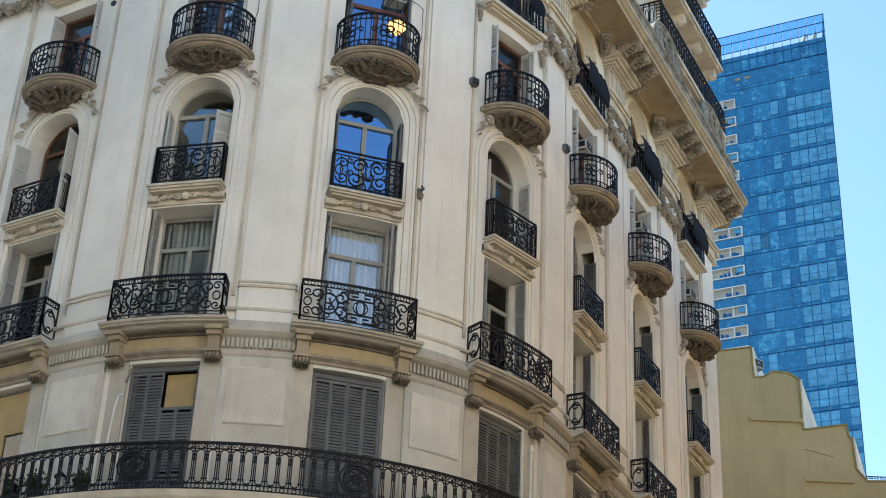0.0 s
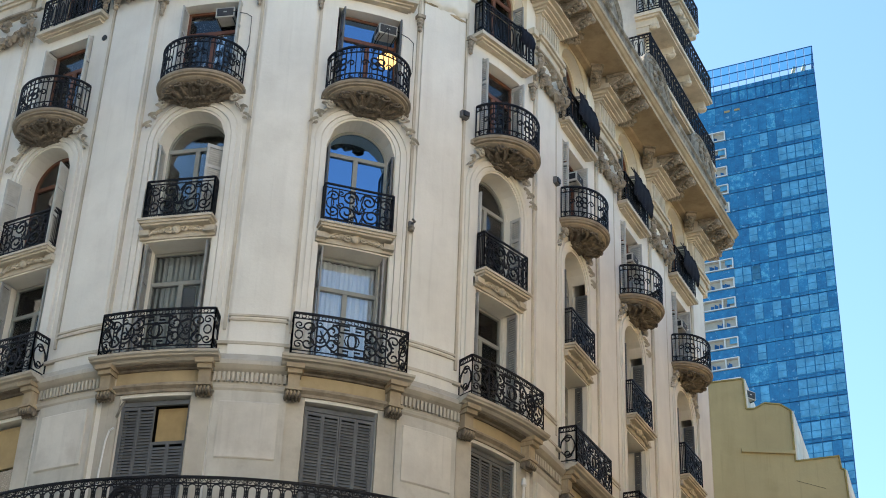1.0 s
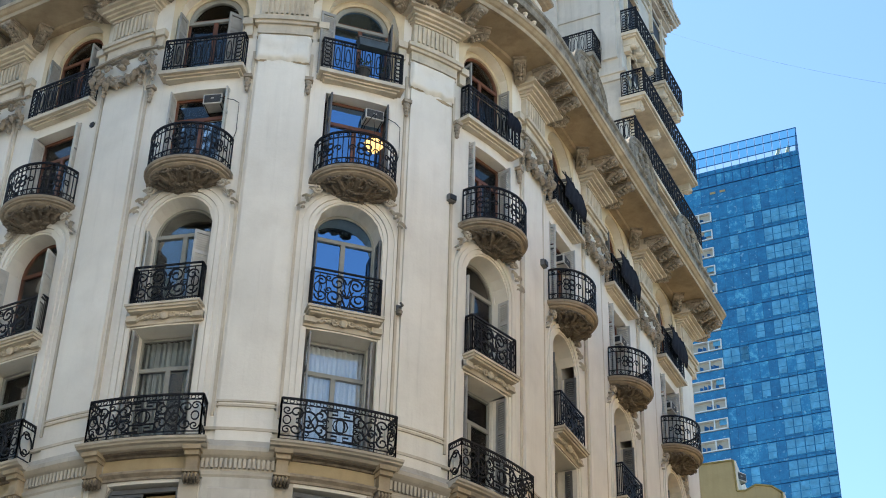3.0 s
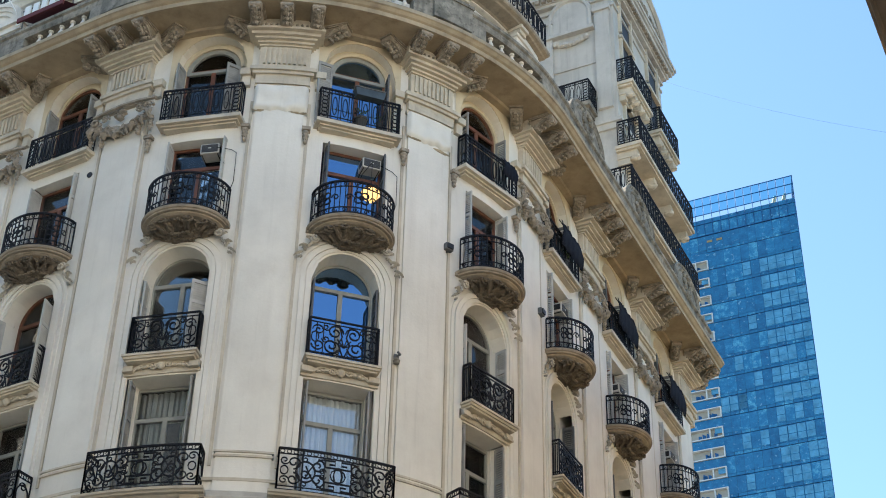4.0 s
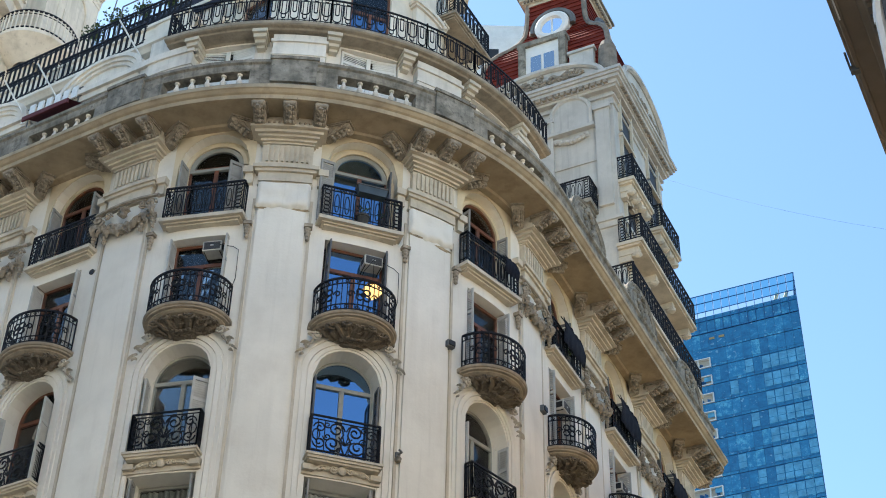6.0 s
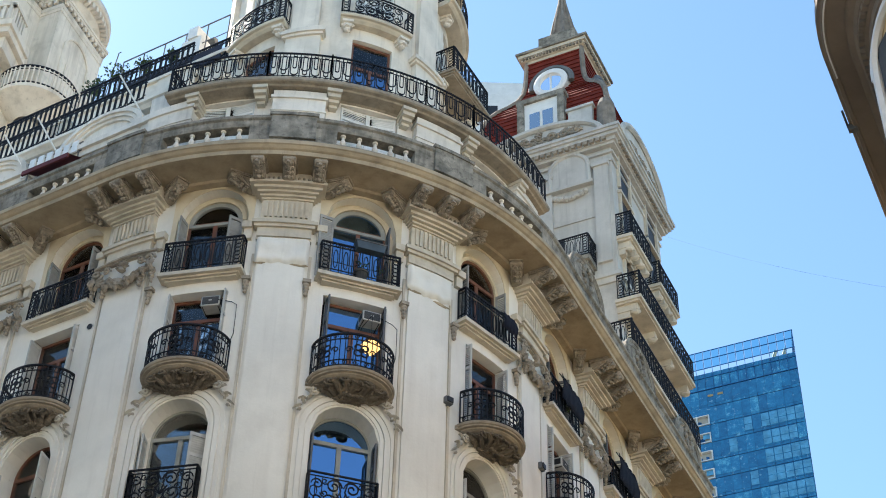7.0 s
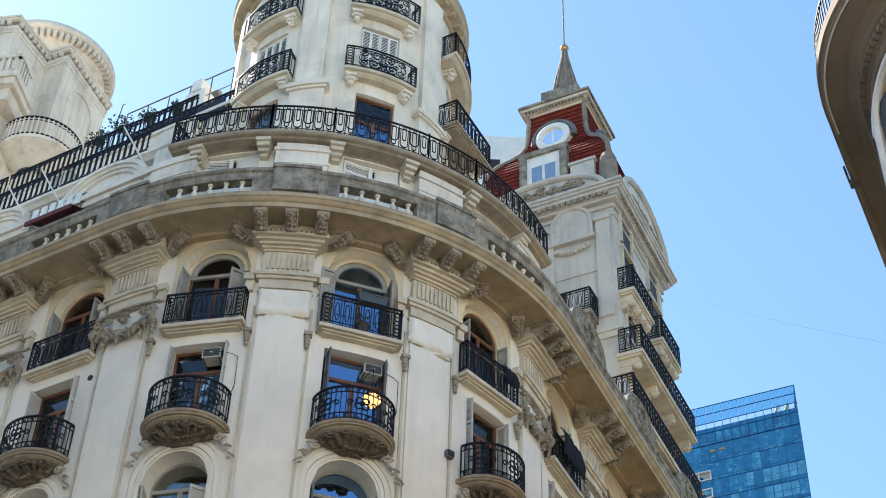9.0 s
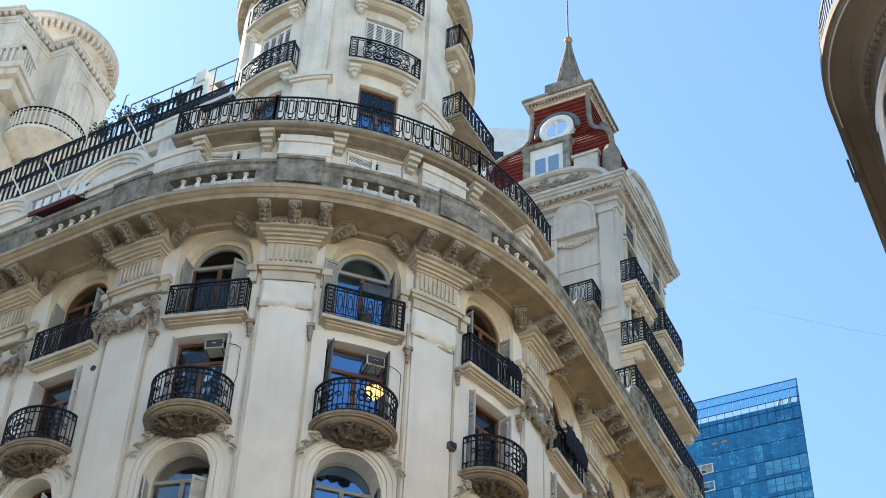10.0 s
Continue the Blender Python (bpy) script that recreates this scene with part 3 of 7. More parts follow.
def scroll_panel(L, h):
    """The rich panel of the long balconies: squared frets in the middle, big scrolls beside them."""
    out = [(straight((0, h), (L, h)), 0.024), (straight((0, h - 0.13), (L, h - 0.13)), 0.013), (straight((0, 0.05), (L, 0.05)), 0.018), (straight((0, 0.14), (L, 0.14)), 0.012)]
    out += frieze(L, h, h - 0.12, h - 0.02, 0.14)
    posts = [0, L * 0.2, L * 0.8, L] if L > 1.5 else [0, L]
    for u in posts:
        out.append((straight((u, 0), (u, h)), 0.018))
    mid, lo, hi = h * 0.5, 0.14, h - 0.13
    if L > 1.5:
        m = L / 2
        for sx in (-1, 1):
            for sz in (-1, 1):
                cx, cz = m + sx * 0.17, mid + sz * 0.22
                out.append(([(cx - sx * 0.12, cz - sz * 0.04), (cx + sx * 0.10, cz - sz * 0.04), (cx + sx * 0.10, cz + sz * 0.13), (cx - sx * 0.10, cz + sz * 0.13), (cx - sx * 0.10, cz + sz * 0.04), (cx + sx * 0.02, cz + sz * 0.04)], 0.018))
                out.append((spiral((m + sx * 0.43, mid + sz * 0.17), 0.17, 1.4, math.pi / 2 * sz, sx * sz), 0.018))
                out.append((spiral((m + sx * 0.93, mid + sz * 0.2), 0.16, 1.3, -math.pi / 2 * sz, -sx * sz), 0.016))
                out.append(([(m + sx * (0.28 + 0.4 * f), mid + sz * (0.36 - 0.5 * f * f)) for f in (0, 0.2, 0.4, 0.6, 0.8, 1)], 0.016))
            out.append((ring2((m + sx * 0.68, mid), 0.2, 14, 1.25), 0.018))
            out.append((spiral((m + sx * 0.68, mid - 0.05), 0.12, 1.3, 0, sx), 0.016))
            out.append((straight((m + sx * 0.29, lo), (m + sx * 0.29, hi)), 0.012))
        for sx in (-1, 1):
            for sz in (-1, 1):
                out.append((spiral((m + sx * 1.12, mid + sz * 0.24), 0.11, 1.3, 0, sx * sz), 0.014))
                out.append((spiral((m + sx * 0.70, mid + sz * 0.31), 0.09, 1.2, math.pi / 2 * sz, -sx * sz), 0.013))
                out.append((spiral((m + sx * 0.33, mid + sz * 0.06), 0.08, 1.2, 0, sz), 0.012))
            out.append((ring2((m + sx * 1.12, mid), 0.08, 10, 1.3), 0.014))
        out.append((ring2((m, mid), 0.09, 10, 2.2), 0.02))
        out.append((ring2((m, mid), 0.16, 10, 1.0), 0.014))
    else:
        n = max(1, round(L / 0.36))
        for i in range(n):
            u = (i + 0.5) * L / n
            out.append((ring2((u, mid), L / n * 0.42, 12, 1.3), 0.016))
            out.append((spiral((u, mid + 0.2), 0.12, 1.3, 0, 1), 0.014))
            out.append((spiral((u, mid - 0.2), 0.12, 1.3, 0, -1), 0.014))
    return out


def lyre_panel(L, h):
    """The panel of the arched windows: a central lyre with side volutes."""
    out = [(straight((0, h), (L, h)), 0.022), (straight((0, h - 0.1), (L, h - 0.1)), 0.012), (straight((0, 0.05), (L, 0.05)), 0.018), (straight((0, 0.13), (L, 0.13)), 0.012)]
    for u in (0, L):
        out.append((straight((u, 0), (u, h)), 0.018))
    if L < 0.8:
        out += [(straight((L * k / 4, 0), (L * k / 4, h)), 0.012) for k in (1, 2, 3)]
        return out
    out += frieze(L, h, 0.055, 0.125, 0.12)
    m, mid = L / 2, h * 0.52
    for u in (L * 0.2, L * 0.8, L * 0.1, L * 0.9):
        out.append((straight((u, 0.13), (u, h - 0.1)), 0.011))
    for sx in (-1, 1):
        out.append((spiral((m + sx * 0.22, mid + 0.2), 0.2, 1.5, math.pi if sx > 0 else 0, -sx), 0.018))
        out.append((spiral((m + sx * 0.3, mid - 0.18), 0.22, 1.5, math.pi if sx > 0 else 0, sx), 0.018))
        out.append((spiral((m + sx * 0.62, mid + 0.2), 0.15, 1.4, 0 if sx > 0 else math.pi, sx), 0.015))
        out.append((spiral((m + sx * 0.62, mid - 0.2), 0.16, 1.4, 0 if sx > 0 else math.pi, -sx), 0.015))
        out.append(([(m + sx * 0.03, 0.15), (m + sx * 0.14, mid - 0.1), (m + sx * 0.05, mid + 0.1), (m + sx * 0.12, h - 0.12)], 0.018))
        out.append((ring2((m + sx * 0.70, mid), 0.09, 8, 1.6), 0.013))
        out.append((spiral((m + sx * 0.44, mid + 0.30), 0.09, 1.3, 0, sx), 0.013))
        out.append((spiral((m + sx * 0.44, mid - 0.02), 0.10, 1.3, math.pi, -sx), 0.013))
        out.append((spiral((m + sx * 0.14, mid - 0.34), 0.08, 1.2, 0, -sx), 0.012))
        for k in range(3):
            a = 0.5 + 0.4 * k
            out.append((straight((m, mid - 0.18), (m + sx * 0.26 * math.cos(a), mid - 0.18 + 0.26 * math.sin(a))), 0.014))
    return out


def round_panel(L, h):
    """The panel of the half-round balconies: upright bars with rosettes and loops."""
    out = []
    for z, r in ((h, 0.026), (h - 0.16, 0.013), (0.05, 0.02), (0.21, 0.013)):
        out.append((straight((0, z), (L, z), 0.12), r))
    n = 24
    for i in range(n + 1):
        out.append((straight((L * i / n, 0.05), (L * i / n, h - 0.0), 2), 0.011 if i % 6 else 0.016))
    pitch = L / 12
    for i in range(12):
        u = (i + 0.5) * pitch
        out.append((spiral((u, h - 0.08), 0.07, 1.2, 0, 1 if i % 2 else -1, n=10), 0.011))
        out.append((spiral((u, 0.13), 0.07, 1.2, 0, -1 if i % 2 else 1, n=10), 0.011))
    for f in (0.2, 0.5, 0.8):
        u = L * f
        for a in range(4):
            t = math.pi / 4 + a * math.pi / 2
            out.append((ring2((u + 0.12 * math.cos(t), h * 0.52 + 0.12 * math.sin(t)), 0.085, 10), 0.017))
        out.append((ring2((u, h * 0.52), 0.05, 8), 0.022))
        out.append((spiral((u - 0.3, h * 0.52), 0.1, 1.2, 0, 1, n=10), 0.014))
        out.append((spiral((u + 0.3, h * 0.52), 0.1, 1.2, math.pi, -1, n=10), 0.014))
    return out


def bar_panel(L, h):
    """The plainer panel under the cornice: bars, long loops, and a lattice at both ends."""
    out = []
    for z, r in ((h, 0.024), (h - 0.12, 0.012), (0.05, 0.018), (0.16, 0.012)):
        out.append((straight((0, z), (L, z)), r))
    out += [(straight((u, 0), (u, h)), 0.018) for u in (0, L)]
    if L < 0.6:
        out.append((straight((L / 2, 0), (L / 2, h)), 0.012))
        return out
    for u0 in (0.03, L - 0.21):
        for i in range(6):
            out.append((ring2((u0 + 0.09, 0.2 + 0.13 * i), 0.075, 8), 0.011))
        out.append((straight((u0 + 0.19 if u0 < 1 else u0, 0), (u0 + 0.19 if u0 < 1 else u0, h)), 0.014))
    n = max(2, round((L - 0.5) / 0.27))
    for i in range(n):
        u = 0.25 + (i + 0.5) * (L - 0.5) / n
        out.append((ring2((u, h * 0.5), 0.06, 12, 5.0), 0.012))
        out.append((straight((u - 0.1, 0.05), (u - 0.1, h)), 0.012))
        out.append((straight((u + 0.1, 0.05), (u + 0.1, h)), 0.012))
    out += frieze(L, h, h - 0.11, h - 0.02, 0.16)
    return out


def hoop_panel(L, h):
    """The attic rail: hanging hoops of two lengths between upright bars, small squares under the handrail."""
    out = []
    for z, r in ((h, 0.024), (h - 0.15, 0.011), (0.05, 0.018), (0.14, 0.010)):
        out.append((straight((0, z), (L, z), 0.3), r))
    n = max(2, round(L / 0.30))
    for i in range(n):
        u, w = (i + 0.5) * L / n, L / n
        for half, foot in ((0.40, 0.36), (0.20, 0.20)) if i % 2 else ((0.36, 0.18), (0.16, 0.46)):
            r = w * half
            out.append(([(u - r, h - 0.15)] + [(u + r * math.cos(t), foot + r + r * math.sin(t)) for t in (math.pi + math.pi * k / 6 for k in range(7))] + [(u + r, h - 0.15)], 0.015))
        out.append((straight((u - w / 2, 0.05), (u - w / 2, h), 2), 0.016))
        out.append((spiral((u, 0.10), 0.05, 1.2, 0, 1, n=8), 0.010))
        out.append((straight((u, 0.05), (u, 0.2), 2), 0.011))
        q = 0.045
        out.append(([(u - q, h - 0.12), (u + q, h - 0.12), (u + q, h - 0.03), (u - q, h - 0.03), (u - q, h - 0.12)], 0.014))
    return out


def long_panel(L, h):
    """The running balcony rail: paired bars with oval heads, and a wreath now and then."""
    out = []
    for z, r in ((h, 0.028), (h - 0.13, 0.014), (0.05, 0.02), (0.17, 0.014)):
        out.append((straight((0, z), (L, z), 0.3), r))
    n = max(1, round(L / 0.22))
    for i in range(n):
        u = (i + 0.5) * L / n
        lo, hi, r = 0.19, h - 0.15, 0.075
        out.append(([(u + r * math.cos(t), hi - r + r * math.sin(t)) for t in (math.pi * k / 6 for k in range(7))] + [(u + r * math.cos(t), lo + r + r * math.sin(t)) for t in (math.pi + math.pi * k / 6 for k in range(7))] + [(u + r, hi - r)], 0.012))
        out.append((straight((u + 0.11, 0.05), (u + 0.11, h), 2), 0.014))
        out.append((ring2((u + 0.11, h * 0.66), 0.03, 6), 0.014))
        out.append((ring2((u + 0.11, h * 0.74), 0.02, 6, 1.6), 0.012))
        for k in (0.26, 0.82):
            out.append((straight((u + 0.05, h * k), (u + 0.17, h * k), 2), 0.012))
        out.append((spiral((u - 0.05, h - 0.065), 0.05, 1.3, 0, 1, n=9), 0.010))
        out.append((spiral((u + 0.06, h - 0.065), 0.05, 1.3, math.pi, 1, n=9), 0.010))
        out.append((ring2((u, 0.11), 0.045, 8), 0.010))
    return out


def railing(panels, name, parent, m=None, label=""):
    """panels: (lines, way); way takes (u, v) to a local point."""
    bm = bmesh.new()
    for lines, way in panels:
        for pts, r in lines:
            tube(bm, [way(u, v) for u, v in pts], r * 1.3, 4)
    ob = finish(name, bm, IRON, parent, label)
    if m is not None:
        ob.matrix_basis = m
    return ob


def boxed(kind, w, d, h):
    """The three sides of a boxed-out railing."""
    return [(kind(w, h), lambda u, v: (u - w / 2, -d, v)), (kind(d, h), lambda u, v: (-w / 2, -u, v)), (kind(d, h), lambda u, v: (w / 2, -u, v))]


def half_round(a, d, L):
    """Follows a half ellipse of half-width a and depth d."""
    def way(u, v):
        t = math.pi * (1 - u / L)
        return (a * math.cos(t), -d * math.sin(t) - 0.03, v)
    return way


def moulded_slab(bm, w, d, layers, back=0.25):
    """A slab of stacked mouldings: (grow, z0, z1)."""
    for g, z0, z1 in layers:
        box(bm, -w / 2 - g, w / 2 + g, -d - g, back, z0, z1)


# long boxed balconies (first row), small ones (second), half-round (third), shallow ones under the cornice
slabs = {}
bm = bmesh.new()
moulded_slab(bm, 1.66, 0.26, ((0.09, -0.06, 0.0), (0.05, -0.12, -0.06), (0.0, -0.17, -0.12)))
slabs["B"] = bm
bm = bmesh.new()
prof = [(0.0, -0.22), (0.72, -0.22), (0.84, -0.20), (0.90, -0.16), (0.91, -0.13), (0.98, -0.12), (0.985, -0.08), (1.02, -0.065), (1.035, -0.03), (1.035, 0.0), (0.0, 0.0)]
lathe(bm, prof, 32, math.pi, 2 * math.pi, Matrix.Diagonal((1.08, 0.95, 1, 1)))
box(bm, -1.11, 1.11, 0.0, 0.28, -0.12, 0.0)
slabs["C"] = bm
bm = bmesh.new()
moulded_slab(bm, 2.16, 0.28, ((0.05, -0.11, 0.0), (-0.05, -0.16, -0.11), (-0.12, -0.21, -0.16)))
slabs["D"] = bm


def leaf(bm, p, q, width, bend, seed):
    """A carved leaf from p to q: a ridged, curling tongue with a lobed edge."""
    p, q = Vector(p), Vector(q)
    d = q - p
    side = d.cross(Vector((0, -1, 0)))
    side = side.normalized() if side.length > 1e-4 else Vector((1, 0, 0))
    out = Vector((0, -1, 0))
    rows = []
    for i in range(7):
        f = i / 6
        w = width * math.sin(math.pi * (0.18 + 0.78 * f)) * (1 + 0.25 * math.sin(i * 2.6 + seed))
        mid = p + d * f + out * bend * math.sin(f * math.pi * 0.9) - Vector((0, 0, 0.06 * bend * f * f))
        rows.append([bm.verts.new(mid + side * w * k + out * h) for k, h in ((-1, -0.03), (-0.5, 0.035), (0, 0.0), (0.5, 0.035), (1, -0.03))])
    for a_, b_ in zip(rows, rows[1:]):
        for j in range(4):
            bm.faces.new((a_[j], a_[j + 1], b_[j + 1], b_[j]))


# carved corbel under the half-round balconies: a shell, leaves and hanging lumps
bm = bmesh.new()
lathe(bm, [(0.74, -0.21), (0.60, -0.28), (0.44, -0.38), (0.32, -0.50), (0.18, -0.60), (0.0, -0.62)], 20, math.pi, 2 * math.pi, Matrix.Diagonal((1.05, 0.86, 1, 1)))
rnd = random.Random(5)
for i in range(9):
    t = math.pi * (1.05 + 0.90 * i / 8)
    tt = t + rnd.uniform(-0.22, 0.22)
    r0, r1 = 0.30 + 0.12 * rnd.random(), 0.70 + 0.12 * rnd.random()
    leaf(bm, (r0 * 1.05 * math.cos(tt), r0 * 0.8 * math.sin(tt), -0.56 + 0.08 * rnd.random()), (r1 * 1.05 * math.cos(t), r1 * 0.9 * math.sin(t), -0.27), 0.10, 0.10, i)
    for k in range(3):
        lump(bm, (r1 * 1.05 * math.cos(t + 0.09 * (k - 1)), r1 * 0.92 * math.sin(t + 0.09 * (k - 1)), -0.28 - 0.04 * (k == 1)), (0.065, 0.06, 0.05), i + k, rough=0.7)
for i in range(44):
    t = math.pi + math.pi * rnd.random()
    f = rnd.random()
    r, z = 0.72 - 0.56 * f, -0.29 - 0.32 * f
    k = 0.035 + 0.05 * rnd.random()
    lump(bm, (r * 1.05 * math.cos(t), r * 0.90 * math.sin(t), z), (k * 1.4, k, k * 0.9), i, rough=0.8)
for sx in (-1, 1):
    volute(bm, (sx * 0.62, -0.46, -0.32), 0.12, depth=0.2, flip=sx, thick=0.035)
    volute(bm, (sx * 0.28, -0.66, -0.32), 0.11, depth=0.2, flip=-sx, thick=0.035)
for i in range(5):
    lump(bm, ((i - 2) * 0.095, -0.36, -0.56 - 0.025 * (2 - abs(i - 2))), (0.06, 0.06, 0.06), i + 90, rough=0.1)
bmesh.ops.scale(bm, vec=(1.08, 1.04, 0.66), verts=bm.verts)
bmesh.ops.translate(bm, vec=(0, 0, -0.06), verts=bm.verts)
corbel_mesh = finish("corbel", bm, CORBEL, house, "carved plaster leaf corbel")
# pale leaf sprays that trail down from it over the arch
bm = bmesh.new()
for sx in (-1, 1):
    for i in range(11):
        t = radians(72 - 5.6 * i)
        r = 1.24 + 0.05 * (i % 2)
        x, z = sx * r * math.cos(t), -1.25 + r * math.sin(t)
        k = 0.13 - 0.007 * i
        leaf(bm, (x, -0.05, z), (x + sx * (0.10 + 0.09 * (i % 2)), -0.06, z - 0.17 + 0.10 * (i % 3)), k * 0.5, 0.05, i)
        lump(bm, (x, -0.045, z), (k * 0.55, 0.05, k * 0.4), i + 60, rough=0.7)
    volute(bm, (sx * 0.92, -0.12, -0.36), 0.12, depth=0.1, flip=sx, thick=0.035)
    volute(bm, (sx * 0.60, -0.10, -0.22), 0.10, depth=0.1, flip=-sx, thick=0.03)
spray_mesh = finish("leaf_spray", bm, GRIMY_SHADED, house, "pale carved leaf sprays and scrolls")
# cartouche over the first row of windows
bm = bmesh.new()
for side in (-1, 1):
    box(bm, *sorted((side * 0.93, side * 0.68)), -0.13, 0.1, -0.34, -0.20)
    box(bm, *sorted((side * 0.93, side * 0.68)), -0.16, 0.1, -0.36, -0.32)
    tube(bm, [(side * (0.68 - 0.45 * f), -0.09, -0.33 + 0.16 * math.sin(f * math.pi * 0.8)) for f in (0, 0.15, 0.3, 0.45, 0.6, 0.8, 1)], 0.035, 5)
    for i in range(5):
        lump(bm, (side * (0.14 + 0.1 * i), -0.08, -0.2 - 0.02 * i), (0.075, 0.06, 0.07 - 0.008 * i), i, rough=0.5)
    volute(bm, (side * 0.2, -0.1, -0.24), 0.09, flip=side, thick=0.025)
box(bm, -0.93, 0.93, -0.035, 0.1, -0.42, -0.16)
lump(bm, (0, -0.11, -0.24), (0.11, 0.08, 0.12), 7, rough=0.2)
lump(bm, (0, -0.09, -0.08), (0.10, 0.07, 0.06), 9, rough=0.4)
cartouche = finish("cartouche", bm, STONE, house, "stucco cartouche with shell and scrolls")

first = {}
for i, c in enumerate(BAYS):
    for row, z in (("A", Z_A + 0.14), ("B", Z_B + 0.02), ("C", Z_C - 0.08), ("D", Z_D + 0.05)):
        m = at({"C": C_BAYS[i], "D": D_BAYS[i]}.get(row, c), z)
        if row == "A":
            bm = bmesh.new()
            sweep(bm, [(-0.25, z - 0.16), (0.34, z - 0.16), (0.40, z - 0.11), (0.50, z - 0.10), (0.52, z - 0.07), (0.57, z - 0.05), (0.59, z), (-0.25, z)], c - 1.42, c + 1.42)
            bal = finish("balcony", bm, GRIMY_SHADED, house)
            railing([(scroll_panel(2.5, 1.05), lambda u, v, c=c, z=z: P(c - 1.25 + u, 0.48, z + v)), (scroll_panel(0.46, 1.05), lambda u, v, c=c, z=z: P(c - 1.25, 0.02 + u, z + v)), (scroll_panel(0.46, 1.05), lambda u, v, c=c, z=z: P(c + 1.25, 0.02 + u, z + v))], "railing", bal, label="black wrought iron railing with scrolls")
            continue
        if row not in first:
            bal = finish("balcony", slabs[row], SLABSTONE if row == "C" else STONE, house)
            bal.matrix_basis = m
            if row == "B":
                r = railing(boxed(lyre_panel, 1.67, 0.22, 1.06), "railing", bal, label="black wrought iron railing with a lyre")
            elif row == "C":
                L = 3.1
                r = railing([(round_panel(L, 1.0), half_round(1.04, 0.90, L))], "railing", bal, label="bowed black iron railing with rosettes")
            else:
                r = railing(boxed(bar_panel, 2.13, 0.25, 1.04), "railing", bal, label="black iron railing with loops")
            first[row] = (bal.data, r.data)
        else:
            bal = share("balcony", first[row][0], house, m)
            share("railing", first[row][1], bal)
        if row == "C":
            if i == 0:
                corbel_mesh.parent = bal
                spray_mesh.parent = bal
            else:
                share("corbel", corbel_mesh.data, bal)
                share("leaf_spray", spray_mesh.data, bal)
        if row == "B":
            if i == 0:
                cartouche.parent = bal
            else:
                share("cartouche", cartouche.data, bal)

# brackets that carry the long balconies
bm = bmesh.new()
box(bm, -0.2, 0.2, -0.44, 0.1, -0.10, 0.0)
box(bm, -0.16, 0.16, -0.36, 0.1, -0.20, -0.10)
box(bm, -0.13, 0.13, -0.26, 0.1, -0.52, -0.20)
box(bm, -0.18, 0.18, -0.32, 0.1, -0.58, -0.52)
for i in range(4):
    lump(bm, (-0.12 + 0.08 * i, -0.25, -0.64), (0.035, 0.06, 0.07), i, rough=0.1)
console = finish("console", bm, CORNICE, house, "stepped stucco bracket")
bm = bmesh.new()
for i in range(5):
    for j in range(2):
        lump(bm, (-0.15 + 0.075 * i, -0.24 + 0.11 * j, -0.68 - 0.03 * j), (0.04, 0.06, 0.085), i + 7 * j, rough=0.2)
box(bm, -0.15, 0.15, -0.2, 0.1, -0.72, -0.58)
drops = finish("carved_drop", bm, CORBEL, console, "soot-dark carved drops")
for i, c in enumerate(BAYS):
    for side in (-1, 1):
        m = at(c + side * 1.12, Z_A - 0.01)
        if i == 0 and side == -1:
            console.matrix_basis = m
        else:
            share("carved_drop", drops.data, share("console", console.data, house, m))
    # Grimy strips, kept darker to paint in the lower storey's shade.
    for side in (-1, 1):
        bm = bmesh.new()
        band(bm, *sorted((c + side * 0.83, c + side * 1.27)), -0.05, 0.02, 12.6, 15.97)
        part("jamb_strip", bm, GRIMY_SHADED, house)
    bm = bmesh.new()
    sweep(bm, [(-0.05, 16.18), (0.03, 16.18), (0.03, 16.50), (-0.05, 16.50)], c - 1.0, c + 1.0)
    part("painted_frieze", bm, OCHRE, house, "ochre painted band under a balcony")
    # The darker material paints in the shade below the slab.
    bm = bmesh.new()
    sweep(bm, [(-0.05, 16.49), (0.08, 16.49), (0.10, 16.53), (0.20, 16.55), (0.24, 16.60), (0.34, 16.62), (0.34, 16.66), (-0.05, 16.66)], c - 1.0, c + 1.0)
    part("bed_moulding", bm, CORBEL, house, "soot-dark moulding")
    bm = bmesh.new()
    sweep(bm, [(-0.05, 15.98), (0.05, 15.98), (0.06, 16.04), (0.10, 16.07), (0.14, 16.10), (0.14, 16.15), (0.09, 16.19), (-0.05, 16.19)], c - 1.0, c + 1.0)
    part("architrave", bm, SLABSTONE, house)

# running balcony of the lowest row
bm = bmesh.new()
sweep(bm, [(-0.1, 12.2), (0.7, 12.2), (0.8, 12.3), (1.05, 12.34), (1.1, 12.4), (1.12, 12.54), (-0.1, 12.54)], LEFT_END, 13.5)
low = part("running_balcony", bm, STONE, house)
for a, b in ((-6.0, -1.0), (-1.0, 4.5), (4.5, 8.6), (8.6, 13.4)):
    L = b - a
    lines = long_panel(L, 1.05)
    for w_ in [x - a for x in (2.49, 6.59, 11.2, -3.0) if a < x < b]:
        lines.append((ring2((w_, 0.55), 0.31, 16), 0.022))
        lines.append((ring2((w_, 0.55), 0.24, 16), 0.03))
        lines.append((ring2((w_, 0.55), 0.08, 8), 0.03))
        for t in range(4):
            q = math.pi / 4 + t * math.pi / 2
            lines.append((ring2((w_ + 0.14 * math.cos(q), 0.55 + 0.14 * math.sin(q)), 0.06, 8), 0.016))
            lines.append((straight((w_, 0.55), (w_ + 0.25 * math.sin(q + 0.785), 0.55 + 0.25 * math.cos(q + 0.785))), 0.014))
    railing([(lines, lambda u, v, a=a: P(a + u, 1.0, 12.54 + v))], "railing", low)


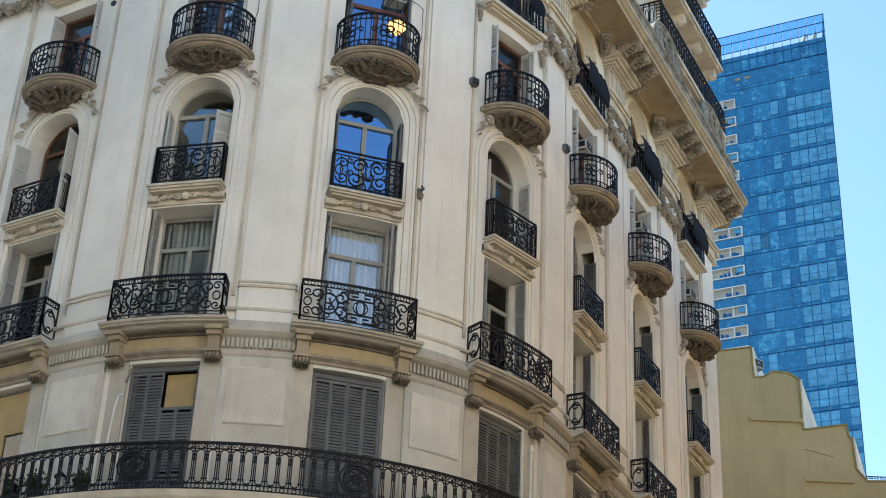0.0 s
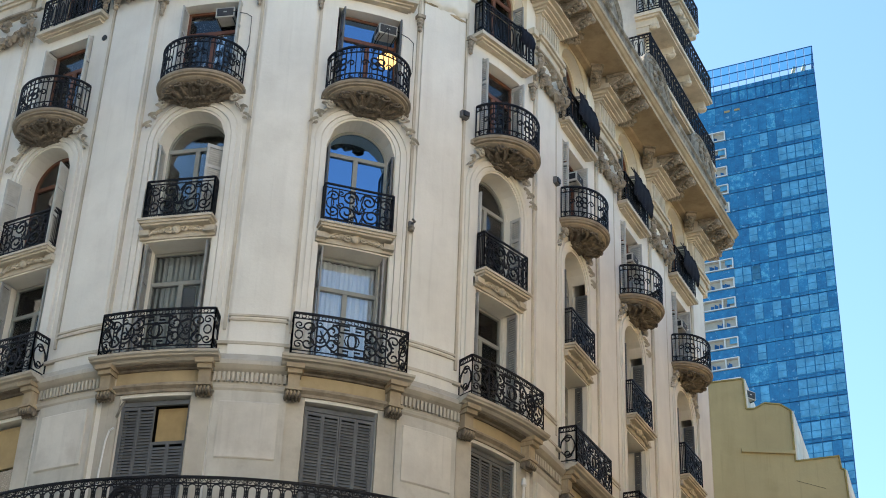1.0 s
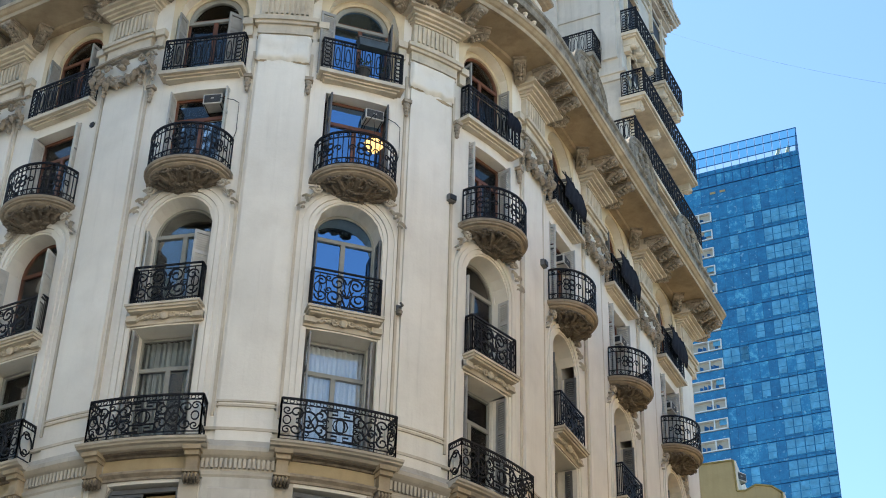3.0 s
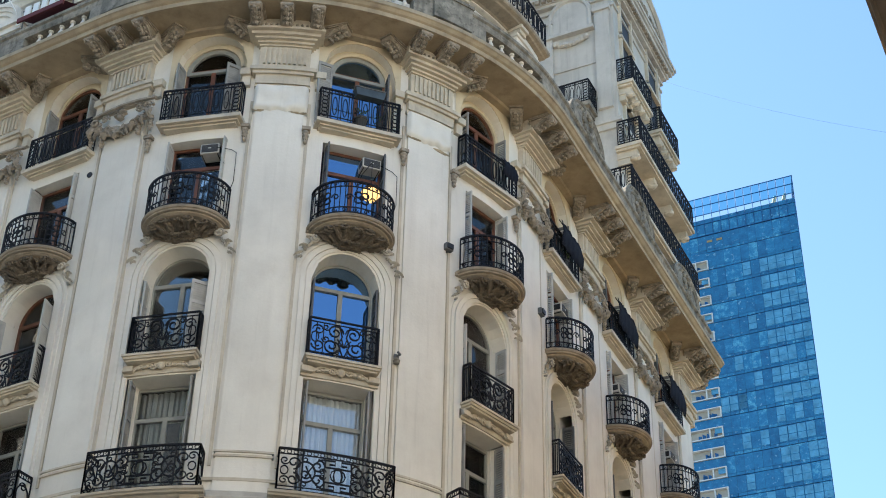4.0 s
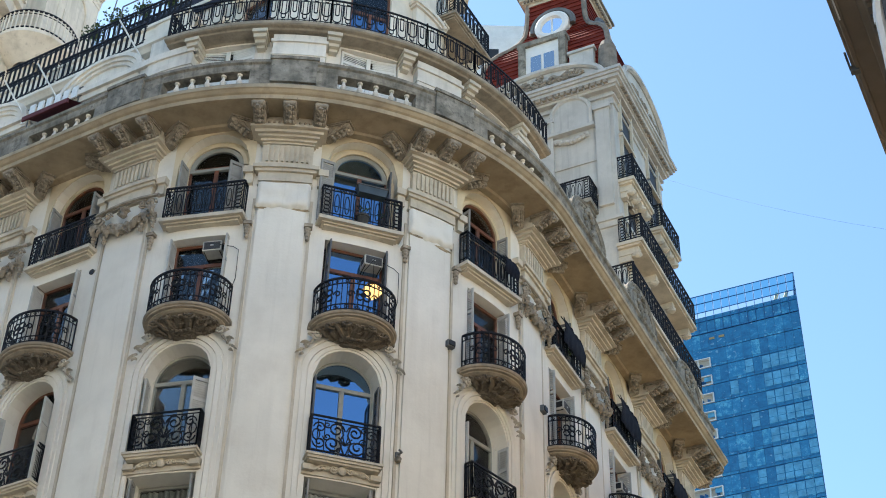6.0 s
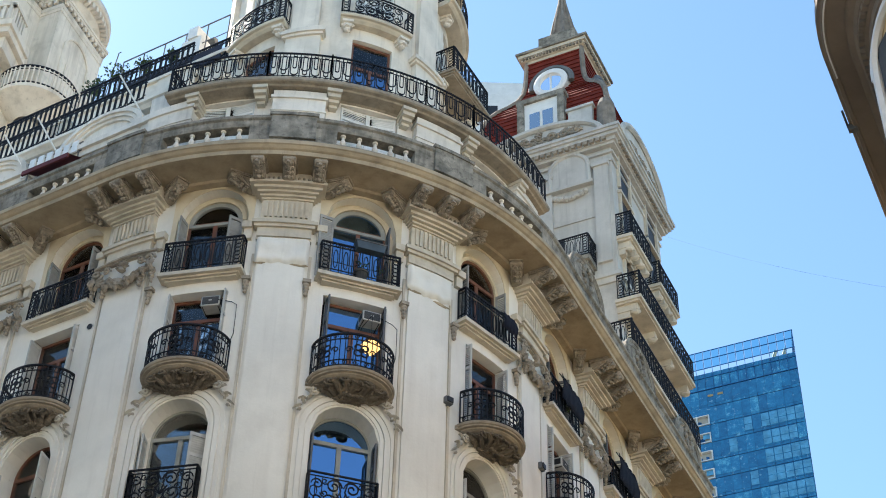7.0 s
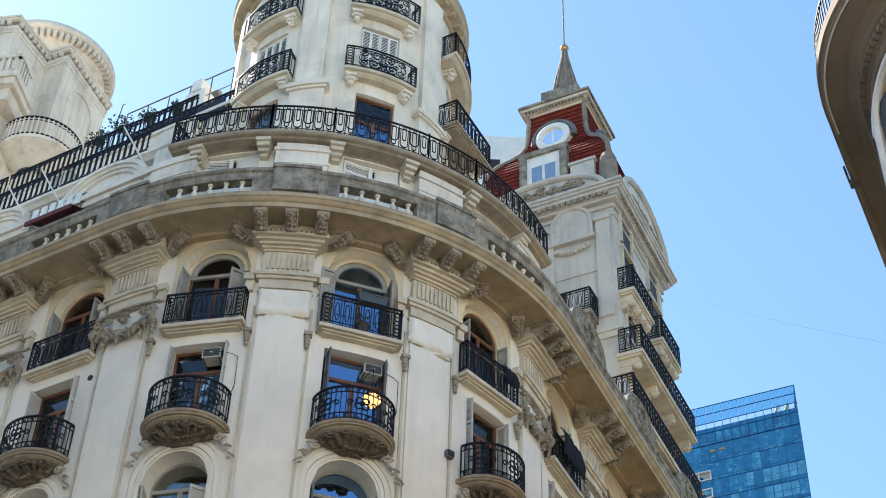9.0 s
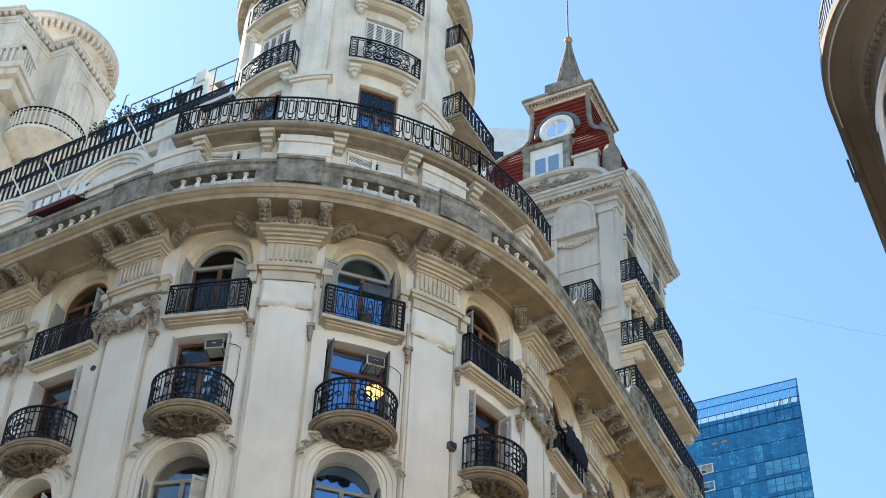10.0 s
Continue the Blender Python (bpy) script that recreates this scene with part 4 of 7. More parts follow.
# ---- windows and shutters ----
def frame_mesh(w, h, arch, bar=0.07):
    """The outer frame of a window in the x-z plane, its foot at z 0; one closed ring, its head straight or a half round."""
    bm = bmesh.new()
    t, d = bar, 0.07
    outer = [(-w / 2, 0.0), (-w / 2, h)]
    inner = [(-w / 2 + t, t), (-w / 2 + t, h if arch else h - t)]
    if arch:
        for i in range(1, 16):
            a = math.pi * i / 16
            outer.append((-w / 2 * math.cos(a), h + arch * math.sin(a)))
            inner.append((-(w / 2 - t) * math.cos(a), h + (arch - t) * math.sin(a)))
    outer += [(w / 2, h), (w / 2, 0.0)]
    inner += [(w / 2 - t, h if arch else h - t), (w / 2 - t, t)]
    rings = [[bm.verts.new((x, y, z)) for x, z in pts] for pts, y in ((outer, -d / 2), (inner, -d / 2), (inner, d / 2), (outer, d / 2))]
    n = len(outer)
    for r0, r1 in zip(rings, rings[1:] + rings[:1]):
        for i in range(n):
            bm.faces.new((r0[i], r0[(i + 1) % n], r1[(i + 1) % n], r1[i]))
    bmesh.ops.recalc_face_normals(bm, faces=bm.faces)
    return bm


def block_mesh(x0, x1, y0, y1, z0, z1):
    bm = bmesh.new()
    box(bm, x0, x1, y0, y1, z0, z1)
    return bm


def pane_mesh(w, h, arch=0.0):
    bm = bmesh.new()
    y0, y1 = -0.004, 0.004
    outline = [(-w / 2, 0), (w / 2, 0), (w / 2, h)]
    if arch:
        outline += [(w / 2 * math.cos(a), h + arch * math.sin(a)) for a in (math.pi * i / 14 for i in range(1, 14))]
    outline.append((-w / 2, h))
    a = [bm.verts.new((x, y0, z)) for x, z in outline]
    b = [bm.verts.new((x, y1, z)) for x, z in outline]
    bm.faces.new(a)
    bm.faces.new(b[::-1])
    n = len(a)
    for i in range(n):
        bm.faces.new((a[i], b[i], b[(i + 1) % n], a[(i + 1) % n]))
    return bm


def slatted(w, h, mat, name="shutter", parent=None, folds=1):
    """A louvred shutter leaf, hinged at x 0, reaching to x w, in one or more folds."""
    bm = bmesh.new()
    t = 0.055 if folds == 1 else 0.038
    rails = [0, h * 0.36, h * 0.7, h - 0.09] if folds == 1 else [0, h * 0.3, h - 0.07]
    fw = w / folds
    for k in range(folds):
        x0, x1 = k * fw + 0.002 * k, (k + 1) * fw - 0.002 * (folds - 1 - k)
        for xa, xb in ((x0, x0 + t), (x1 - t, x1)):
            box(bm, xa, xb, -0.02, 0.02, 0, h)
        for z in rails:
            box(bm, x0 + t, x1 - t, -0.02, 0.02, z, z + 0.09 if folds == 1 else z + 0.07)
        z = 0.12
        while z < h - 0.1:
            if not any(r - 0.03 < z < r + 0.1 for r in rails):
                vs = [bm.verts.new(p) for p in ((x0 + t, -0.022, z - 0.028), (x1 - t, -0.022, z - 0.028), (x1 - t, 0.012, z + 0.034), (x0 + t, 0.012, z + 0.034), (x0 + t, -0.022, z - 0.014), (x1 - t, -0.022, z - 0.014), (x1 - t, 0.012, z + 0.046), (x0 + t, 0.012, z + 0.046))]
                for f in ((3, 2, 1, 0), (4, 5, 6, 7), (0, 1, 5, 4), (2, 3, 7, 6)):
                    bm.faces.new([vs[i] for i in f])
            z += 0.062 if folds == 1 else 0.072
    return finish(name, bm, mat, parent)


def curtain_mesh(w, h, seed):
    bm = bmesh.new()
    n = 36
    rows = []
    for z in (0.05, h):
        rows.append([bm.verts.new((-w / 2 + w * i / n, 0.03 * math.sin(i * 1.9 + seed) + 0.02 * math.sin(i * 0.7 + seed * 2 + z), z)) for i in range(n + 1)])
    for i in range(n):
        bm.faces.new((rows[0][i], rows[0][i + 1], rows[1][i + 1], rows[1][i]))
    bmesh.ops.solidify(bm, geom=bm.faces[:], thickness=0.006)
    return bm


CACHE = {}


def kept(key, make):
    """Makes a mesh once and hands it on afterwards."""
    if key not in CACHE:
        ob = make()
        CACHE[key] = ob.data
        return ob
    return None


def child(name, key, make, parent, m, label=""):
    ob = kept(key, make)
    if ob is None:
        ob = new(name, CACHE[key])
    ob.name = name
    ob.visible_shadow = name != "pane"
    ob.parent, ob.matrix_basis = parent, m
    if label:
        ob["label"] = label
    return ob


def window(c, z, w, h, mat, glassmat, arch=0.0, transom=None, y=0.3, curtain=None, label="", parent=house, m=None, leaves=2, topglass=None):
    """A french window: frame, panes, and a curtain behind them."""
    key = ("frame", w, h, mat.name, arch, transom, leaves)
    fr = child("window", key, lambda: finish("window", frame_mesh(w, h, arch), mat), parent, m if m is not None else at(c, z) @ pose(0, y, 0), label)
    t, d = 0.07, 0.07
    head = transom or h
    if transom or arch:
        child("transom", ("transom", w, mat.name), lambda: finish("transom", block_mesh(-w / 2 + t, w / 2 - t, -d / 2 - 0.02, d / 2, -t * 0.7, t * 0.7), mat), fr, pose(0, 0, head))
    for k in range(1, leaves):
        child("mullion", ("mullion", head, mat.name), lambda: finish("mullion", block_mesh(-t * 0.8, t * 0.8, -d / 2 - 0.015, d / 2, t, head - t * 0.7), mat), fr, pose(-w / 2 + w * k / leaves, 0, 0))
    for k in range(leaves):
        child("leaf_panel", ("leaf_panel", w, leaves, mat.name), lambda: finish("leaf_panel", block_mesh(0.0, w / leaves - t * 1.9, -d / 2 + 0.01, d / 2 - 0.01, t, 0.45), mat), fr, pose(-w / 2 + w * k / leaves + t * 0.95, 0, 0))
    top = transom or h
    lw = w / leaves
    for k in range(leaves):
        x = -w / 2 + lw * (k + 0.5)
        child("pane", ("pane", lw - 0.14, top - 0.55, glassmat.name), lambda: finish("pane", pane_mesh(lw - 0.12, top - 0.5), glassmat), fr, pose(x, 0, 0.45))
    if transom and h - transom > 0.1 or arch:
        tg = topglass or glassmat
        child("pane", ("top", w, h - top, arch, tg.name), lambda: finish("pane", pane_mesh(w - 0.13, h - top - (0.05 if not arch else 0), arch - 0.06 if arch else 0), tg), fr, pose(0, 0, top + 0.03))
    if curtain:
        child("curtain", ("curtain", w, curtain), lambda: finish("curtain", curtain_mesh(w - 0.1, curtain, w), CURTAIN), fr, pose(0, 0.09, 0), "white net curtain")
    return fr


def shutter(parent, w, h, mat, m, label="", folds=1):
    return child("shutter", ("shutter", w, h, mat.name, folds), lambda: slatted(w, h, mat, folds=folds), parent, m, label)


for i, c in enumerate(BAYS):
    # first row: tall straight windows with grey frames and folded shutters in the jambs
    f = window(c, Z_A, 1.56, 3.26, GREYPAINT, CURTPANE if i == 2 else PANE, transom=2.42, y=0.58, curtain=3.2 if i in (1, 2, 4) else None, label="grey french window, curtains drawn" if i in (1, 2) else "")
    if i == 1:
        # Dark sheet stands in for the unlit gap beside the curtain.
        bm = bmesh.new()
        box(bm, 0.0, 0.34, 0.05, 0.09, 0.1, 2.35)
        part("dark_blind", bm, CANVAS, f)
    for side in (-1, 1):
        shutter(f, 0.32 if i < 4 else 0.2, 3.2, WORNSHUT if i < 4 else SHUTTER, pose(side * 0.755, -0.26, 0.02, 0, 0, -90 - side * 4))
    # second row: arched windows
    wood = BROWNWOOD if i == 0 else GREYPAINT
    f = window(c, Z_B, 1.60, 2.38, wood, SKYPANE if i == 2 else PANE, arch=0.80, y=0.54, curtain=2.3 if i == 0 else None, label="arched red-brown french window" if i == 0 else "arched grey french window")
    if i == 0:
        for side in (-1, 1):
            shutter(f, 0.42, 2.3, PALESHUT, pose(side * 0.78, -0.5, 0.02, 0, 0, -90 + side * 14 if side < 0 else -90 + 14), "half-open pale shutter")
    elif i == 1:
        shutter(f, 0.46, 2.2, PALESHUT, pose(0.78, -0.22, 0.02, 0, 0, -140), "half-open pale shutter")
        shutter(f, 0.40, 2.2, PALESHUT, pose(-0.78, -0.22, 0.02, 0, 0, -82))
    else:
        for side in (-1, 1):
            shutter(f, 0.34, 2.3, SHUTTER if i == 2 or i > 3 else PALESHUT, pose(side * 0.78, -0.24, 0.02, 0, 0, -90))
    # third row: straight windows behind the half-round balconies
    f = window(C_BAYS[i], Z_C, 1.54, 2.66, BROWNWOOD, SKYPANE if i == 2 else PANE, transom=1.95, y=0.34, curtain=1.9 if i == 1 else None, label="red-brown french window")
    for side in (-1, 1):
        shut = PALESHUT if i in (0, 1, 3, 4, 5, 6) else SHUTTER
        shutter(f, 0.44, 2.6, shut, pose(side * 0.765, -0.04, 0.02, 0, 0, -90 - side * 3), "pale grey shutter folded out")
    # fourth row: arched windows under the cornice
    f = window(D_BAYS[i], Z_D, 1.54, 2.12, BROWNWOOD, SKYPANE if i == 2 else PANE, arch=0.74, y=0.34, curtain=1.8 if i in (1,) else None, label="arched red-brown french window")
    bm = bmesh.new()
    ring = []
    for j in range(21):
        a = math.pi * j / 20
        ring.append([bm.verts.new((-q * math.cos(a), y, 2.12 + q * math.sin(a) * 0.98)) for q, y in ((0.76, 0.03), (0.76, -0.10), (0.86, -0.10), (0.995, -0.02), (0.995, 0.03))])
    for a, b in zip(ring, ring[1:]):
        for k in range(5):
            bm.faces.new((a[k], a[(k + 1) % 5], b[(k + 1) % 5], b[k]))
    for side in (-1, 1):
        box(bm, *sorted((side * 0.76, side * 0.995)), -0.06, 0.03, 0.0, 2.12)
    part("arch_moulding", bm, BOUNCEOCHRE, f)
    # Thin panel that carries the bounced warmth round the arch as colour.
    bm = bmesh.new()
    d0 = D_BAYS[i]
    pierced(bm, d0 - 1.14, d0 + 1.14, 28.5, 30.36, [(d0, 1.98, 28.5, 29.32, 0.98)], 0.014, -0.02)
    part("spandrel", bm, BOUNCEOCHRE, house, "ochre-tinted stucco round an arch")
    if i in (1, 2):
        bm = bmesh.new()
        ring = []
        for j in range(21):
            a = math.pi * j / 20
            ring.append([bm.verts.new((-q * math.cos(a), y, 2.12 + q * math.sin(a) * 0.96)) for q, y in ((0.63, 0.0), (0.63, -0.06), (0.755, -0.06), (0.755, 0.0))])
        for a, b in zip(ring, ring[1:]):
            for k in range(4):
                bm.faces.new((a[k], a[(k + 1) % 4], b[(k + 1) % 4], b[k]))
        box(bm, -0.75, 0.75, -0.06, 0.0, 2.05, 2.14)
        part("fanlight_frame", bm, GREYPAINT, f, "pale painted fanlight frame")
    for side in (-1, 1):
        turn = {0: -92 if side > 0 else -84, 1: -135 if side > 0 else -98, 2: -93 if side > 0 else -172}.get(i, -90 + side * 6)
        out = {1: -0.06 if side > 0 else -0.14, 2: -0.14 if side > 0 else -0.37}.get(i, -0.1)
        shutter(f, 0.40 if i < 3 else 0.34, 2.1, WORNSHUT if not (i == 2 and side > 0 or i > 3) else SHUTTER, pose(side * 0.76, out, 0.02, 0, 0, turn), "weathered grey shutter standing open")
    # lowest row: closed dark shutters
    if i == 0:
        f = window(c, Z_LOW, 1.58, 3.26, STRAW, GREYPANE, transom=2.3, y=0.2, label="straw-coloured wooden french window")
        bm = bmesh.new()
        box(bm, -0.72, 0.72, -0.03, 0.03, 2.36, 3.2)
        part("roller_blind", bm, STRAW, f, "straw-coloured blind")
    else:
        bm = bmesh.new()
        for x0, x1, z0, z1 in ((-0.81, -0.75, 0, 3.28), (0.75, 0.81, 0, 3.28), (-0.75, 0.75, 3.18, 3.28)):
            box(bm, x0, x1, 0.12, 0.2, z0, z1)
        f = finish("window", bm, SHUTTER, house, "window behind closed dark grey louvred shutters")
        f.matrix_basis = at(c, Z_LOW)
        for side in (-1, 1):
            if i == 1 and side > 0:
                shutter(f, 0.745, 2.3, SHUTTER, pose(0.75, 0.14, 0.02) @ Matrix.Diagonal((-1, 1, 1, 1)), folds=2)
                bm = bmesh.new()
                box(bm, 0.02, 0.73, 0.26, 0.3, 2.35, 3.15)
                part("roller_blind", bm, STRAW, f, "straw-coloured blind behind the gap")
            else:
                shutter(f, 0.745, 3.14, SHUTTER, pose(side * 0.75, 0.14, 0.02) @ Matrix.Diagonal((-side, 1, 1, 1)), folds=2)


# ---- swags on the piers beside the curved corner ----
def swag():
    """Two scrolled ears, a shell between them, a hanging festoon of fruit and four tassels."""
    bm = bmesh.new()
    r_ = random.Random(11)
    for i in range(46):
        f = i / 45
        x = -0.78 + 1.56 * f
        k = 0.045 + 0.05 * math.sin(f * math.pi) * (0.5 + r_.random())
        z = -0.12 - 0.24 * math.sin(f * math.pi) + 0.07 * r_.uniform(-1, 1)
        lump(bm, (x, -0.07 - 0.05 * r_.random(), z), (k * 1.2, k * 0.9, k), i, rough=0.7)
    for i in range(10):
        f = (i + 0.5) / 10
        x, z = -0.7 + 1.4 * f, -0.14 - 0.24 * math.sin(f * math.pi)
        leaf(bm, (x, -0.10, z), (x + r_.uniform(-0.15, 0.15), -0.10, z - 0.20 - 0.06 * r_.random()), 0.05, 0.06, i)
    for side in (-1, 1):
        volute(bm, (side * 0.80, -0.12, 0.06), 0.16, depth=0.12, flip=side, thick=0.04)
        volute(bm, (side * 0.52, -0.10, 0.14), 0.11, depth=0.10, flip=-side, thick=0.03)
        leaf(bm, (side * 0.86, -0.1, 0.02), (side * 0.92, -0.1, -0.34), 0.10, 0.10, side)
        for x, n, z0 in ((0.90, 6, -0.26), (0.54, 4, -0.40)):
            for j in range(n):
                lump(bm, (side * (x + 0.02 * (j % 2)), -0.08, z0 - 0.075 * j), (0.065 - 0.006 * j, 0.07 - 0.006 * j, 0.05), j + 40, rough=0.6)
    for j in range(7):
        a = math.pi * (0.1 + 0.8 * j / 6)
        leaf(bm, (0, -0.12, -0.02), (0.20 * math.cos(a), -0.13, -0.02 + 0.26 * math.sin(a)), 0.05, 0.05, j)
    lump(bm, (0, -0.14, -0.02), (0.09, 0.08, 0.09), 3, rough=0.3)
    tube(bm, [(-0.98 + 1.96 * f, -0.10, 0.30 + 0.12 * math.sin(f * math.pi)) for f in [k / 14 for k in range(15)]], 0.045, 5)
    return finish("garland", bm, ORNAMENT, house, "plaster garland with hanging drops")


for k in (0, 1, 4, 5, 6):
    child("garland", ("garland",), swag, house, at(PIERS[k], 28.0, 0.06) @ Matrix.Diagonal((1.08, 1.3, 1.1, 1)))

# small drops at the ends of the shallow balconies, and broken render on the plain piers
def drop_mesh():
    bm = bmesh.new()
    for j in range(4):
        lump(bm, (0, -0.07, -0.1 * j), (0.09 - 0.012 * j, 0.09 - 0.01 * j, 0.075), j, rough=0.3)
    box(bm, -0.11, 0.11, -0.16, 0.05, 0.06, 0.16)
    return finish("carved_drop", bm, ORNAMENT, house)


for k in (1, 2, 3):
    for side in (-1, 1):
        child("carved_drop", ("drop",), drop_mesh, house, at(BAYS[k] + side * 1.3, 27.0, 0.02))
BARE = material("bare_render", (0.40, 0.31, 0.19), 0.95, vary=0.4, scale=3, stain=0.3, stain_color=(0.2, 0.15, 0.1), bump=0.6, grain=12)
for k, (dx, zz, w_, h_) in ((2, (-0.56, 27.68, 0.2, 0.08)), (2, (0.50, 27.66, 0.24, 0.09)), (3, (-0.45, 27.68, 0.25, 0.07)), (3, (0.4, 27.60, 0.3, 0.08))):
    bm = bmesh.new()
    lump(bm, (0, 0, 0), (w_ * 0.8, 0.012, h_ * 0.6), dx, rough=1.2)
    ob = part("broken_render", bm, BARE, house)
    ob.matrix_basis = at(PIERS[k] + dx, zz, 0.075)
for k in (2, 3):
    bm = bmesh.new()
    rows = []
    for j in range(15):
        row = []
        for q in range(29):
            x, z = -0.7 + 1.4 * q / 28, j / 14 * 0.78 + (1 - j / 14) * 0.10 * noise.noise(Vector((q * 0.33, k * 5.1, 0)))
            edge = math.sqrt(min(1.0, j / 2.0, q / 1.5, (28 - q) / 1.5))
            row.append(bm.verts.new((x * (1 + 0.03 * noise.noise(Vector((j * 0.4, k, 2)))), -edge * (0.10 + 0.05 * noise.noise(Vector((x * 2.5, z * 2.5, k)))), z)))
        rows.append(row)
    for a, b in zip(rows, rows[1:]):
        for q in range(28):
            bm.faces.new((a[q], a[q + 1], b[q + 1], b[q]))
    ob = part("swollen_render", bm, STUCCO, house, smooth=True)
    ob.matrix_basis = at(PIERS[k], 27.68, 0.06)


# ---- loose things on the fronts ----
def ac_unit(m, label="dull white window air conditioner with black grille"):
    top = empty("air_conditioner", m @ pose(0.08, 0.14, 0.2) @ Matrix.Diagonal((0.80, 0.72, 0.80, 1)))
    bm = bmesh.new()
    box(bm, -0.36, 0.36, -0.55, 0.3, 0.0, 0.44)
    bmesh.ops.bevel(bm, geom=bm.edges[:], offset=0.015, segments=1, affect="EDGES")
    part("casing", bm, ACWHITE, top)
    bm = bmesh.new()
    box(bm, -0.31, 0.31, -0.565, -0.551, 0.05, 0.39)
    for s in (-1, 1):
        box(bm, *sorted((s * 0.361, s * 0.372)), -0.48, -0.1, 0.1, 0.36)
    g = part("grille", bm, BLACKGRILLE, top)
    for i in range(9):
        bm = bmesh.new()
        box(bm, -0.3, 0.3, -0.575, -0.566, 0.07 + i * 0.036, 0.082 + i * 0.036)
        part("fin", bm, SHUTTER, top)
    bm = bmesh.new()
    box(bm, -0.06, 0.06, -0.582, -0.576, 0.2, 0.25)
    part("badge", bm, ACWHITE, top)
    for s in (-1, 1):
        bm = bmesh.new()
        tube(bm, [(s * 0.3, -0.5, -0.02), (s * 0.3, 0.2, -0.02)], 0.018)
        tube(bm, [(s * 0.3, -0.4, 0.46), (s * 0.3, -0.1, 0.62)], 0.012)
        part("support_arm", bm, IRON, top)
    return tagged(top, label, "air conditioner", "air conditioners on the house")


for c, dx, z in ((BAYS[1], 0.36, 26.18), (BAYS[2], 0.40, 26.14), (BAYS[4], 0.30, 25.9), (BAYS[5], 0.30, 25.75), (BAYS[6], 0.30, 25.8)):
    ac_unit(at(c + dx, z, -0.2) @ Matrix.Scale(0.86, 4))

# the lit lantern that hangs in the third row
lantern = empty("hanging_lantern", at(BAYS[2] + 0.32, 25.02, 0.55))
bm = bmesh.new()
lathe(bm, [(0.0, -0.2), (0.07, -0.18), (0.17, -0.08), (0.25, 0.04), (0.23, 0.1), (0.12, 0.16)], 8)
part("shade", bm, LAMPGLASS, lantern, "glowing amber glass", True)
bm = bmesh.new()
lathe(bm, [(0.2, 0.16), (0.15, 0.22), (0.05, 0.28), (0.0, 0.30)], 16)
for j in range(8):
    a = 2 * math.pi * j / 8
    tube(bm, [(0.19 * math.cos(a), 0.19 * math.sin(a), 0.16), (0.235 * math.cos(a), 0.235 * math.sin(a), 0.05), (0.11 * math.cos(a), 0.11 * math.sin(a), -0.17)], 0.004)
part("cap", bm, IRON, lantern)
bm = bmesh.new()
tube(bm, [(0, 0, 0.29), (0, 0, 1.05), (0, 0.9, 1.3)], 0.01)
part("chain", bm, IRON, lantern)
tagged(lantern, "lit amber glass lantern hanging over a balcony", "lantern")

# little boxes and lamps fixed to the wall
for s, z in ((9.25, 24.62), (13.5, 24.92)):
    bx = empty("wall_box", at(s, z, 0.02))
    bm = bmesh.new()
    box(bm, -0.12, 0.12, -0.16, 0.05, -0.1, 0.1)
    bmesh.ops.bevel(bm, geom=bm.edges[:], offset=0.012, segments=1, affect="EDGES")
    part("casing", bm, SHUTTER, bx)
    bm = bmesh.new()
    box(bm, -0.09, 0.09, -0.2, -0.16, -0.07, 0.07)
    part("lens", bm, BLACKGRILLE, bx)
    tagged(bx, "small dark grey box lamp fixed on stucco", "wall lamp", "wall lamps")
cctv = empty("wall_fitting", at(7.89, 20.91, 0.0))
bm = bmesh.new()
box(bm, -0.06, 0.06, -0.1, 0.05, -0.06, 0.06)
tube(bm, [(0, -0.1, 0), (0.05, -0.18, 0.03), (-0.05, -0.26, 0.02)], 0.03, 6)
part("fitting_body", bm, SHUTTER, cctv)
bm = bmesh.new()
lathe(bm, [(0, -0.22), (0.07, -0.2), (0.09, -0.12), (0.05, -0.06)], 10, m=Matrix.Translation((0, -0.1, 0)))
part("bell", bm, GREYSTONE, cctv)
tagged(cctv, "small dark metal fitting on the wall", "wall fitting")
for s, z in ((-0.75, 26.6), (0.55, 22.9)):
    st = empty("pipe_stub", at(s, z, 0.0))
    bm = bmesh.new()
    lathe(bm, [(0, 0.02), (0.075, 0.02), (0.085, 0.03), (0.085, -0.02)], 12, m=pose(0, 0, 0, 90, 0, 0))
    part("pipe", bm, BLACKGRILLE, st)
    tagged(st, "short dark vent pipe in the wall", "vent pipe", "vent pipes")

# hooked conduit beside the lowest windows
hook = empty("conduit", at(1.38, 12.7, 0.0))
bm = bmesh.new()
tube(bm, [(-0.05, -0.05, 0), (-0.03, -0.05, 1.5), (0.02, -0.06, 2.2), (0.10, -0.09, 2.42), (0.22, -0.12, 2.46)], 0.022, 6)
part("tube", bm, WHITE, hook)
bm = bmesh.new()
tube(bm, [(0.2, -0.05, 2.75), (0.28, -0.12, 2.8), (0.34, -0.10, 3.0), (0.36, -0.05, 3.1)], 0.03, 6)
part("hook", bm, GREYSTONE, hook)
tagged(hook, "pale hooked conduit running up the wall", "conduit")
pipe2 = empty("downpipe", at(11.75, 12.7, 0.0))
bm = bmesh.new()
tube(bm, [(0, -0.07, 0), (0, -0.07, 2.3), (0.03, -0.07, 2.75)], 0.03, 6)
part("tube", bm, WHITE, pipe2)
bm = bmesh.new()
lathe(bm, [(0.03, 0), (0.07, 0.05), (0.05, 0.2), (0.0, 0.25)], 10, m=Matrix.Translation((0.03, -0.07, 2.7)))
part("cap", bm, WHITE, pipe2)
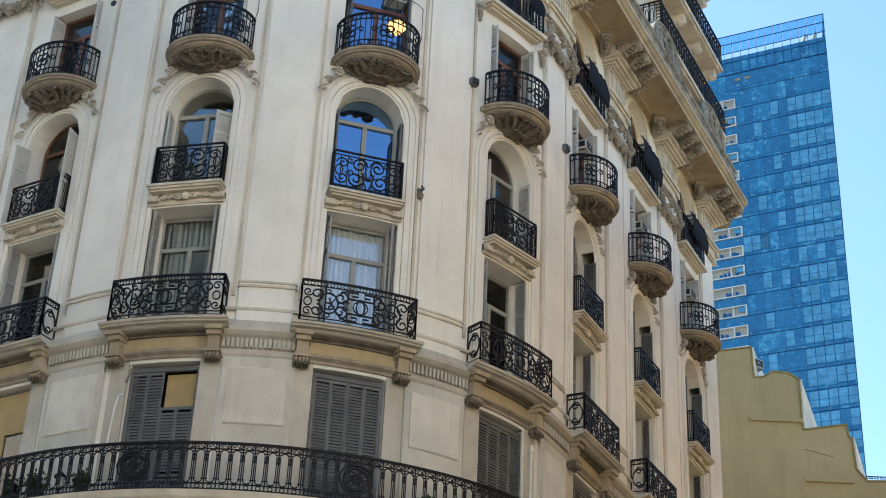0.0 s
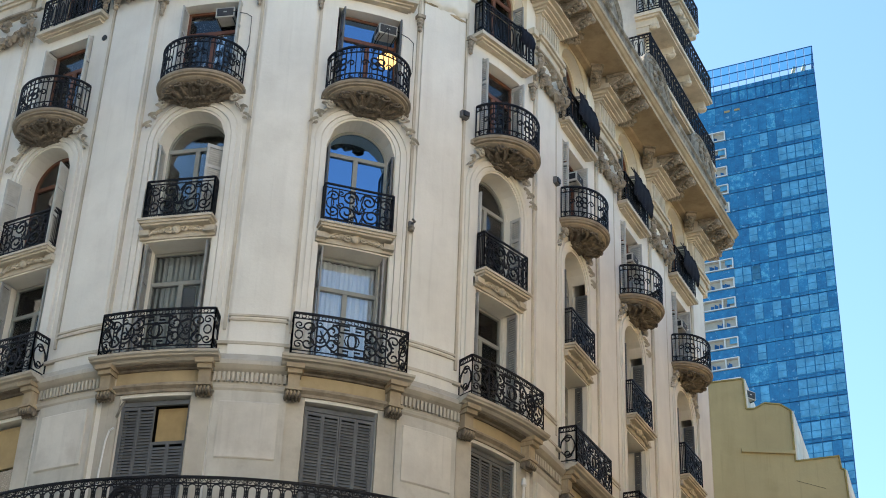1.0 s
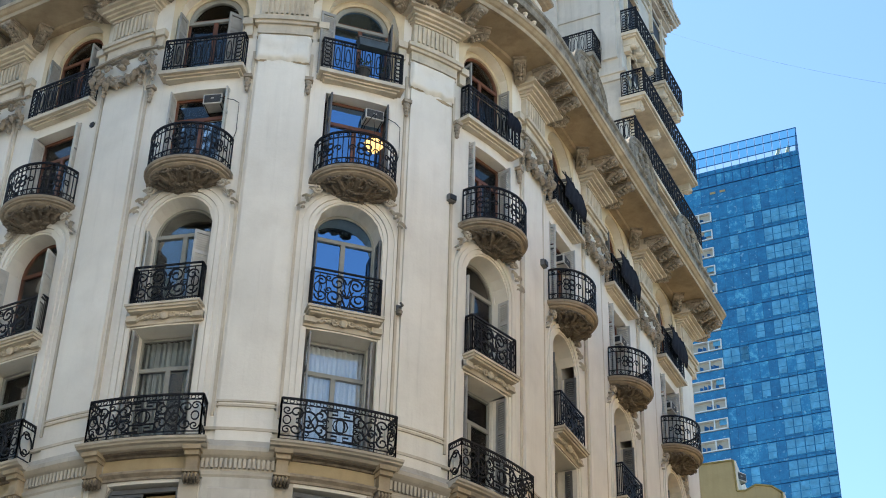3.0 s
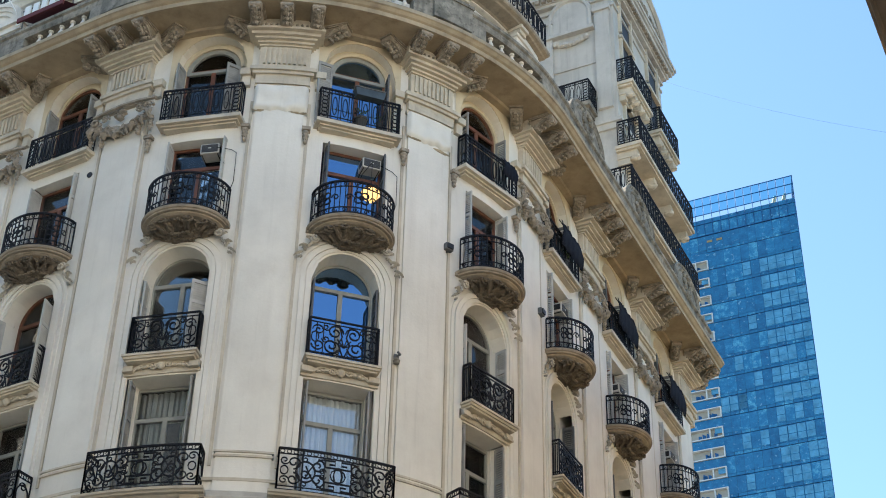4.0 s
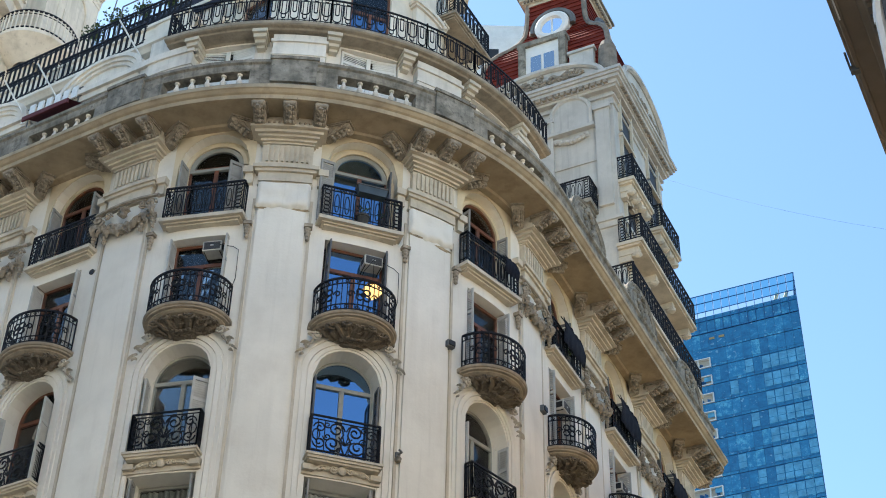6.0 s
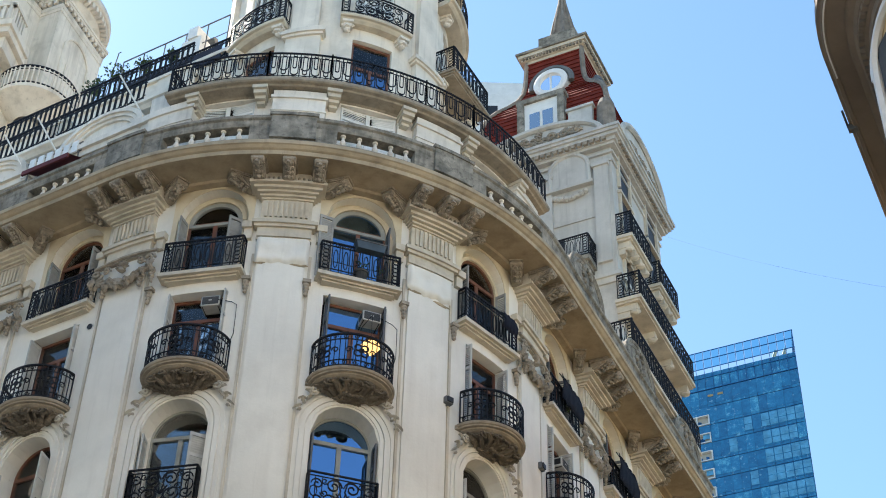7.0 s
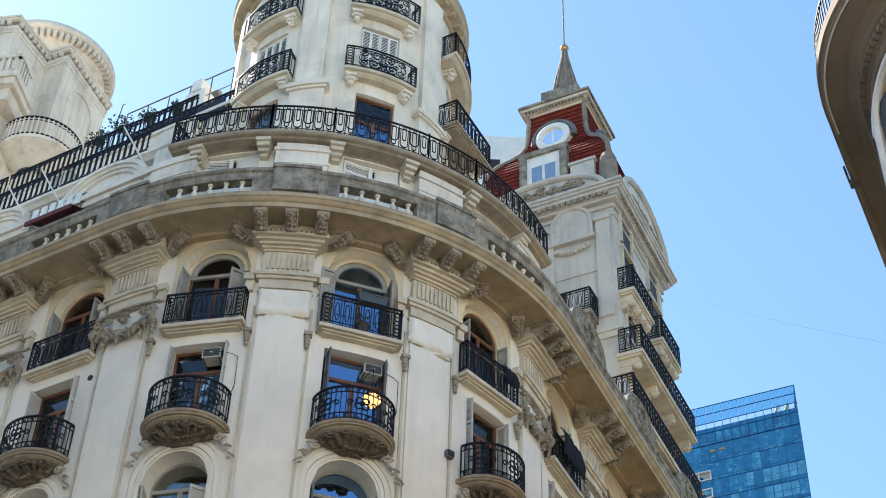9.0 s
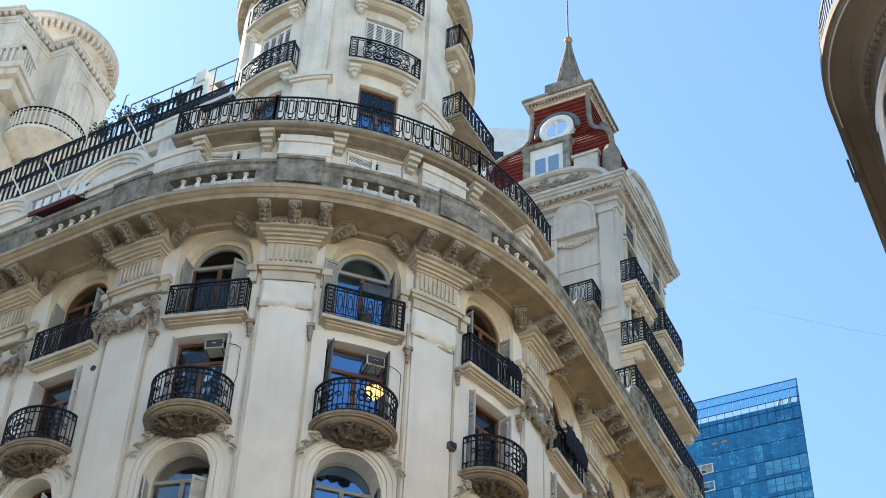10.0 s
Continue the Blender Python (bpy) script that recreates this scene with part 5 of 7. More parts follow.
tagged(pipe2, "thin white pipe on the wall", "pipe")

# cables running down beside the third-row windows
for s0, z0 in ((BAYS[1] + 0.8, 26.3), (BAYS[2] + 0.82, 26.25)):
    cb = empty("cable", at(s0, z0, 0.0))
    bm = bmesh.new()
    tube(bm, [(-0.15, -0.1, 0.15), (0.2, -0.05, 0.1), (0.34, -0.04, 0.0), (0.35, -0.03, -0.9), (0.28, -0.03, -1.2)], 0.010, 4)
    part("wire", bm, IRON, cb)
    tagged(cb, "thin black cable on the wall", "cable", "cables")
# long dark conduits down the pier edges
for s0, za, zb in ((8.02, 16.7, 27.9), (3.78, 17.6, 27.2)):
    cb = empty("conduit_line", at(s0, za, 0.0))
    bm = bmesh.new()
    tube(bm, [(0, -0.03, 0), (0.004, -0.03, (zb - za) / 2), (0, -0.03, zb - za)], 0.013, 4)
    part("line", bm, SLATE, cb)
    tagged(cb, "thin grey conduit down the stucco", "conduit", "conduits")

# flower boxes, canvas covers and pots on the balconies
box_ = empty("planter_box", at(BAYS[2] + 0.18, 28.2, 0.42) @ Matrix.Scale(0.72, 4))
bm = bmesh.new()
vs = [(-0.50, -0.16, 0.0), (0.50, -0.16, 0.0), (0.50, 0.12, 0.0), (-0.50, 0.12, 0.0), (-0.56, -0.2, 0.30), (0.56, -0.2, 0.30), (0.56, 0.16, 0.30), (-0.56, 0.16, 0.30)]
v = [bm.verts.new(p) for p in vs]
for f in ((3, 2, 1, 0), (4, 5, 6, 7), (0, 1, 5, 4), (1, 2, 6, 5), (2, 3, 7, 6), (3, 0, 4, 7)):
    bm.faces.new([v[k] for k in f])
part("trough", bm, SLATEBLUE, box_)
bm = bmesh.new()
box(bm, -0.59, 0.59, -0.23, 0.19, 0.30, 0.34)
part("rim", bm, SLATE, box_)
tagged(box_, "blue-grey metal planter box hung on a railing", "planter")
for c, dx, z, sx in ((BAYS[2], 0.05, Z_D, 0.26), (BAYS[2], 0.55, Z_D, 0.12), (BAYS[4], 0.0, Z_D, 0.2)):
    pot = empty("flower_pot", at(c + dx, z, 0.18))
    bm = bmesh.new()
    lathe(bm, [(0.0, 0.0), (sx * 0.5, 0.0), (sx * 0.68, 0.3), (sx * 0.75, 0.3), (sx * 0.75, 0.36), (0.0, 0.34)], 14)
    part("pot", bm, TERRA, pot)
    bm = bmesh.new()
    for j in range(26):
        r_ = random.Random(j)
        a, e = r_.random() * 6.28, r_.random()
        p = Vector((sx * 0.6 * math.cos(a) * e, sx * 0.6 * math.sin(a) * e, 0.36 + 0.3 * r_.random()))
        q = p + Vector((0.07 * math.cos(a), 0.07 * math.sin(a), 0.04))
        n_ = Vector((-math.sin(a), math.cos(a), 0)) * 0.03
        bm.faces.new([bm.verts.new(x) for x in (p, (p + q) / 2 + n_, q, (p + q) / 2 - n_)])
    part("leaves", bm, LEAF, pot)
    tagged(pot, "dark clay flower pot with a small plant", "flower pot", "flower pots")
for c, dx, w_, hh in ((BAYS[3], 0.5, 0.62, 0.55), (BAYS[4], 0.1, 1.6, 0.85), (BAYS[5], 0.1, 1.7, 0.95), (BAYS[6], 0.1, 1.6, 0.9)):
    cv = empty("canvas_cover", at(c + dx, Z_D + 0.5, 0.36))
    bm = bmesh.new()
    n = 14
    rows = [[bm.verts.new((-w_ / 2 + w_ * i / n, -0.02 - 0.10 * (1 - abs(k - 2) / 2.5) + 0.02 * math.sin(i * 2.1 + k), hh * k / 4 + 0.02 * math.sin(i * 1.3))) for i in range(n + 1)] for k in range(5)]
    for a, b in zip(rows, rows[1:]):
        for i in range(n):
            bm.faces.new((a[i], a[i + 1], b[i + 1], b[i]))
    bmesh.ops.solidify(bm, geom=bm.faces[:], thickness=0.01)
    part("cloth", bm, CANVAS, cv, smooth=True)
    bm = bmesh.new()
    tube(bm, [(-w_ / 2, 0.02, hh), (w_ / 2, 0.02, hh)], 0.015)
    part("cord", bm, IRON, cv)
    tagged(cv, "dark blue canvas hung over a balcony railing", "canvas", "canvases")


# ---- over the cornice: balustrade with solid dies, crests on the straight front ----
bm = bmesh.new()
sweep(bm, [(0.70, 30.80), (1.10, 30.80), (1.10, 31.06), (1.04, 31.12), (0.74, 31.12)], LEFT_END, RIGHT_END)
balus = part("balustrade", bm, GREYSTONE, house, "weathered grey cement balustrade")
bm = bmesh.new()
sweep(bm, [(0.72, 31.58), (1.04, 31.58), (1.06, 31.66), (1.06, 31.80), (1.12, 31.84), (1.12, 31.94), (0.72, 31.98)], LEFT_END, RIGHT_END)
part("coping", bm, GREYSTONE, balus)
for k, p_ in enumerate(PIERS + [-6.4, -9.0]):
    bm = bmesh.new()
    band(bm, p_ - 1.05, p_ + 1.05, 0.76, 1.045, 31.1, 31.6)
    if k in (2, 3, 1):
        band(bm, p_ - 0.54, p_ + 0.54, 0.68, 1.15, 31.1, 31.92)
        band(bm, p_ - 0.58, p_ + 0.58, 0.64, 1.19, 31.92, 32.03)
    part("die", bm, GREYSTONE, balus)


def baluster():
    bm = bmesh.new()
    lathe(bm, [(0.075, 0.0), (0.075, 0.06), (0.045, 0.09), (0.085, 0.17), (0.085, 0.23), (0.045, 0.34), (0.04, 0.40), (0.075, 0.43), (0.075, 0.50)], 10)
    return finish("baluster", bm, PALE, balus)


for c in (BAYS[0], BAYS[1], BAYS[2], BAYS[3], -7.7):
    for i in range(5):
        child("baluster", ("baluster",), baluster, balus, at(c - 0.80 + 0.40 * i, 31.10, 0.9))
for c in BAYS[4:]:
    bm = bmesh.new()
    pts = [(-1.35, 31.0), (1.35, 31.0)] + [(1.35 * math.cos(a), 32.0 + 1.0 * math.sin(a)) for a in (math.pi * i / 16 for i in range(17))]
    fr, bk = [[bm.verts.new(P(c + x, o, z)) for x, z in pts] for o in (1.06, 0.74)]
    bm.faces.new(fr)
    bm.faces.new(bk[::-1])
    for i in range(len(pts)):
        j = (i + 1) % len(pts)
        bm.faces.new((fr[i], bk[i], bk[j], fr[j]))
    for q in (1.35, 1.15):
        tube(bm, [P(c + q * math.cos(a), 1.06, 32.0 + (q - 0.35) * math.sin(a)) for a in (math.pi * i / 16 for i in range(17))], 0.06, 5)
    m = at(c, 32.0, 1.06)
    for i in range(10):
        a = 2 * math.pi * i / 10
        lump(bm, (0.32 * math.cos(a), -0.03, 0.35 + 0.4 * math.sin(a)), (0.12, 0.08, 0.12), i, m, 0.4)
    part("crest", bm, GREYSTONE, balus, "mossy rounded cement crest")

# ---- set-back attic round the corner ----
bm = bmesh.new()
ops = [(c, 1.7, 32.2, 33.76, 0.0) for c in BAYS[1:4]]
pierced(bm, 0.4, 13.6, 30.6, 34.0, ops, 0.0, -0.35)
bmesh.ops.remove_doubles(bm, verts=bm.verts, dist=0.002)
for s, k in ((0.4, 1), (13.6, -1)):
    vs = [bm.verts.new(P(s, o, z)) for o, z in ((0.0, 30.6), (-4, 30.6), (-4, 34), (0.0, 34))]
    bm.faces.new(vs[::k])
attic = part("attic_wall", bm, PALE, house, "pale stucco attic storey")
for c in BAYS[1:4]:
    f = window(c, 32.2, 1.66, 1.54, WHITE, PANE, y=0.22, label="low attic window with white louvres", leaves=2)
    for side in (-1, 1):
        shutter(f, 0.80, 1.5, WHITE, pose(side * 0.81, -0.08, 0.02, 0, 0, 172 if side > 0 else 8))
for p_ in (PIERS[2], PIERS[3], PIERS[1] + 0.6, PIERS[4] - 0.5):
    bm = bmesh.new()
    band(bm, p_ - 0.72, p_ + 0.72, -0.3, 0.3, 30.8, 33.82)
    band(bm, p_ - 0.77, p_ + 0.77, -0.3, 0.36, 33.5, 33.6)
    band(bm, p_ - 0.75, p_ + 0.75, -0.3, 0.33, 33.0, 33.05)
    part("attic_pier", bm, PALE, house)
bm = bmesh.new()
sweep(bm, [(-1.5, 33.8), (-0.02, 33.8), (0.06, 33.86), (0.42, 33.88), (0.46, 33.92), (0.56, 33.94), (0.6, 33.98), (0.6, 34.08), (-1.5, 34.1)], 0.75, 13.4)
ringbal = part("attic_balcony", bm, SLABSTONE, house, "curved balcony of weathered stucco")
for s in (1.55, 3.45, 5.45, 7.55, 9.65, 11.9):
    bm = bmesh.new()
    for w_, o0, z0, z1 in ((0.2, 0.5, 33.76, 33.88), (0.17, 0.42, 33.62, 33.76), (0.14, 0.3, 33.5, 33.62), (0.11, 0.18, 33.4, 33.5)):
        band(bm, s - w_, s + w_, -0.35, o0, z0, z1)
    part("balcony_bracket", bm, STONE, ringbal)
for a, b in ((0.8, 3.6), (3.6, 5.3), (5.3, 8.0), (8.0, 9.6), (9.6, 13.3)):
    lines = hoop_panel(b - a, 1.06)
    for u in (0.0, b - a):
        lines.append((straight((u, 0), (u, 1.14)), 0.026))
    railing([(lines, lambda u, v, a=a: P(a + u, 0.5, 34.08 + v))], "railing", ringbal)
railing([(bar_panel(1.2, 1.06), lambda u, v: P(0.8, 0.5 - u, 34.08 + v))], "railing", ringbal)
bm = bmesh.new()
sweep(bm, [(-0.7, 33.95), (-5.2, 33.95), (-5.2, 34.06), (-0.7, 34.06)], 0.4, 13.6, 0.6)
part("terrace_floor", bm, GREYSTONE, house)

# ---- the round tower over the corner ----
TOWER, TR = Vector((-3.79, 36.05)), 3.65
VIEW = math.atan2(-TOWER.y, -TOWER.x)


def PT(s, o, z):
    """As P, round the tower; s runs to the right from the side that faces the street corner."""
    a = VIEW + s / TR
    return Vector((TOWER.x + (TR + o) * math.cos(a), TOWER.y + (TR + o) * math.sin(a), z))


def tower_at(deg, z, o=0.0):
    a = VIEW + radians(deg)
    m = Matrix.Rotation(a + math.pi / 2, 4, "Z")
    m.translation = PT(radians(deg) * TR, o, z)
    return m


T_BAYS = [-104.0, -44.0, 15.5, 76.0]
T_LEVELS = [(35.0, 37.9), (38.55, 41.1), (41.65, 44.0)]
street_P, street_steps = P, steps
bm = bmesh.new()
half = math.pi * TR
tcuts = [-half + 2 * half * i / 72 for i in range(73)]
P, steps = PT, (lambda a, b, most=0.35: tcuts)
ops = [(radians(d) * TR, 1.3, z0, z1, 0.0) for d in T_BAYS for z0, z1 in T_LEVELS]
pierced(bm, -half, half, 34.0, 46.0, ops, 0.0, -0.35)
P, steps = street_P, street_steps
bmesh.ops.remove_doubles(bm, verts=bm.verts, dist=0.002)
tower = part("tower_wall", bm, PALE, house, "round tower of pale weathered stucco")
bm = bmesh.new()
TM = Matrix.Translation((TOWER.x, TOWER.y, 0))
lathe(bm, [(3.6, 44.0), (3.74, 44.04), (3.78, 44.2), (3.9, 44.28), (4.08, 44.34), (4.12, 44.4), (4.14, 44.62), (4.2, 44.78), (3.6, 44.9)], 64, m=TM)
part("tower_cornice", bm, CORNICE, house)
bm = bmesh.new()
lathe(bm, [(3.3, 46.0), (0.0, 46.4)], 48, m=TM)
part("tower_roof", bm, SLATE, house)
for i in range(44):
    a = 2 * math.pi * i / 44
    bm = bmesh.new()
    box(bm, 3.7, 4.04, -0.09, 0.09, 44.16, 44.33, TM @ Matrix.Rotation(a, 4, "Z"))
    part("modillion", bm, CORNICE, house)
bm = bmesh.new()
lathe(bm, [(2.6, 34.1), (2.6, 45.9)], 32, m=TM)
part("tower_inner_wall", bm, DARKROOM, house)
for d in (-77.0, -18.0, 46.0, 107.0):
    bm = bmesh.new()
    for hw, o0, z0, z1 in ((0.52, 0.22, 34.05, 37.75), (0.60, 0.30, 37.75, 37.85), (0.66, 0.36, 37.85, 38.0), (0.56, 0.26, 38.0, 38.15), (0.42, 0.18, 38.15, 44.0)):
        n = 5
        rows = []
        for i in range(n + 1):
            s = radians(d) * TR - hw + 2 * hw * i / n
            rows.append([bm.verts.new(PT(s, o, z)) for o, z in ((-0.05, z0), (o0, z0), (o0, z1), (-0.05, z1))])
        for a, b in zip(rows, rows[1:]):
            for j in range(4):
                bm.faces.new((a[j], b[j], b[(j + 1) % 4], a[(j + 1) % 4]))
        bm.faces.new(rows[0])
        bm.faces.new(rows[-1][::-1])
    part("tower_pilaster", bm, PALE, house)
bb = bmesh.new()
box(bb, -0.17, 0.17, -0.38, 0.3, -0.30, -0.20)
box(bb, -0.12, 0.12, -0.30, 0.3, -0.42, -0.30)
lump(bb, (0, -0.26, -0.42), (0.12, 0.13, 0.10), 3, rough=0.4)
lump(bb, (0, -0.2, -0.52), (0.10, 0.12, 0.10), 5, rough=0.4)
for x in (-0.12, 0.12):
    volute(bb, (x, -0.24, -0.36), 0.08, depth=0.05, thick=0.025)
tower_bracket = finish("bracket", bb, PALE, house, "pale carved bracket")


def tower_ledge(d, half, o, z):
    """A balcony that follows the tower's curve, half degrees to either side of d, with its railing."""
    k0, k1 = radians(d - half) * TR, radians(d + half) * TR
    prof = [(-0.3, -0.22), (o - 0.22, -0.22), (o - 0.14, -0.16), (o - 0.10, -0.11), (o - 0.02, -0.10), (o, -0.06), (o, 0.0), (-0.3, 0.0)]
    bm = bmesh.new()
    rows = [[bm.verts.new(PT(k0 + (k1 - k0) * i / 14, q, z + h)) for q, h in prof] for i in range(15)]
    for a, b in zip(rows, rows[1:]):
        for j in range(len(prof)):
            bm.faces.new((a[j], b[j], b[(j + 1) % len(prof)], a[(j + 1) % len(prof)]))
    bm.faces.new(rows[0])
    bm.faces.new(rows[-1][::-1])
    tb = finish("tower_balcony", bm, STONE, house)
    e = o - 0.06
    L = (k1 - k0) * (TR + e) / TR
    railing([(lyre_panel(L, 1.0) + bar_panel(L, 1.0)[6:20], lambda u, v: PT(k0 + 0.02 + u * TR / (TR + e), e, z + v)),
             (bar_panel(e, 1.0), lambda u, v: PT(k0 + 0.02, u, z + v)), (bar_panel(e, 1.0), lambda u, v: PT(k1 - 0.02, u, z + v))], "railing", tb)
    return tb


for d in T_BAYS:
    for z0, z1 in T_LEVELS:
        brown = z0 < 36
        f = window(0, 0, 1.26, z1 - z0 - 0.02, BROWNWOOD if brown else WHITE, SKYPANE if brown else PANE, topglass=PANE, transom=(z1 - z0) * 0.62 if brown else None, m=tower_at(d, z0) @ pose(0, 0.2, 0), label="red-brown window reflecting blue sky" if brown else "window with closed white shutters")
        if not brown:
            for side in (-1, 1):
                shutter(f, 0.60, z1 - z0 - 0.1, WHITE, pose(side * 0.61, -0.08, 0.03) @ Matrix.Diagonal((-side, 1, 1, 1)), folds=2)
        if d == 76.0 and 38 < z0 < 40:
            # a straight balcony along the side street
            sm = Matrix.Translation((0.645, 35.11, 38.5)) @ Matrix.Rotation(math.atan2(2.04, 1.15), 4, "Z") @ pose(0, 0.95, 0)
            b2 = bmesh.new()
            moulded_slab(b2, 2.34, 0.95, ((0.06, -0.10, 0.0), (0.0, -0.16, -0.10), (-0.06, -0.22, -0.16)), 2.4)
            tb = finish("tower_balcony", b2, SLABSTONE, house)
            tb.matrix_basis = sm
            for x in (-1.0, 1.0):
                share("bracket", tower_bracket.data, tb, pose(x, -0.2, -0.04))
            railing(boxed(bar_panel, 2.34, 0.93, 1.04), "railing", tb)
        elif z0 > 38 and d > -100:
            tb = tower_ledge(d, 17.0 if d < 70 else 22.0, 0.45 if d < 70 else 0.7, z0 + 0.06)
            for e in (-13.5, 13.5):
                if tower_bracket.parent == house:
                    tower_bracket.parent, tower_bracket.matrix_basis = tb, tower_at(d + e, z0 + 0.04)
                else:
                    share("bracket", tower_bracket.data, tb, tower_at(d + e, z0 + 0.04))

# ---- terraces over the left front ----
bm = bmesh.new()
pierced(bm, LEFT_END, 0.6, 30.6, 35.3, [(c, 1.3, 31.0, 33.2, 0.0) for c in (-1.98, -6.4, -10.6)], -0.8, -1.2)
part("terrace_wall", bm, PALE, house, "white stucco attic wall")
bm = bmesh.new()
sweep(bm, [(-1.2, 35.1), (-0.4, 35.1), (-0.3, 35.2), (-0.22, 35.24), (-0.22, 35.35), (-6, 35.36), (-6, 35.2)], LEFT_END, 0.6)
terr = part("terrace_slab", bm, PALE, house)
for a, b in ((-15.0, -11.5), (-11.4, -8.0), (-7.9, -4.4), (-4.3, -0.9)):
    railing([(long_panel(b - a, 1.0), lambda u, v, a=a: P(a + u, -0.3, 35.35 + v))], "railing", terr)
bm = bmesh.new()
sweep(bm, [(-1.75, 35.3), (-2.0, 35.3), (-2.0, 38.08), (-1.75, 38.08)], LEFT_END, -0.6)
sweep(bm, [(-1.65, 38.08), (-3.0, 38.08), (-3.0, 38.2), (-1.65, 38.2)], LEFT_END, -0.6)
part("step_wall", bm, PALE, house)
for a, b in ((-12.0, -8.6), (-8.5, -5.4), (-5.3, -2.9), (-2.8, -0.6)):
    railing([(long_panel(b - a, 1.0), lambda u, v, a=a: P(a + u, -1.7, 38.2 + v))], "railing", terr)
bm = bmesh.new()
sweep(bm, [(-2.52, 39.05), (-2.55, 39.05), (-2.55, 39.75), (-2.52, 39.75)], -4.2, -0.2)
part("dark_net", bm, CANVAS, house, "dark netting tied to a terrace railing")
for s in (-0.2, -4.35, -7.95):
    bm = bmesh.new()
    band(bm, s - 0.3, s + 0.3, -0.75, -0.35, 35.35, 36.1)
    band(bm, s - 0.34, s + 0.34, -0.8, -0.3, 36.1, 36.2)
    part("terrace_pier", bm, PALE, house)
bm = bmesh.new()
band(bm, -0.35, 0.75, -0.85, 0.1, 30.8, 33.7)
band(bm, -0.45, 0.82, -0.85, 0.2, 33.7, 33.95)
band(bm, -0.2, 0.7, -0.85, 0.0, 33.95, 34.8)
part("corner_pier", bm, PALE, house)
for c in (-1.98, -6.4, -10.6):
    bm = bmesh.new()
    for q, o0 in ((1.62, 0.10), (1.46, 0.03), (1.30, -0.04)):
        ring = []
        for i in range(17):
            a = math.pi * i / 16
            ring.append([bm.verts.new(P(c - k * math.cos(a), o, 34.0 + (k - 0.1) * 0.66 * math.sin(a))) for k, o in ((q, -0.85), (q, o0), (q - 0.17, o0), (q - 0.17, -0.85))])
        for a, b in zip(ring, ring[1:]):
            for j in range(4):
                bm.faces.new((a[j], b[j], b[(j + 1) % 4], a[(j + 1) % 4]))
    band(bm, c - 1.68, c + 1.68, -0.85, 0.12, 33.82, 34.0)
    band(bm, c - 1.6, c + 1.6, -0.85, 0.02, 33.6, 33.82)
    band(bm, c - 1.55, c + 1.55, -0.85, -0.3, 33.2, 33.6)
    pts = [(c + 1.2 * math.cos(a), 34.0 + 0.78 * math.sin(a)) for a in (math.pi * i / 12 for i in range(13))]
    bm.faces.new([bm.verts.new(P(s, -0.12, z)) for s, z in pts])
    for side in (-1, 1):
        band(bm, c + side * 1.2 - 0.3, c + side * 1.2 + 0.3, -0.85, -0.15, 30.8, 33.2)
    part("dormer_pediment", bm, PALE, house, "white segmental dormer pediment")
    window(c, 31.0, 1.28, 2.15, WHITE, PANE, transom=1.6, y=1.0)
# second terrace further back, with its frame of thin bars
bm = bmesh.new()
sweep(bm, [(-2.6, 36.0), (-2.9, 36.0), (-2.9, 39.4), (-2.6, 39.4)], -13.0, 0.4)
sweep(bm, [(-2.5, 39.3), (-5.6, 39.3), (-5.6, 39.45), (-2.5, 39.45)], -13.0, 0.4, 0.6)
part("upper_terrace_wall", bm, PALE, house)
railing([(long_panel(4.5, 0.9), lambda u, v: P(-4.3 + u, -2.55, 39.0 + v))], "upper_railing", house)
bm = bmesh.new()
for u in range(6):
    s = -4.7 + 0.9 * u
    tube(bm, [P(s, -2.7, 39.4), P(s, -2.7, 41.35)], 0.025)
tube(bm, [P(-4.7, -2.7, 41.35), P(-0.2, -2.7, 41.35)], 0.025)
tube(bm, [P(-4.7, -2.7, 40.5), P(-0.2, -2.7, 40.5)], 0.015)
tube(bm, [P(-5.3, -2.7, 39.4), P(-5.05, -2.7, 42.0), P(-4.95, -2.7, 42.0)], 0.02)
part("pergola_frame", bm, SLATE, house)
bm = bmesh.new()
m = at(-1.6, 39.45, -2.9)
box(bm, -0.45, 0.35, -0.3, 0.4, 0.0, 1.35, m)
box(bm, -0.2, 0.2, -0.36, 0.3, 1.35, 1.85, m)
part("roof_unit", bm, WHITE, house)
for s, z in ((-1.62, 41.25), (-1.25, 41.05)):
    m = at(s, z, -3.25) @ Matrix.Rotation(0.5, 4, 'X')
    bm = bmesh.new()
    box(bm, -0.14, 0.14, -0.16, 0.06, -0.1, 0.12, m)
    tube(bm, [m @ Vector((0, 0.0, -0.08)), P(s, -3.1, 39.4)], 0.025)
    part("flood_lamp", bm, SLATE, house, "dark flood lamp on a pole")


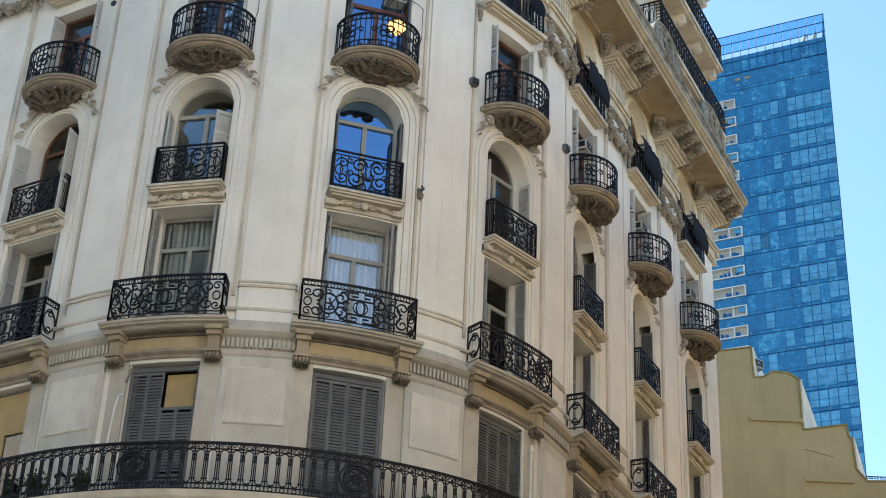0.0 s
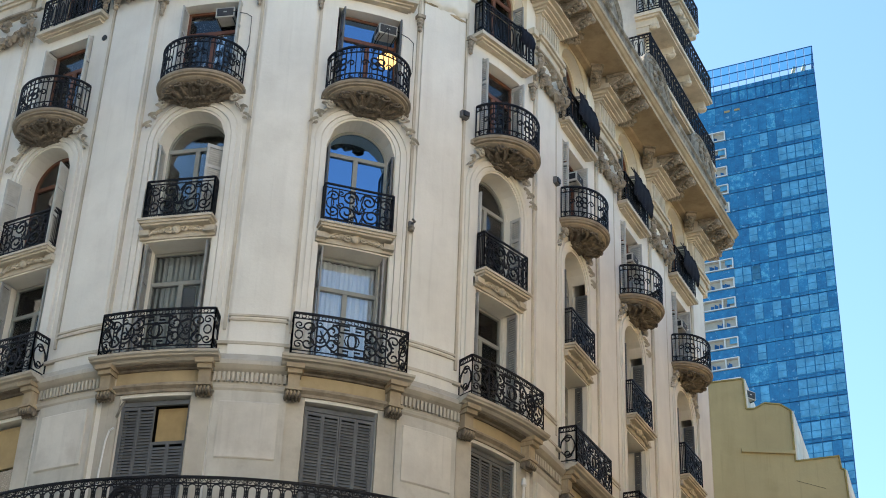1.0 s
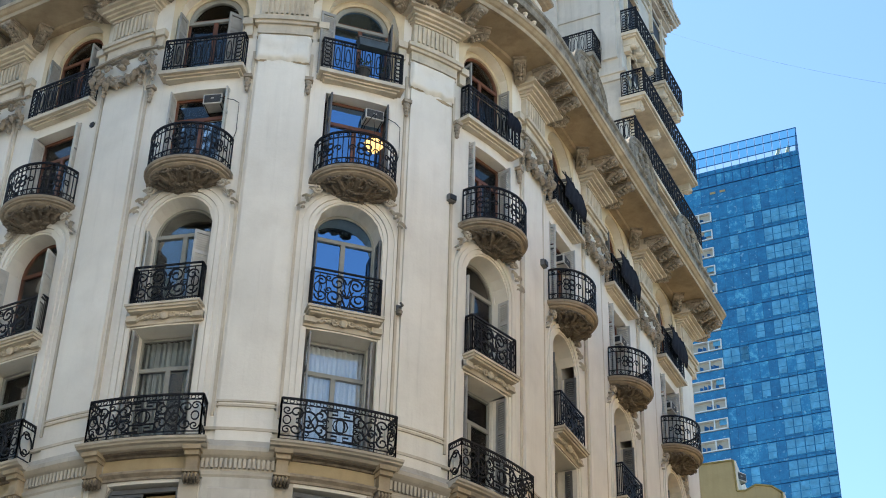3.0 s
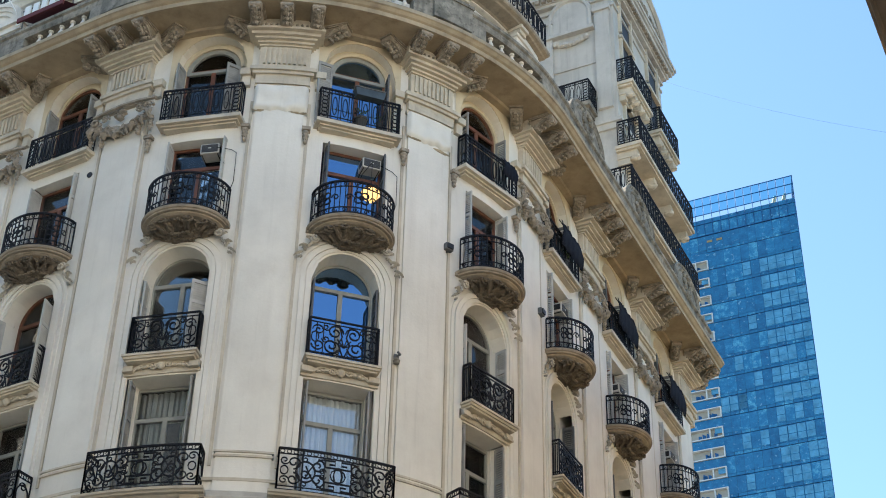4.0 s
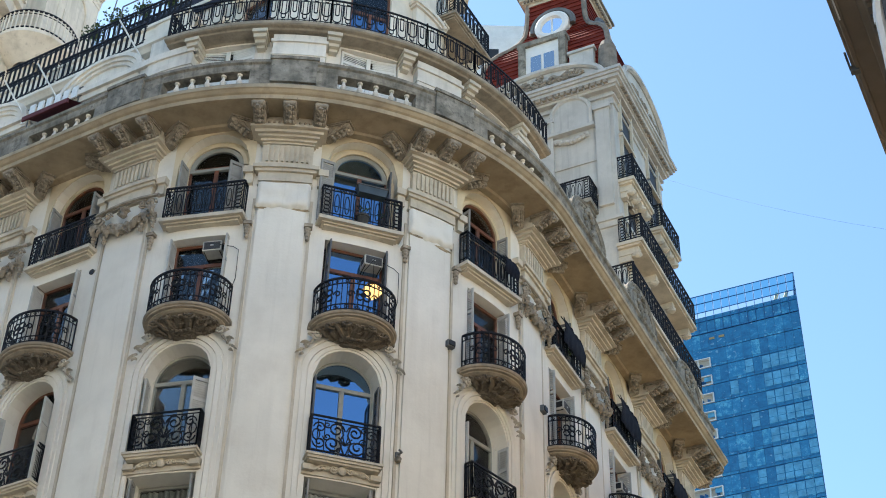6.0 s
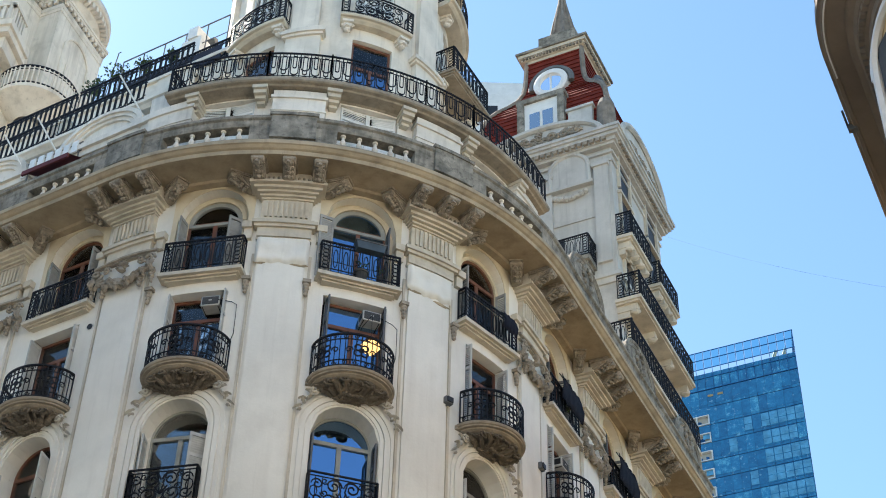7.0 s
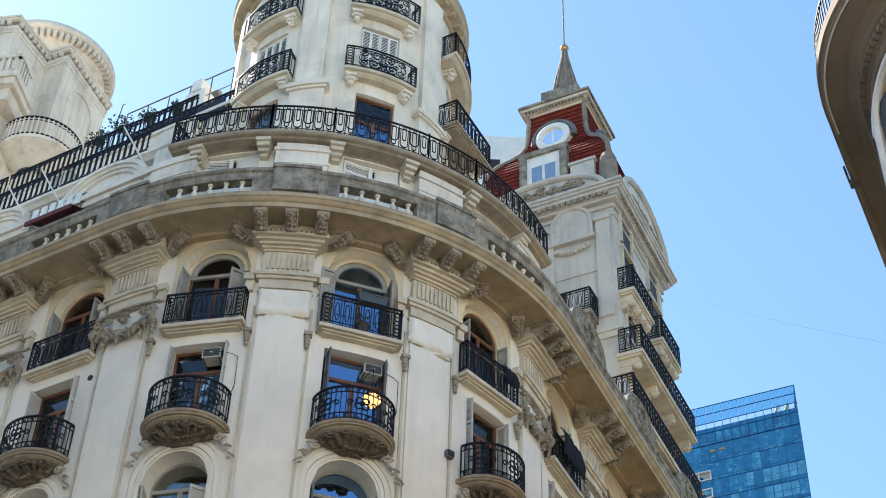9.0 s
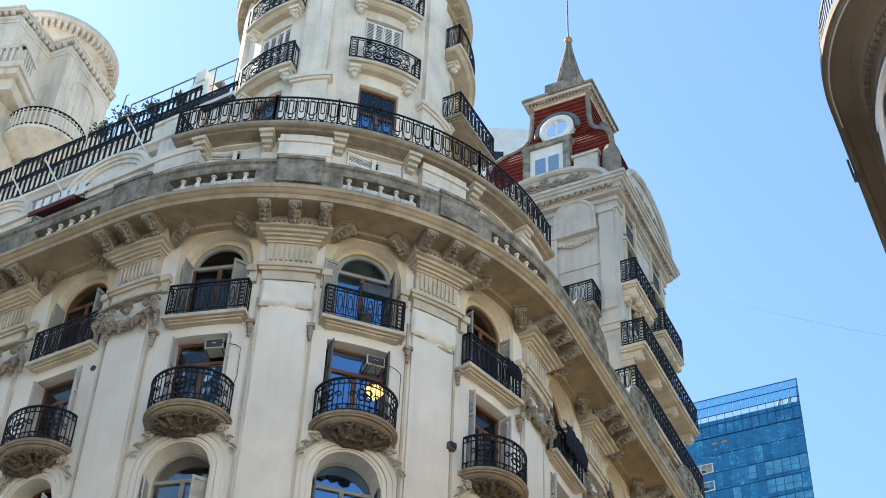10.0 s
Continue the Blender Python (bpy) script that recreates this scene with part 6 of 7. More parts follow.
def bush(s, o, z, r, seed, stem=0.2):
    b = empty("roof_shrub", at(s, z, o))
    bm = bmesh.new()
    r_ = random.Random(seed)
    for i in range(340):
        a = r_.uniform(0, 2 * math.pi)
        up = r_.uniform(-1, 1)
        k = r * r_.random() ** 0.5 * (0.75 + 0.25 * math.sin(3 * a + seed) + 0.15 * up)
        flat = math.sqrt(1 - up * up)
        p = Vector((k * flat * math.cos(a), k * flat * math.sin(a), stem + r * 0.8 + k * up))
        d1 = Vector((r_.uniform(-1, 1), r_.uniform(-1, 1), r_.uniform(-0.3, 1))).normalized() * 0.11
        d2 = d1.cross(Vector((r_.random(), r_.random(), r_.random()))).normalized() * 0.04
        bm.faces.new([bm.verts.new(q) for q in (p, p + d1 * 0.5 + d2, p + d1, p + d1 * 0.5 - d2)])
    part("foliage", bm, LEAF, b)
    for i in range(4):
        a = 1.57 * i + seed
        bm = bmesh.new()
        tube(bm, [(0, 0, 0.2), (0.05 * math.cos(a), 0.05 * math.sin(a), stem * 0.6 + 0.15), (r * 0.5 * math.cos(a), r * 0.5 * math.sin(a), stem + r)], 0.012)
        part("stem", bm, LEAF, b)
    bm = bmesh.new()
    lathe(bm, [(0, 0), (r * 0.5, 0), (r * 0.6, 0.3), (0, 0.28)], 12)
    part("pot", bm, TERRA, b)
    tagged(b, "small green potted shrub on a terrace", "shrub", "terrace shrubs")


post = empty("balcony_lantern", at(0.75, 12.54, 0.62))
bm = bmesh.new()
tube(bm, [(0, 0, 0), (0, 0, 0.35)], 0.025, 6)
part("post", bm, IRON, post)
bm = bmesh.new()
lathe(bm, [(0.06, 0.35), (0.10, 0.58), (0.0, 0.58)], 6)
part("glass", bm, ACWHITE, post, "pale lantern glass")
bm = bmesh.new()
lathe(bm, [(0.15, 0.58), (0.13, 0.62), (0.04, 0.70), (0.0, 0.74)], 6)
part("cap", bm, IRON, post)
tagged(post, "small black lantern with pale glass behind a railing", "lantern")
bush(-0.4, 0.75, 12.54, 0.3, 7)
bush(0.25, 0.75, 12.54, 0.28, 8)
bush(1.35, 0.75, 12.54, 0.22, 9)
bush(8.1, 0.75, 12.54, 0.2, 10)
bush(-2.6, -2.85, 39.45, 0.32, 5, 1.0)
bush(-4.95, -2.85, 39.45, 0.55, 1, 1.05)
bush(-3.85, -2.85, 39.45, 0.4, 2, 1.05)
bush(-5.95, -2.85, 39.45, 0.5, 3, 0.95)

# flag poles, a sign with unreadable letters and a maroon awning
for s, z in ((-0.5, 34.3), (-3.6, 34.0), (-4.9, 33.9)):
    fp = empty("flag_pole", at(s, z, -0.1))
    bm = bmesh.new()
    tube(bm, [(0, 0.2, -0.1), (-0.5, -0.8, 1.3)], 0.028, 6)
    part("pole", bm, WHITE, fp)
    bm = bmesh.new()
    box(bm, -0.08, 0.08, -0.15, 0.25, -0.2, 0.0)
    part("holder", bm, WHITE, fp)
    tagged(fp, "bare white flag pole leaning out from the attic", "flag pole", "flag poles")
sign = empty("roof_sign", at(-3.75, 33.75, 0.1))
for i in range(6):
    bm = bmesh.new()
    x = -0.85 + 0.33 * i
    box(bm, x, x + 0.22, -0.05, 0.0, 0, 0.45)
    part("letter_bar", bm, WHITE, sign)
bm = bmesh.new()
tube(bm, [(-1.0, 0.03, 0.05), (1.15, 0.03, 0.05)], 0.02)
tube(bm, [(-1.0, 0.03, 0.4), (1.15, 0.03, 0.4)], 0.02)
for x in (-0.9, 1.05):
    tube(bm, [(x, 0.03, -1.55), (x, 0.03, 0.4)], 0.02)
part("sign_frame", bm, SLATE, sign)
tagged(sign, "row of white sign letters on a thin frame", "sign")
aw = empty("awning", at(-3.25, 33.0, 0.1) @ Matrix.Diagonal((0.66, 1, 1, 1)))
bm = bmesh.new()
vs = [(-1.3, -0.6, 0.0), (1.3, -0.6, 0.0), (1.3, 0.3, 0.5), (-1.3, 0.3, 0.5)]
v = [bm.verts.new(p) for p in vs]
bm.faces.new(v)
bmesh.ops.solidify(bm, geom=bm.faces[:], thickness=0.03)
part("canvas", bm, MAROON, aw)
bm = bmesh.new()
box(bm, -1.32, 1.32, -0.64, -0.58, -0.14, 0.02)
part("valance", bm, MAROON, aw)
tagged(aw, "maroon canvas awning over the attic", "awning")

# ---- domed pavilion at the far end of the left front ----
dome = empty("domed_roof_pavilion")
corners = [(-27.0, 41.0), (-17.15, 39.45), (-16.3, 41.3), (-15.4, 40.9), (-14.3, 43.8), (-20.0, 50.0), (-28.0, 50.0)]


def prism(bm, pts, z0, z1, grow=0.0, cx=-20.5, cy=45.0):
    q = []
    n = len(pts)
    for i in range(n):
        a, b, c = Vector(pts[i - 1]), Vector(pts[i]), Vector(pts[(i + 1) % n])
        n1 = Vector(((b - a).y, -(b - a).x)).normalized()
        n2 = Vector(((c - b).y, -(c - b).x)).normalized()
        k = (n1 + n2)
        k = k / max(0.4, k.length_squared / 2)
        q.append(b + k * grow)
    lo = [bm.verts.new((p.x, p.y, z0)) for p in q]
    hi = [bm.verts.new((p.x, p.y, z1)) for p in q]
    for i in range(n):
        bm.faces.new((lo[i], lo[(i + 1) % n], hi[(i + 1) % n], hi[i]))
    bm.faces.new(hi)
    bm.faces.new(lo[::-1])


bm = bmesh.new()
prism(bm, corners, 30.6, 48.7)
part("wall", bm, CREAM, dome)
for g, z0, z1 in ((0.03, 48.5, 48.68), (0.05, 48.68, 48.88), (0.14, 49.12, 49.24), (0.18, 49.24, 49.36)):
    bm = bmesh.new()
    prism(bm, corners, z0, z1, g)
    part("cornice_course", bm, CREAM, dome)
# Darker bed puts the shade between the dentils into the colour.
bm = bmesh.new()
prism(bm, corners, 48.68, 49.12, 0.02)
part("cornice_bed", bm, GREYSTONE, dome)
bm = bmesh.new()
for a, b in zip(corners[:5], corners[1:5]):
    a, b = Vector(a), Vector(b)
    d = (b - a).normalized()
    nrm = Vector((d.y, -d.x))
    for i in range(int((b - a).length / 0.28)):
        c = a + d * (0.14 + 0.28 * i)
        m = Matrix.Translation((c.x, c.y, 48.9)) @ Matrix.Rotation(math.atan2(d.y, d.x), 4, "Z")
        box(bm, -0.075, 0.075, -0.13, 0.0, 0.04, 0.21, m)
part("dentil_band", bm, CREAM, dome)
bm = bmesh.new()
DM = Matrix.Translation((-17.75, 45.5, -0.33))
lathe(bm, [(2.35, 49.4), (2.35, 52.6), (2.5, 52.65), (2.5, 53.16), (2.82, 53.18), (2.88, 53.24), (2.88, 53.5), (2.5, 53.6), (0.0, 53.8)], 56, m=DM)
part("drum", bm, CREAM, dome, "round cream drum with a dentil cornice", True)
bm = bmesh.new()
for i in range(64):
    a = 2 * math.pi * i / 64
    box(bm, 2.45, 2.78, -0.075, 0.075, 52.86, 53.16, DM @ Matrix.Rotation(a, 4, "Z"))
part("dentil_band", bm, CREAM, dome)
bm = bmesh.new()
lathe(bm, [(2.36, 50.2), (2.45, 50.25), (2.45, 50.4), (2.36, 50.45)], 56, m=DM)
lathe(bm, [(2.36, 51.8), (2.43, 51.85), (2.43, 51.95), (2.36, 52.0)], 56, m=DM)
part("drum_moulding", bm, CREAM, dome)
# blind arches, jutting bay and bowed balcony on its faces
a, b = Vector(corners[3]), Vector(corners[4])
d = (b - a).normalized()
m = Matrix.Translation((((a + b) / 2).x, ((a + b) / 2).y, 44.6)) @ Matrix.Rotation(math.atan2(d.y, d.x), 4, "Z")
bm = bmesh.new()
tube(bm, [m @ Vector((0.85 * math.cos(t), -0.03, 2.6 + 0.85 * math.sin(t))) for t in (math.pi * i / 16 for i in range(17))], 0.06, 5)
for x in (-0.85, 0.85):
    tube(bm, [m @ Vector((x, -0.03, 0)), m @ Vector((x, -0.03, 2.6))], 0.06, 5)
tube(bm, [m @ Vector((-1.0, -0.03, 0)), m @ Vector((1.0, -0.03, 0))], 0.08, 5)
box(bm, -0.5, 0.5, -0.05, 0.1, 0.4, 1.9, m)
part("blind_arch", bm, CREAM, dome)
a, b = Vector(corners[0]), Vector(corners[1])
d = (b - a).normalized()
m = Matrix.Translation((b.x, b.y, 0)) @ Matrix.Rotation(math.atan2(d.y, d.x), 4, "Z")
bm = bmesh.new()
m = m @ pose(0.05, 0.38, 0.2)
box(bm, -3.4, 0.9, -0.9, 0.9, 45.1, 45.4, m)
box(bm, -3.3, 0.8, -0.8, 0.9, 44.8, 45.1, m)
box(bm, -3.1, 0.6, -0.55, 0.9, 44.2, 44.8, m)
box(bm, -3.2, 0.9, -0.95, -0.8, 46.1, 46.25, m)
for i in range(16):
    box(bm, -3.1 + 0.25 * i, -2.98 + 0.25 * i, -0.93, -0.82, 45.4, 46.1, m)
for i in range(5):
    box(bm, 0.78, 0.9, -0.8 + 0.2 * i, -0.7 + 0.2 * i, 45.4, 46.1, m)
box(bm, 0.75, 0.95, -0.95, 0.2, 46.1, 46.25, m)
lump(bm, (-0.9, -0.5, 44.7), (0.4, 0.4, 0.4), 4, m, 0.3)
part("loggia_balcony", bm, CREAM, dome)
bm = bmesh.new()
BM_ = Matrix.Translation((-15.55, 41.3, 0.7))
lathe(bm, [(0.6, 41.7), (1.3, 42.2), (1.55, 42.35), (1.55, 42.5), (0.2, 42.5)], 32, m=BM_)
rb = part("bowed_balcony", bm, CREAM, dome)
bm = bmesh.new()
for z, r in ((43.45, 0.045), (42.6, 0.03), (43.3, 0.02)):
    tube(bm, [BM_ @ Vector((1.5 * math.cos(t), 1.5 * math.sin(t), z)) for t in (2 * math.pi * i / 40 for i in range(40))], r, 4, True)
part("handrail", bm, IRON, rb)
bm = bmesh.new()
for i in range(52):
    t = 2 * math.pi * i / 52
    tube(bm, [BM_ @ Vector((1.5 * math.cos(t), 1.5 * math.sin(t), 42.5)), BM_ @ Vector((1.5 * math.cos(t), 1.5 * math.sin(t), 43.45))], 0.035)
part("railing", bm, CREAM, rb, "row of pale uprights")
tagged(dome, "cream stucco roof pavilion with a round drum and dentils", "roof pavilion")

# ---- corner pavilion with the red curved roof, at the end of the right front ----
pav = empty("red_roofed_pavilion")
S0, S1, O0, O1 = 20.9, 26.35, 0.2, -5.3
SC, OC = (S0 + S1) / 2, (O0 + O1) / 2
PM = at(SC, 0.0, OC)
PM = PM.copy()
HX, HY = (S1 - S0) / 2, (O0 - O1) / 2


def pbox(bm, x0, x1, y0, y1, z0, z1):
    box(bm, x0, x1, y0, y1, z0, z1, PM)


bm = bmesh.new()
pbox(bm, -HX, HX, -HY, HY, 30.6, 43.9)
part("wall", bm, PAVWALL, pav, "grey-white stained stucco")
for g, z0, z1 in ((0.06, 42.9, 43.0), (0.1, 43.3, 43.4), (0.22, 43.6, 43.72), (0.42, 43.9, 44.05), (0.5, 44.05, 44.18), (0.56, 44.18, 44.32), (0.08, 37.0, 37.25), (0.16, 37.25, 37.4), (0.3, 43.72, 43.9)):
    bm = bmesh.new()
    pbox(bm, -HX - g, HX + g, -HY - g, HY + g, z0, z1)
    part("cornice_course", bm, PAVWALL, pav)
for i in range(22):
    x, y = -HX + 2 * HX * (i + 0.5) / 22, -HY + 2 * HY * (i + 0.5) / 22
    for x0, x1, y0, y1 in ((x - 0.08, x + 0.08, -HY - 0.42, -HY - 0.12), (-HX - 0.42, -HX - 0.1, y - 0.08, y + 0.08)):
        bm = bmesh.new()
        pbox(bm, x0, x1, y0, y1, 43.74, 43.9)
        part("modillion", bm, ORNAMENT, pav)
# curved gables over both faces, with carving
for face in (0, 1):
    fm = PM @ (pose(-HX, 0, 0, 0, 0, -90) if face == 0 else pose(0, -HY, 0))
    bm = bmesh.new()
    W = HY if face == 0 else HX
    pts = [(-W * 0.92 * math.cos(t), 44.3 + (1.0 if face == 0 else 1.7) * math.sin(t)) for t in (math.pi * i / 20 for i in range(21))]
    fr = [bm.verts.new(fm @ Vector((x, -0.35, z))) for x, z in pts]
    bk = [bm.verts.new(fm @ Vector((x, 0.25, z))) for x, z in pts]
    bm.faces.new(fr)
    bm.faces.new(bk[::-1])
    for i in range(len(pts) - 1):
        bm.faces.new((fr[i], bk[i], bk[i + 1], fr[i + 1]))
    tube(bm, [fm @ Vector((x, -0.4, z)) for x, z in pts], 0.13, 6)
    part("curved_gable", bm, PAVWALL, pav)
    bm = bmesh.new()
    r_ = random.Random(face)
    for i in range(34):
        x = r_.uniform(-W * 0.66, W * 0.66)
        lump(bm, (x, -0.4, 44.45 + r_.random() * (0.6 - 0.4 * abs(x) / W)), (0.12, 0.1, 0.09), i, fm, 0.8)
    for k in range(-3, 4):
        volute(bm, (k * W * 0.19, -0.42, 44.62 + 0.10 * (3 - abs(k)) / 3), 0.20, fm, depth=0.15, flip=1 if k > 0 else -1, thick=0.05)
    part("gable_carving", bm, ORNAMENT, pav)
# the left face: blind arch, sill with swag, panel, small balcony and door
fm = PM @ pose(-HX, 0, 0, 0, 0, -90)


bm = bmesh.new()
XM = -(OC - (-1.48))
part_pts = [(XM + 0.78 * math.cos(t), 42.95 + 0.72 * math.sin(t)) for t in (math.pi * i / 18 for i in range(19))]
tube(bm, [fm @ Vector((x, -0.12, z)) for x, z in part_pts], 0.1, 6)
for x in (XM - 0.78, XM + 0.78):
    tube(bm, [fm @ Vector((x, -0.12, 42.1)), fm @ Vector((x, -0.12, 42.95))], 0.1, 5)
box(bm, XM - 0.95, XM + 0.95, -0.22, 0.1, 41.96, 42.1, fm)
tube(bm, [fm @ Vector((XM - 0.7 + 1.4 * f, -0.08, 41.75 - 0.22 * math.sin(f * math.pi))) for f in [i / 10 for i in range(11)]], 0.06, 5)
for k in range(9):
    lump(bm, (XM - 0.6 + 0.15 * k, -0.08, 41.72 - 0.2 * math.sin((k + 0.5) / 9 * math.pi)), (0.12, 0.12, 0.11), k, fm, 0.4)
for z0, z1 in ((40.3, 40.36), (38.6, 38.66)):
    box(bm, XM - 1.0, XM + 1.0, -0.05, 0.05, z0, z1, fm)
for x in (XM - 1.0, XM + 0.94):
    box(bm, x, x + 0.06, -0.05, 0.05, 38.66, 40.3, fm)
edge = [(XM - 0.78, 42.1), (XM + 0.78, 42.1)] + part_pts
fr, bk = [[bm.verts.new(fm @ Vector((x, y, z))) for x, z in edge] for y in (-0.13, 0.05)]
bm.faces.new(fr)
for k in range(len(edge)):
    bm.faces.new((fr[k], bk[k], bk[(k + 1) % len(edge)], fr[(k + 1) % len(edge)]))
part("blind_arch", bm, PAVWALL, pav)
bm = bmesh.new()
for x in (2.05, -0.2, -2.5):
    box(bm, x, x + 0.55, -0.12, 0.1, 38.0, 42.9, fm)
    box(bm, x - 0.06, x + 0.61, -0.2, 0.1, 42.7, 42.9, fm)
part("corner_strip", bm, PAVWALL, pav)
bm = bmesh.new()
box(bm, XM - 0.4, XM + 0.9, -0.8, 0.1, 37.75, 37.95, fm)
box(bm, XM - 0.3, XM + 0.8, -0.7, 0.1, 37.6, 37.75, fm)
box(bm, XM + 0.5, XM + 0.75, -0.5, 0.1, 37.1, 37.6, fm)
sb = part("side_balcony", bm, GREYSTONE, pav)
railing([(bar_panel(1.25, 1.0), lambda u, v: fm @ Vector((XM - 0.38 + u, -0.77, 37.95 + v))), (bar_panel(0.75, 1.0), lambda u, v: fm @ Vector((XM + 0.87, -u, 37.95 + v)))], "railing", sb)
bm = bmesh.new()
box(bm, XM - 0.75, XM - 0.3, -0.06, 0.1, 37.95, 39.6, fm)
part("dark_door", bm, BLACKGRILLE, pav)
# the street face: openings, long balconies on brackets
fm2 = PM @ pose(0, -HY, 0)
for z0, x0, x1, dep in ((32.85, -4.2, 2.9, 0.85), (35.85, -3.0, 2.9, 0.85), (39.0, -2.7, -0.5, 0.6), (39.0, 0.4, 2.6, 0.6)):
    bm = bmesh.new()
    box(bm, x0, x1, -dep, 0.1, z0, z0 + 0.14, fm2)
    box(bm, x0 + 0.06, x1 - 0.06, -dep + 0.08, 0.1, z0 - 0.08, z0, fm2)
    for k in range(4):
        x = x0 + 0.3 + (x1 - x0 - 0.6) * k / 3
        box(bm, x - 0.13, x + 0.13, -dep * 0.75, 0.1, z0 - 0.35, z0 - 0.08, fm2)
        lump(bm, (x, -dep * 0.6, z0 - 0.36), (0.13, 0.2, 0.14), k, fm2, 0.3)
        box(bm, x - 0.10, x + 0.10, -dep * 0.4, 0.1, z0 - 0.6, z0 - 0.35, fm2)
    pb = part("street_balcony", bm, STONE, pav)
    railing([(bar_panel(x1 - x0, 1.05), lambda u, v, x0=x0, z0=z0, dep=dep: fm2 @ Vector((x0 + u, -dep + 0.04, z0 + 0.14 + v))), (bar_panel(dep, 1.05), lambda u, v, x0=x0, z0=z0: fm2 @ Vector((x0 + 0.03, -u, z0 + 0.14 + v)))], "railing", pb)
for z0, hh in ((33.0, 2.3), (36.0, 2.4), (39.15, 2.5), (42.0, 1.9)):
    for x in (-1.55, 1.45):
        bm = bmesh.new()
        box(bm, x - 0.55, x + 0.55, -0.02, 0.1, z0, z0 + hh, fm2)
        f = part("window", bm, BLACKGRILLE, pav)
        bm = bmesh.new()
        for a in (-0.66, 0.55):
            box(bm, x + a, x + a + 0.11, -0.12, 0.1, z0, z0 + hh, fm2)
        box(bm, x - 0.72, x + 0.72, -0.16, 0.1, z0 + hh, z0 + hh + 0.14, fm2)
        part("window_frame", bm, STONE, f)

# curved red roof: courses of tiles bellying out, a straight drum above, slab, cap and spire
prof = [(0.98, 44.35), (0.98, 45.4), (0.97, 46.4), (0.945, 47.0), (0.89, 47.5), (0.79, 48.0), (0.66, 48.5), (0.55, 49.0), (0.485, 49.5), (0.46, 50.0)]
bm = bmesh.new()


def rung(f, z):
    return [bm.verts.new(PM @ Vector((x * HX * f, y * HY * f, z))) for x, y in ((-1, -1), (1, -1), (1, 1), (-1, 1))]


rows = [rung(f - 0.03, z) for f, z in prof] + [rung(0.42, 51.6)]
for a, b in zip(rows, rows[1:]):
    for j in range(4):
        bm.faces.new((a[j], a[(j + 1) % 4], b[(j + 1) % 4], b[j]))
roof = part("roof", bm, REDTILE, pav, "bell-curved roof of red tiles")


def roof_f(z):
    for (f0, z0), (f1, z1) in zip(prof, prof[1:]):
        if z0 <= z <= z1:
            return f0 + (f1 - f0) * (z - z0) / (z1 - z0)
    return prof[-1][0]


for course in range(29):
    z = 44.4 + 0.245 * course
    f, f2 = roof_f(z), roof_f(min(51.5, z + 0.245))
    for side in range(4):
        bm = bmesh.new()
        cs = ((-1, -1), (1, -1), (1, 1), (-1, 1))
        (xa_, ya_), (xb_, yb_) = cs[side], cs[(side + 1) % 4]
        q = []
        for ff, zz, out in ((f, z, 0.05), (f2, z + 0.24, 0.012)):
            for xx, yy in ((xa_, ya_), (xb_, yb_)):
                q.append(PM @ Vector((xx * (HX * ff + out), yy * (HY * ff + out), zz)))
        for ff, zz in ((f - 0.02, z), (f2 - 0.02, z + 0.24)):
            for xx, yy in ((xa_, ya_), (xb_, yb_)):
                q.append(PM @ Vector((xx * HX * ff, yy * HY * ff, zz)))
        v = [bm.verts.new(p) for p in q]
        for fc in ((0, 1, 3, 2), (4, 6, 7, 5), (0, 4, 5, 1), (2, 3, 7, 6)):
            bm.faces.new([v[k] for k in fc])
        part("tile_course", bm, REDTILE, roof)
bm = bmesh.new()
for x, y in ((-1, -1), (1, -1), (-1, 1), (1, 1)):
    tube(bm, [PM @ Vector((x * HX * (f + 0.015), y * HY * (f + 0.015), z)) for f, z in prof] + [PM @ Vector((x * HX * 0.45, y * HY * 0.45, 51.5))], 0.11, 6)
    lathe(bm, [(0.0, 44.3), (0.36, 44.3), (0.4, 44.6), (0.36, 46.0), (0.26, 46.3), (0.0, 46.4)], 12, m=PM @ pose(x * HX * 0.95, y * HY * 0.95, 0))
part("roof_hips", bm, SPIRE, roof)
for g, z0, z1 in ((0.48, 51.35, 51.5), (0.52, 51.5, 51.62), (0.56, 51.62, 51.78), (0.59, 51.78, 51.9)):
    bm = bmesh.new()
    pbox(bm, -HX * g, HX * g, -HY * g, HY * g, z0, z1)
    part("top_cornice", bm, STONE if z0 < 51.7 else GREYSTONE, pav)
bm = bmesh.new()
for i in range(18):
    t = -1 + 2 * (i + 0.5) / 18
    pbox(bm, -HX * 0.55, -HX * 0.5, t * HY * 0.5 - 0.04, t * HY * 0.5 + 0.04, 51.51, 51.61)
    pbox(bm, t * HX * 0.5 - 0.04, t * HX * 0.5 + 0.04, -HY * 0.55, -HY * 0.5, 51.51, 51.61)
part("dentil_band", bm, GREYSTONE, pav)
bm = bmesh.new()
pbox(bm, -1.0, 1.0, -1.0, 1.0, 51.9, 52.3)
pbox(bm, -0.85, 0.85, -0.85, 0.85, 52.3, 53.3)
part("cap_block", bm, GREYSTONE, pav)
bm = bmesh.new()
rows = []
for r, z in ((0.50, 53.3), (0.52, 53.5), (0.42, 53.9), (0.34, 54.7), (0.24, 55.4), (0.13, 56.1), (0.07, 56.7)):
    rows.append([bm.verts.new(PM @ Vector((r * (1 + 0.22 * (j % 2)) * math.cos(math.pi * j / 8), r * (1 + 0.22 * (j % 2)) * math.sin(math.pi * j / 8), z))) for j in range(16)])
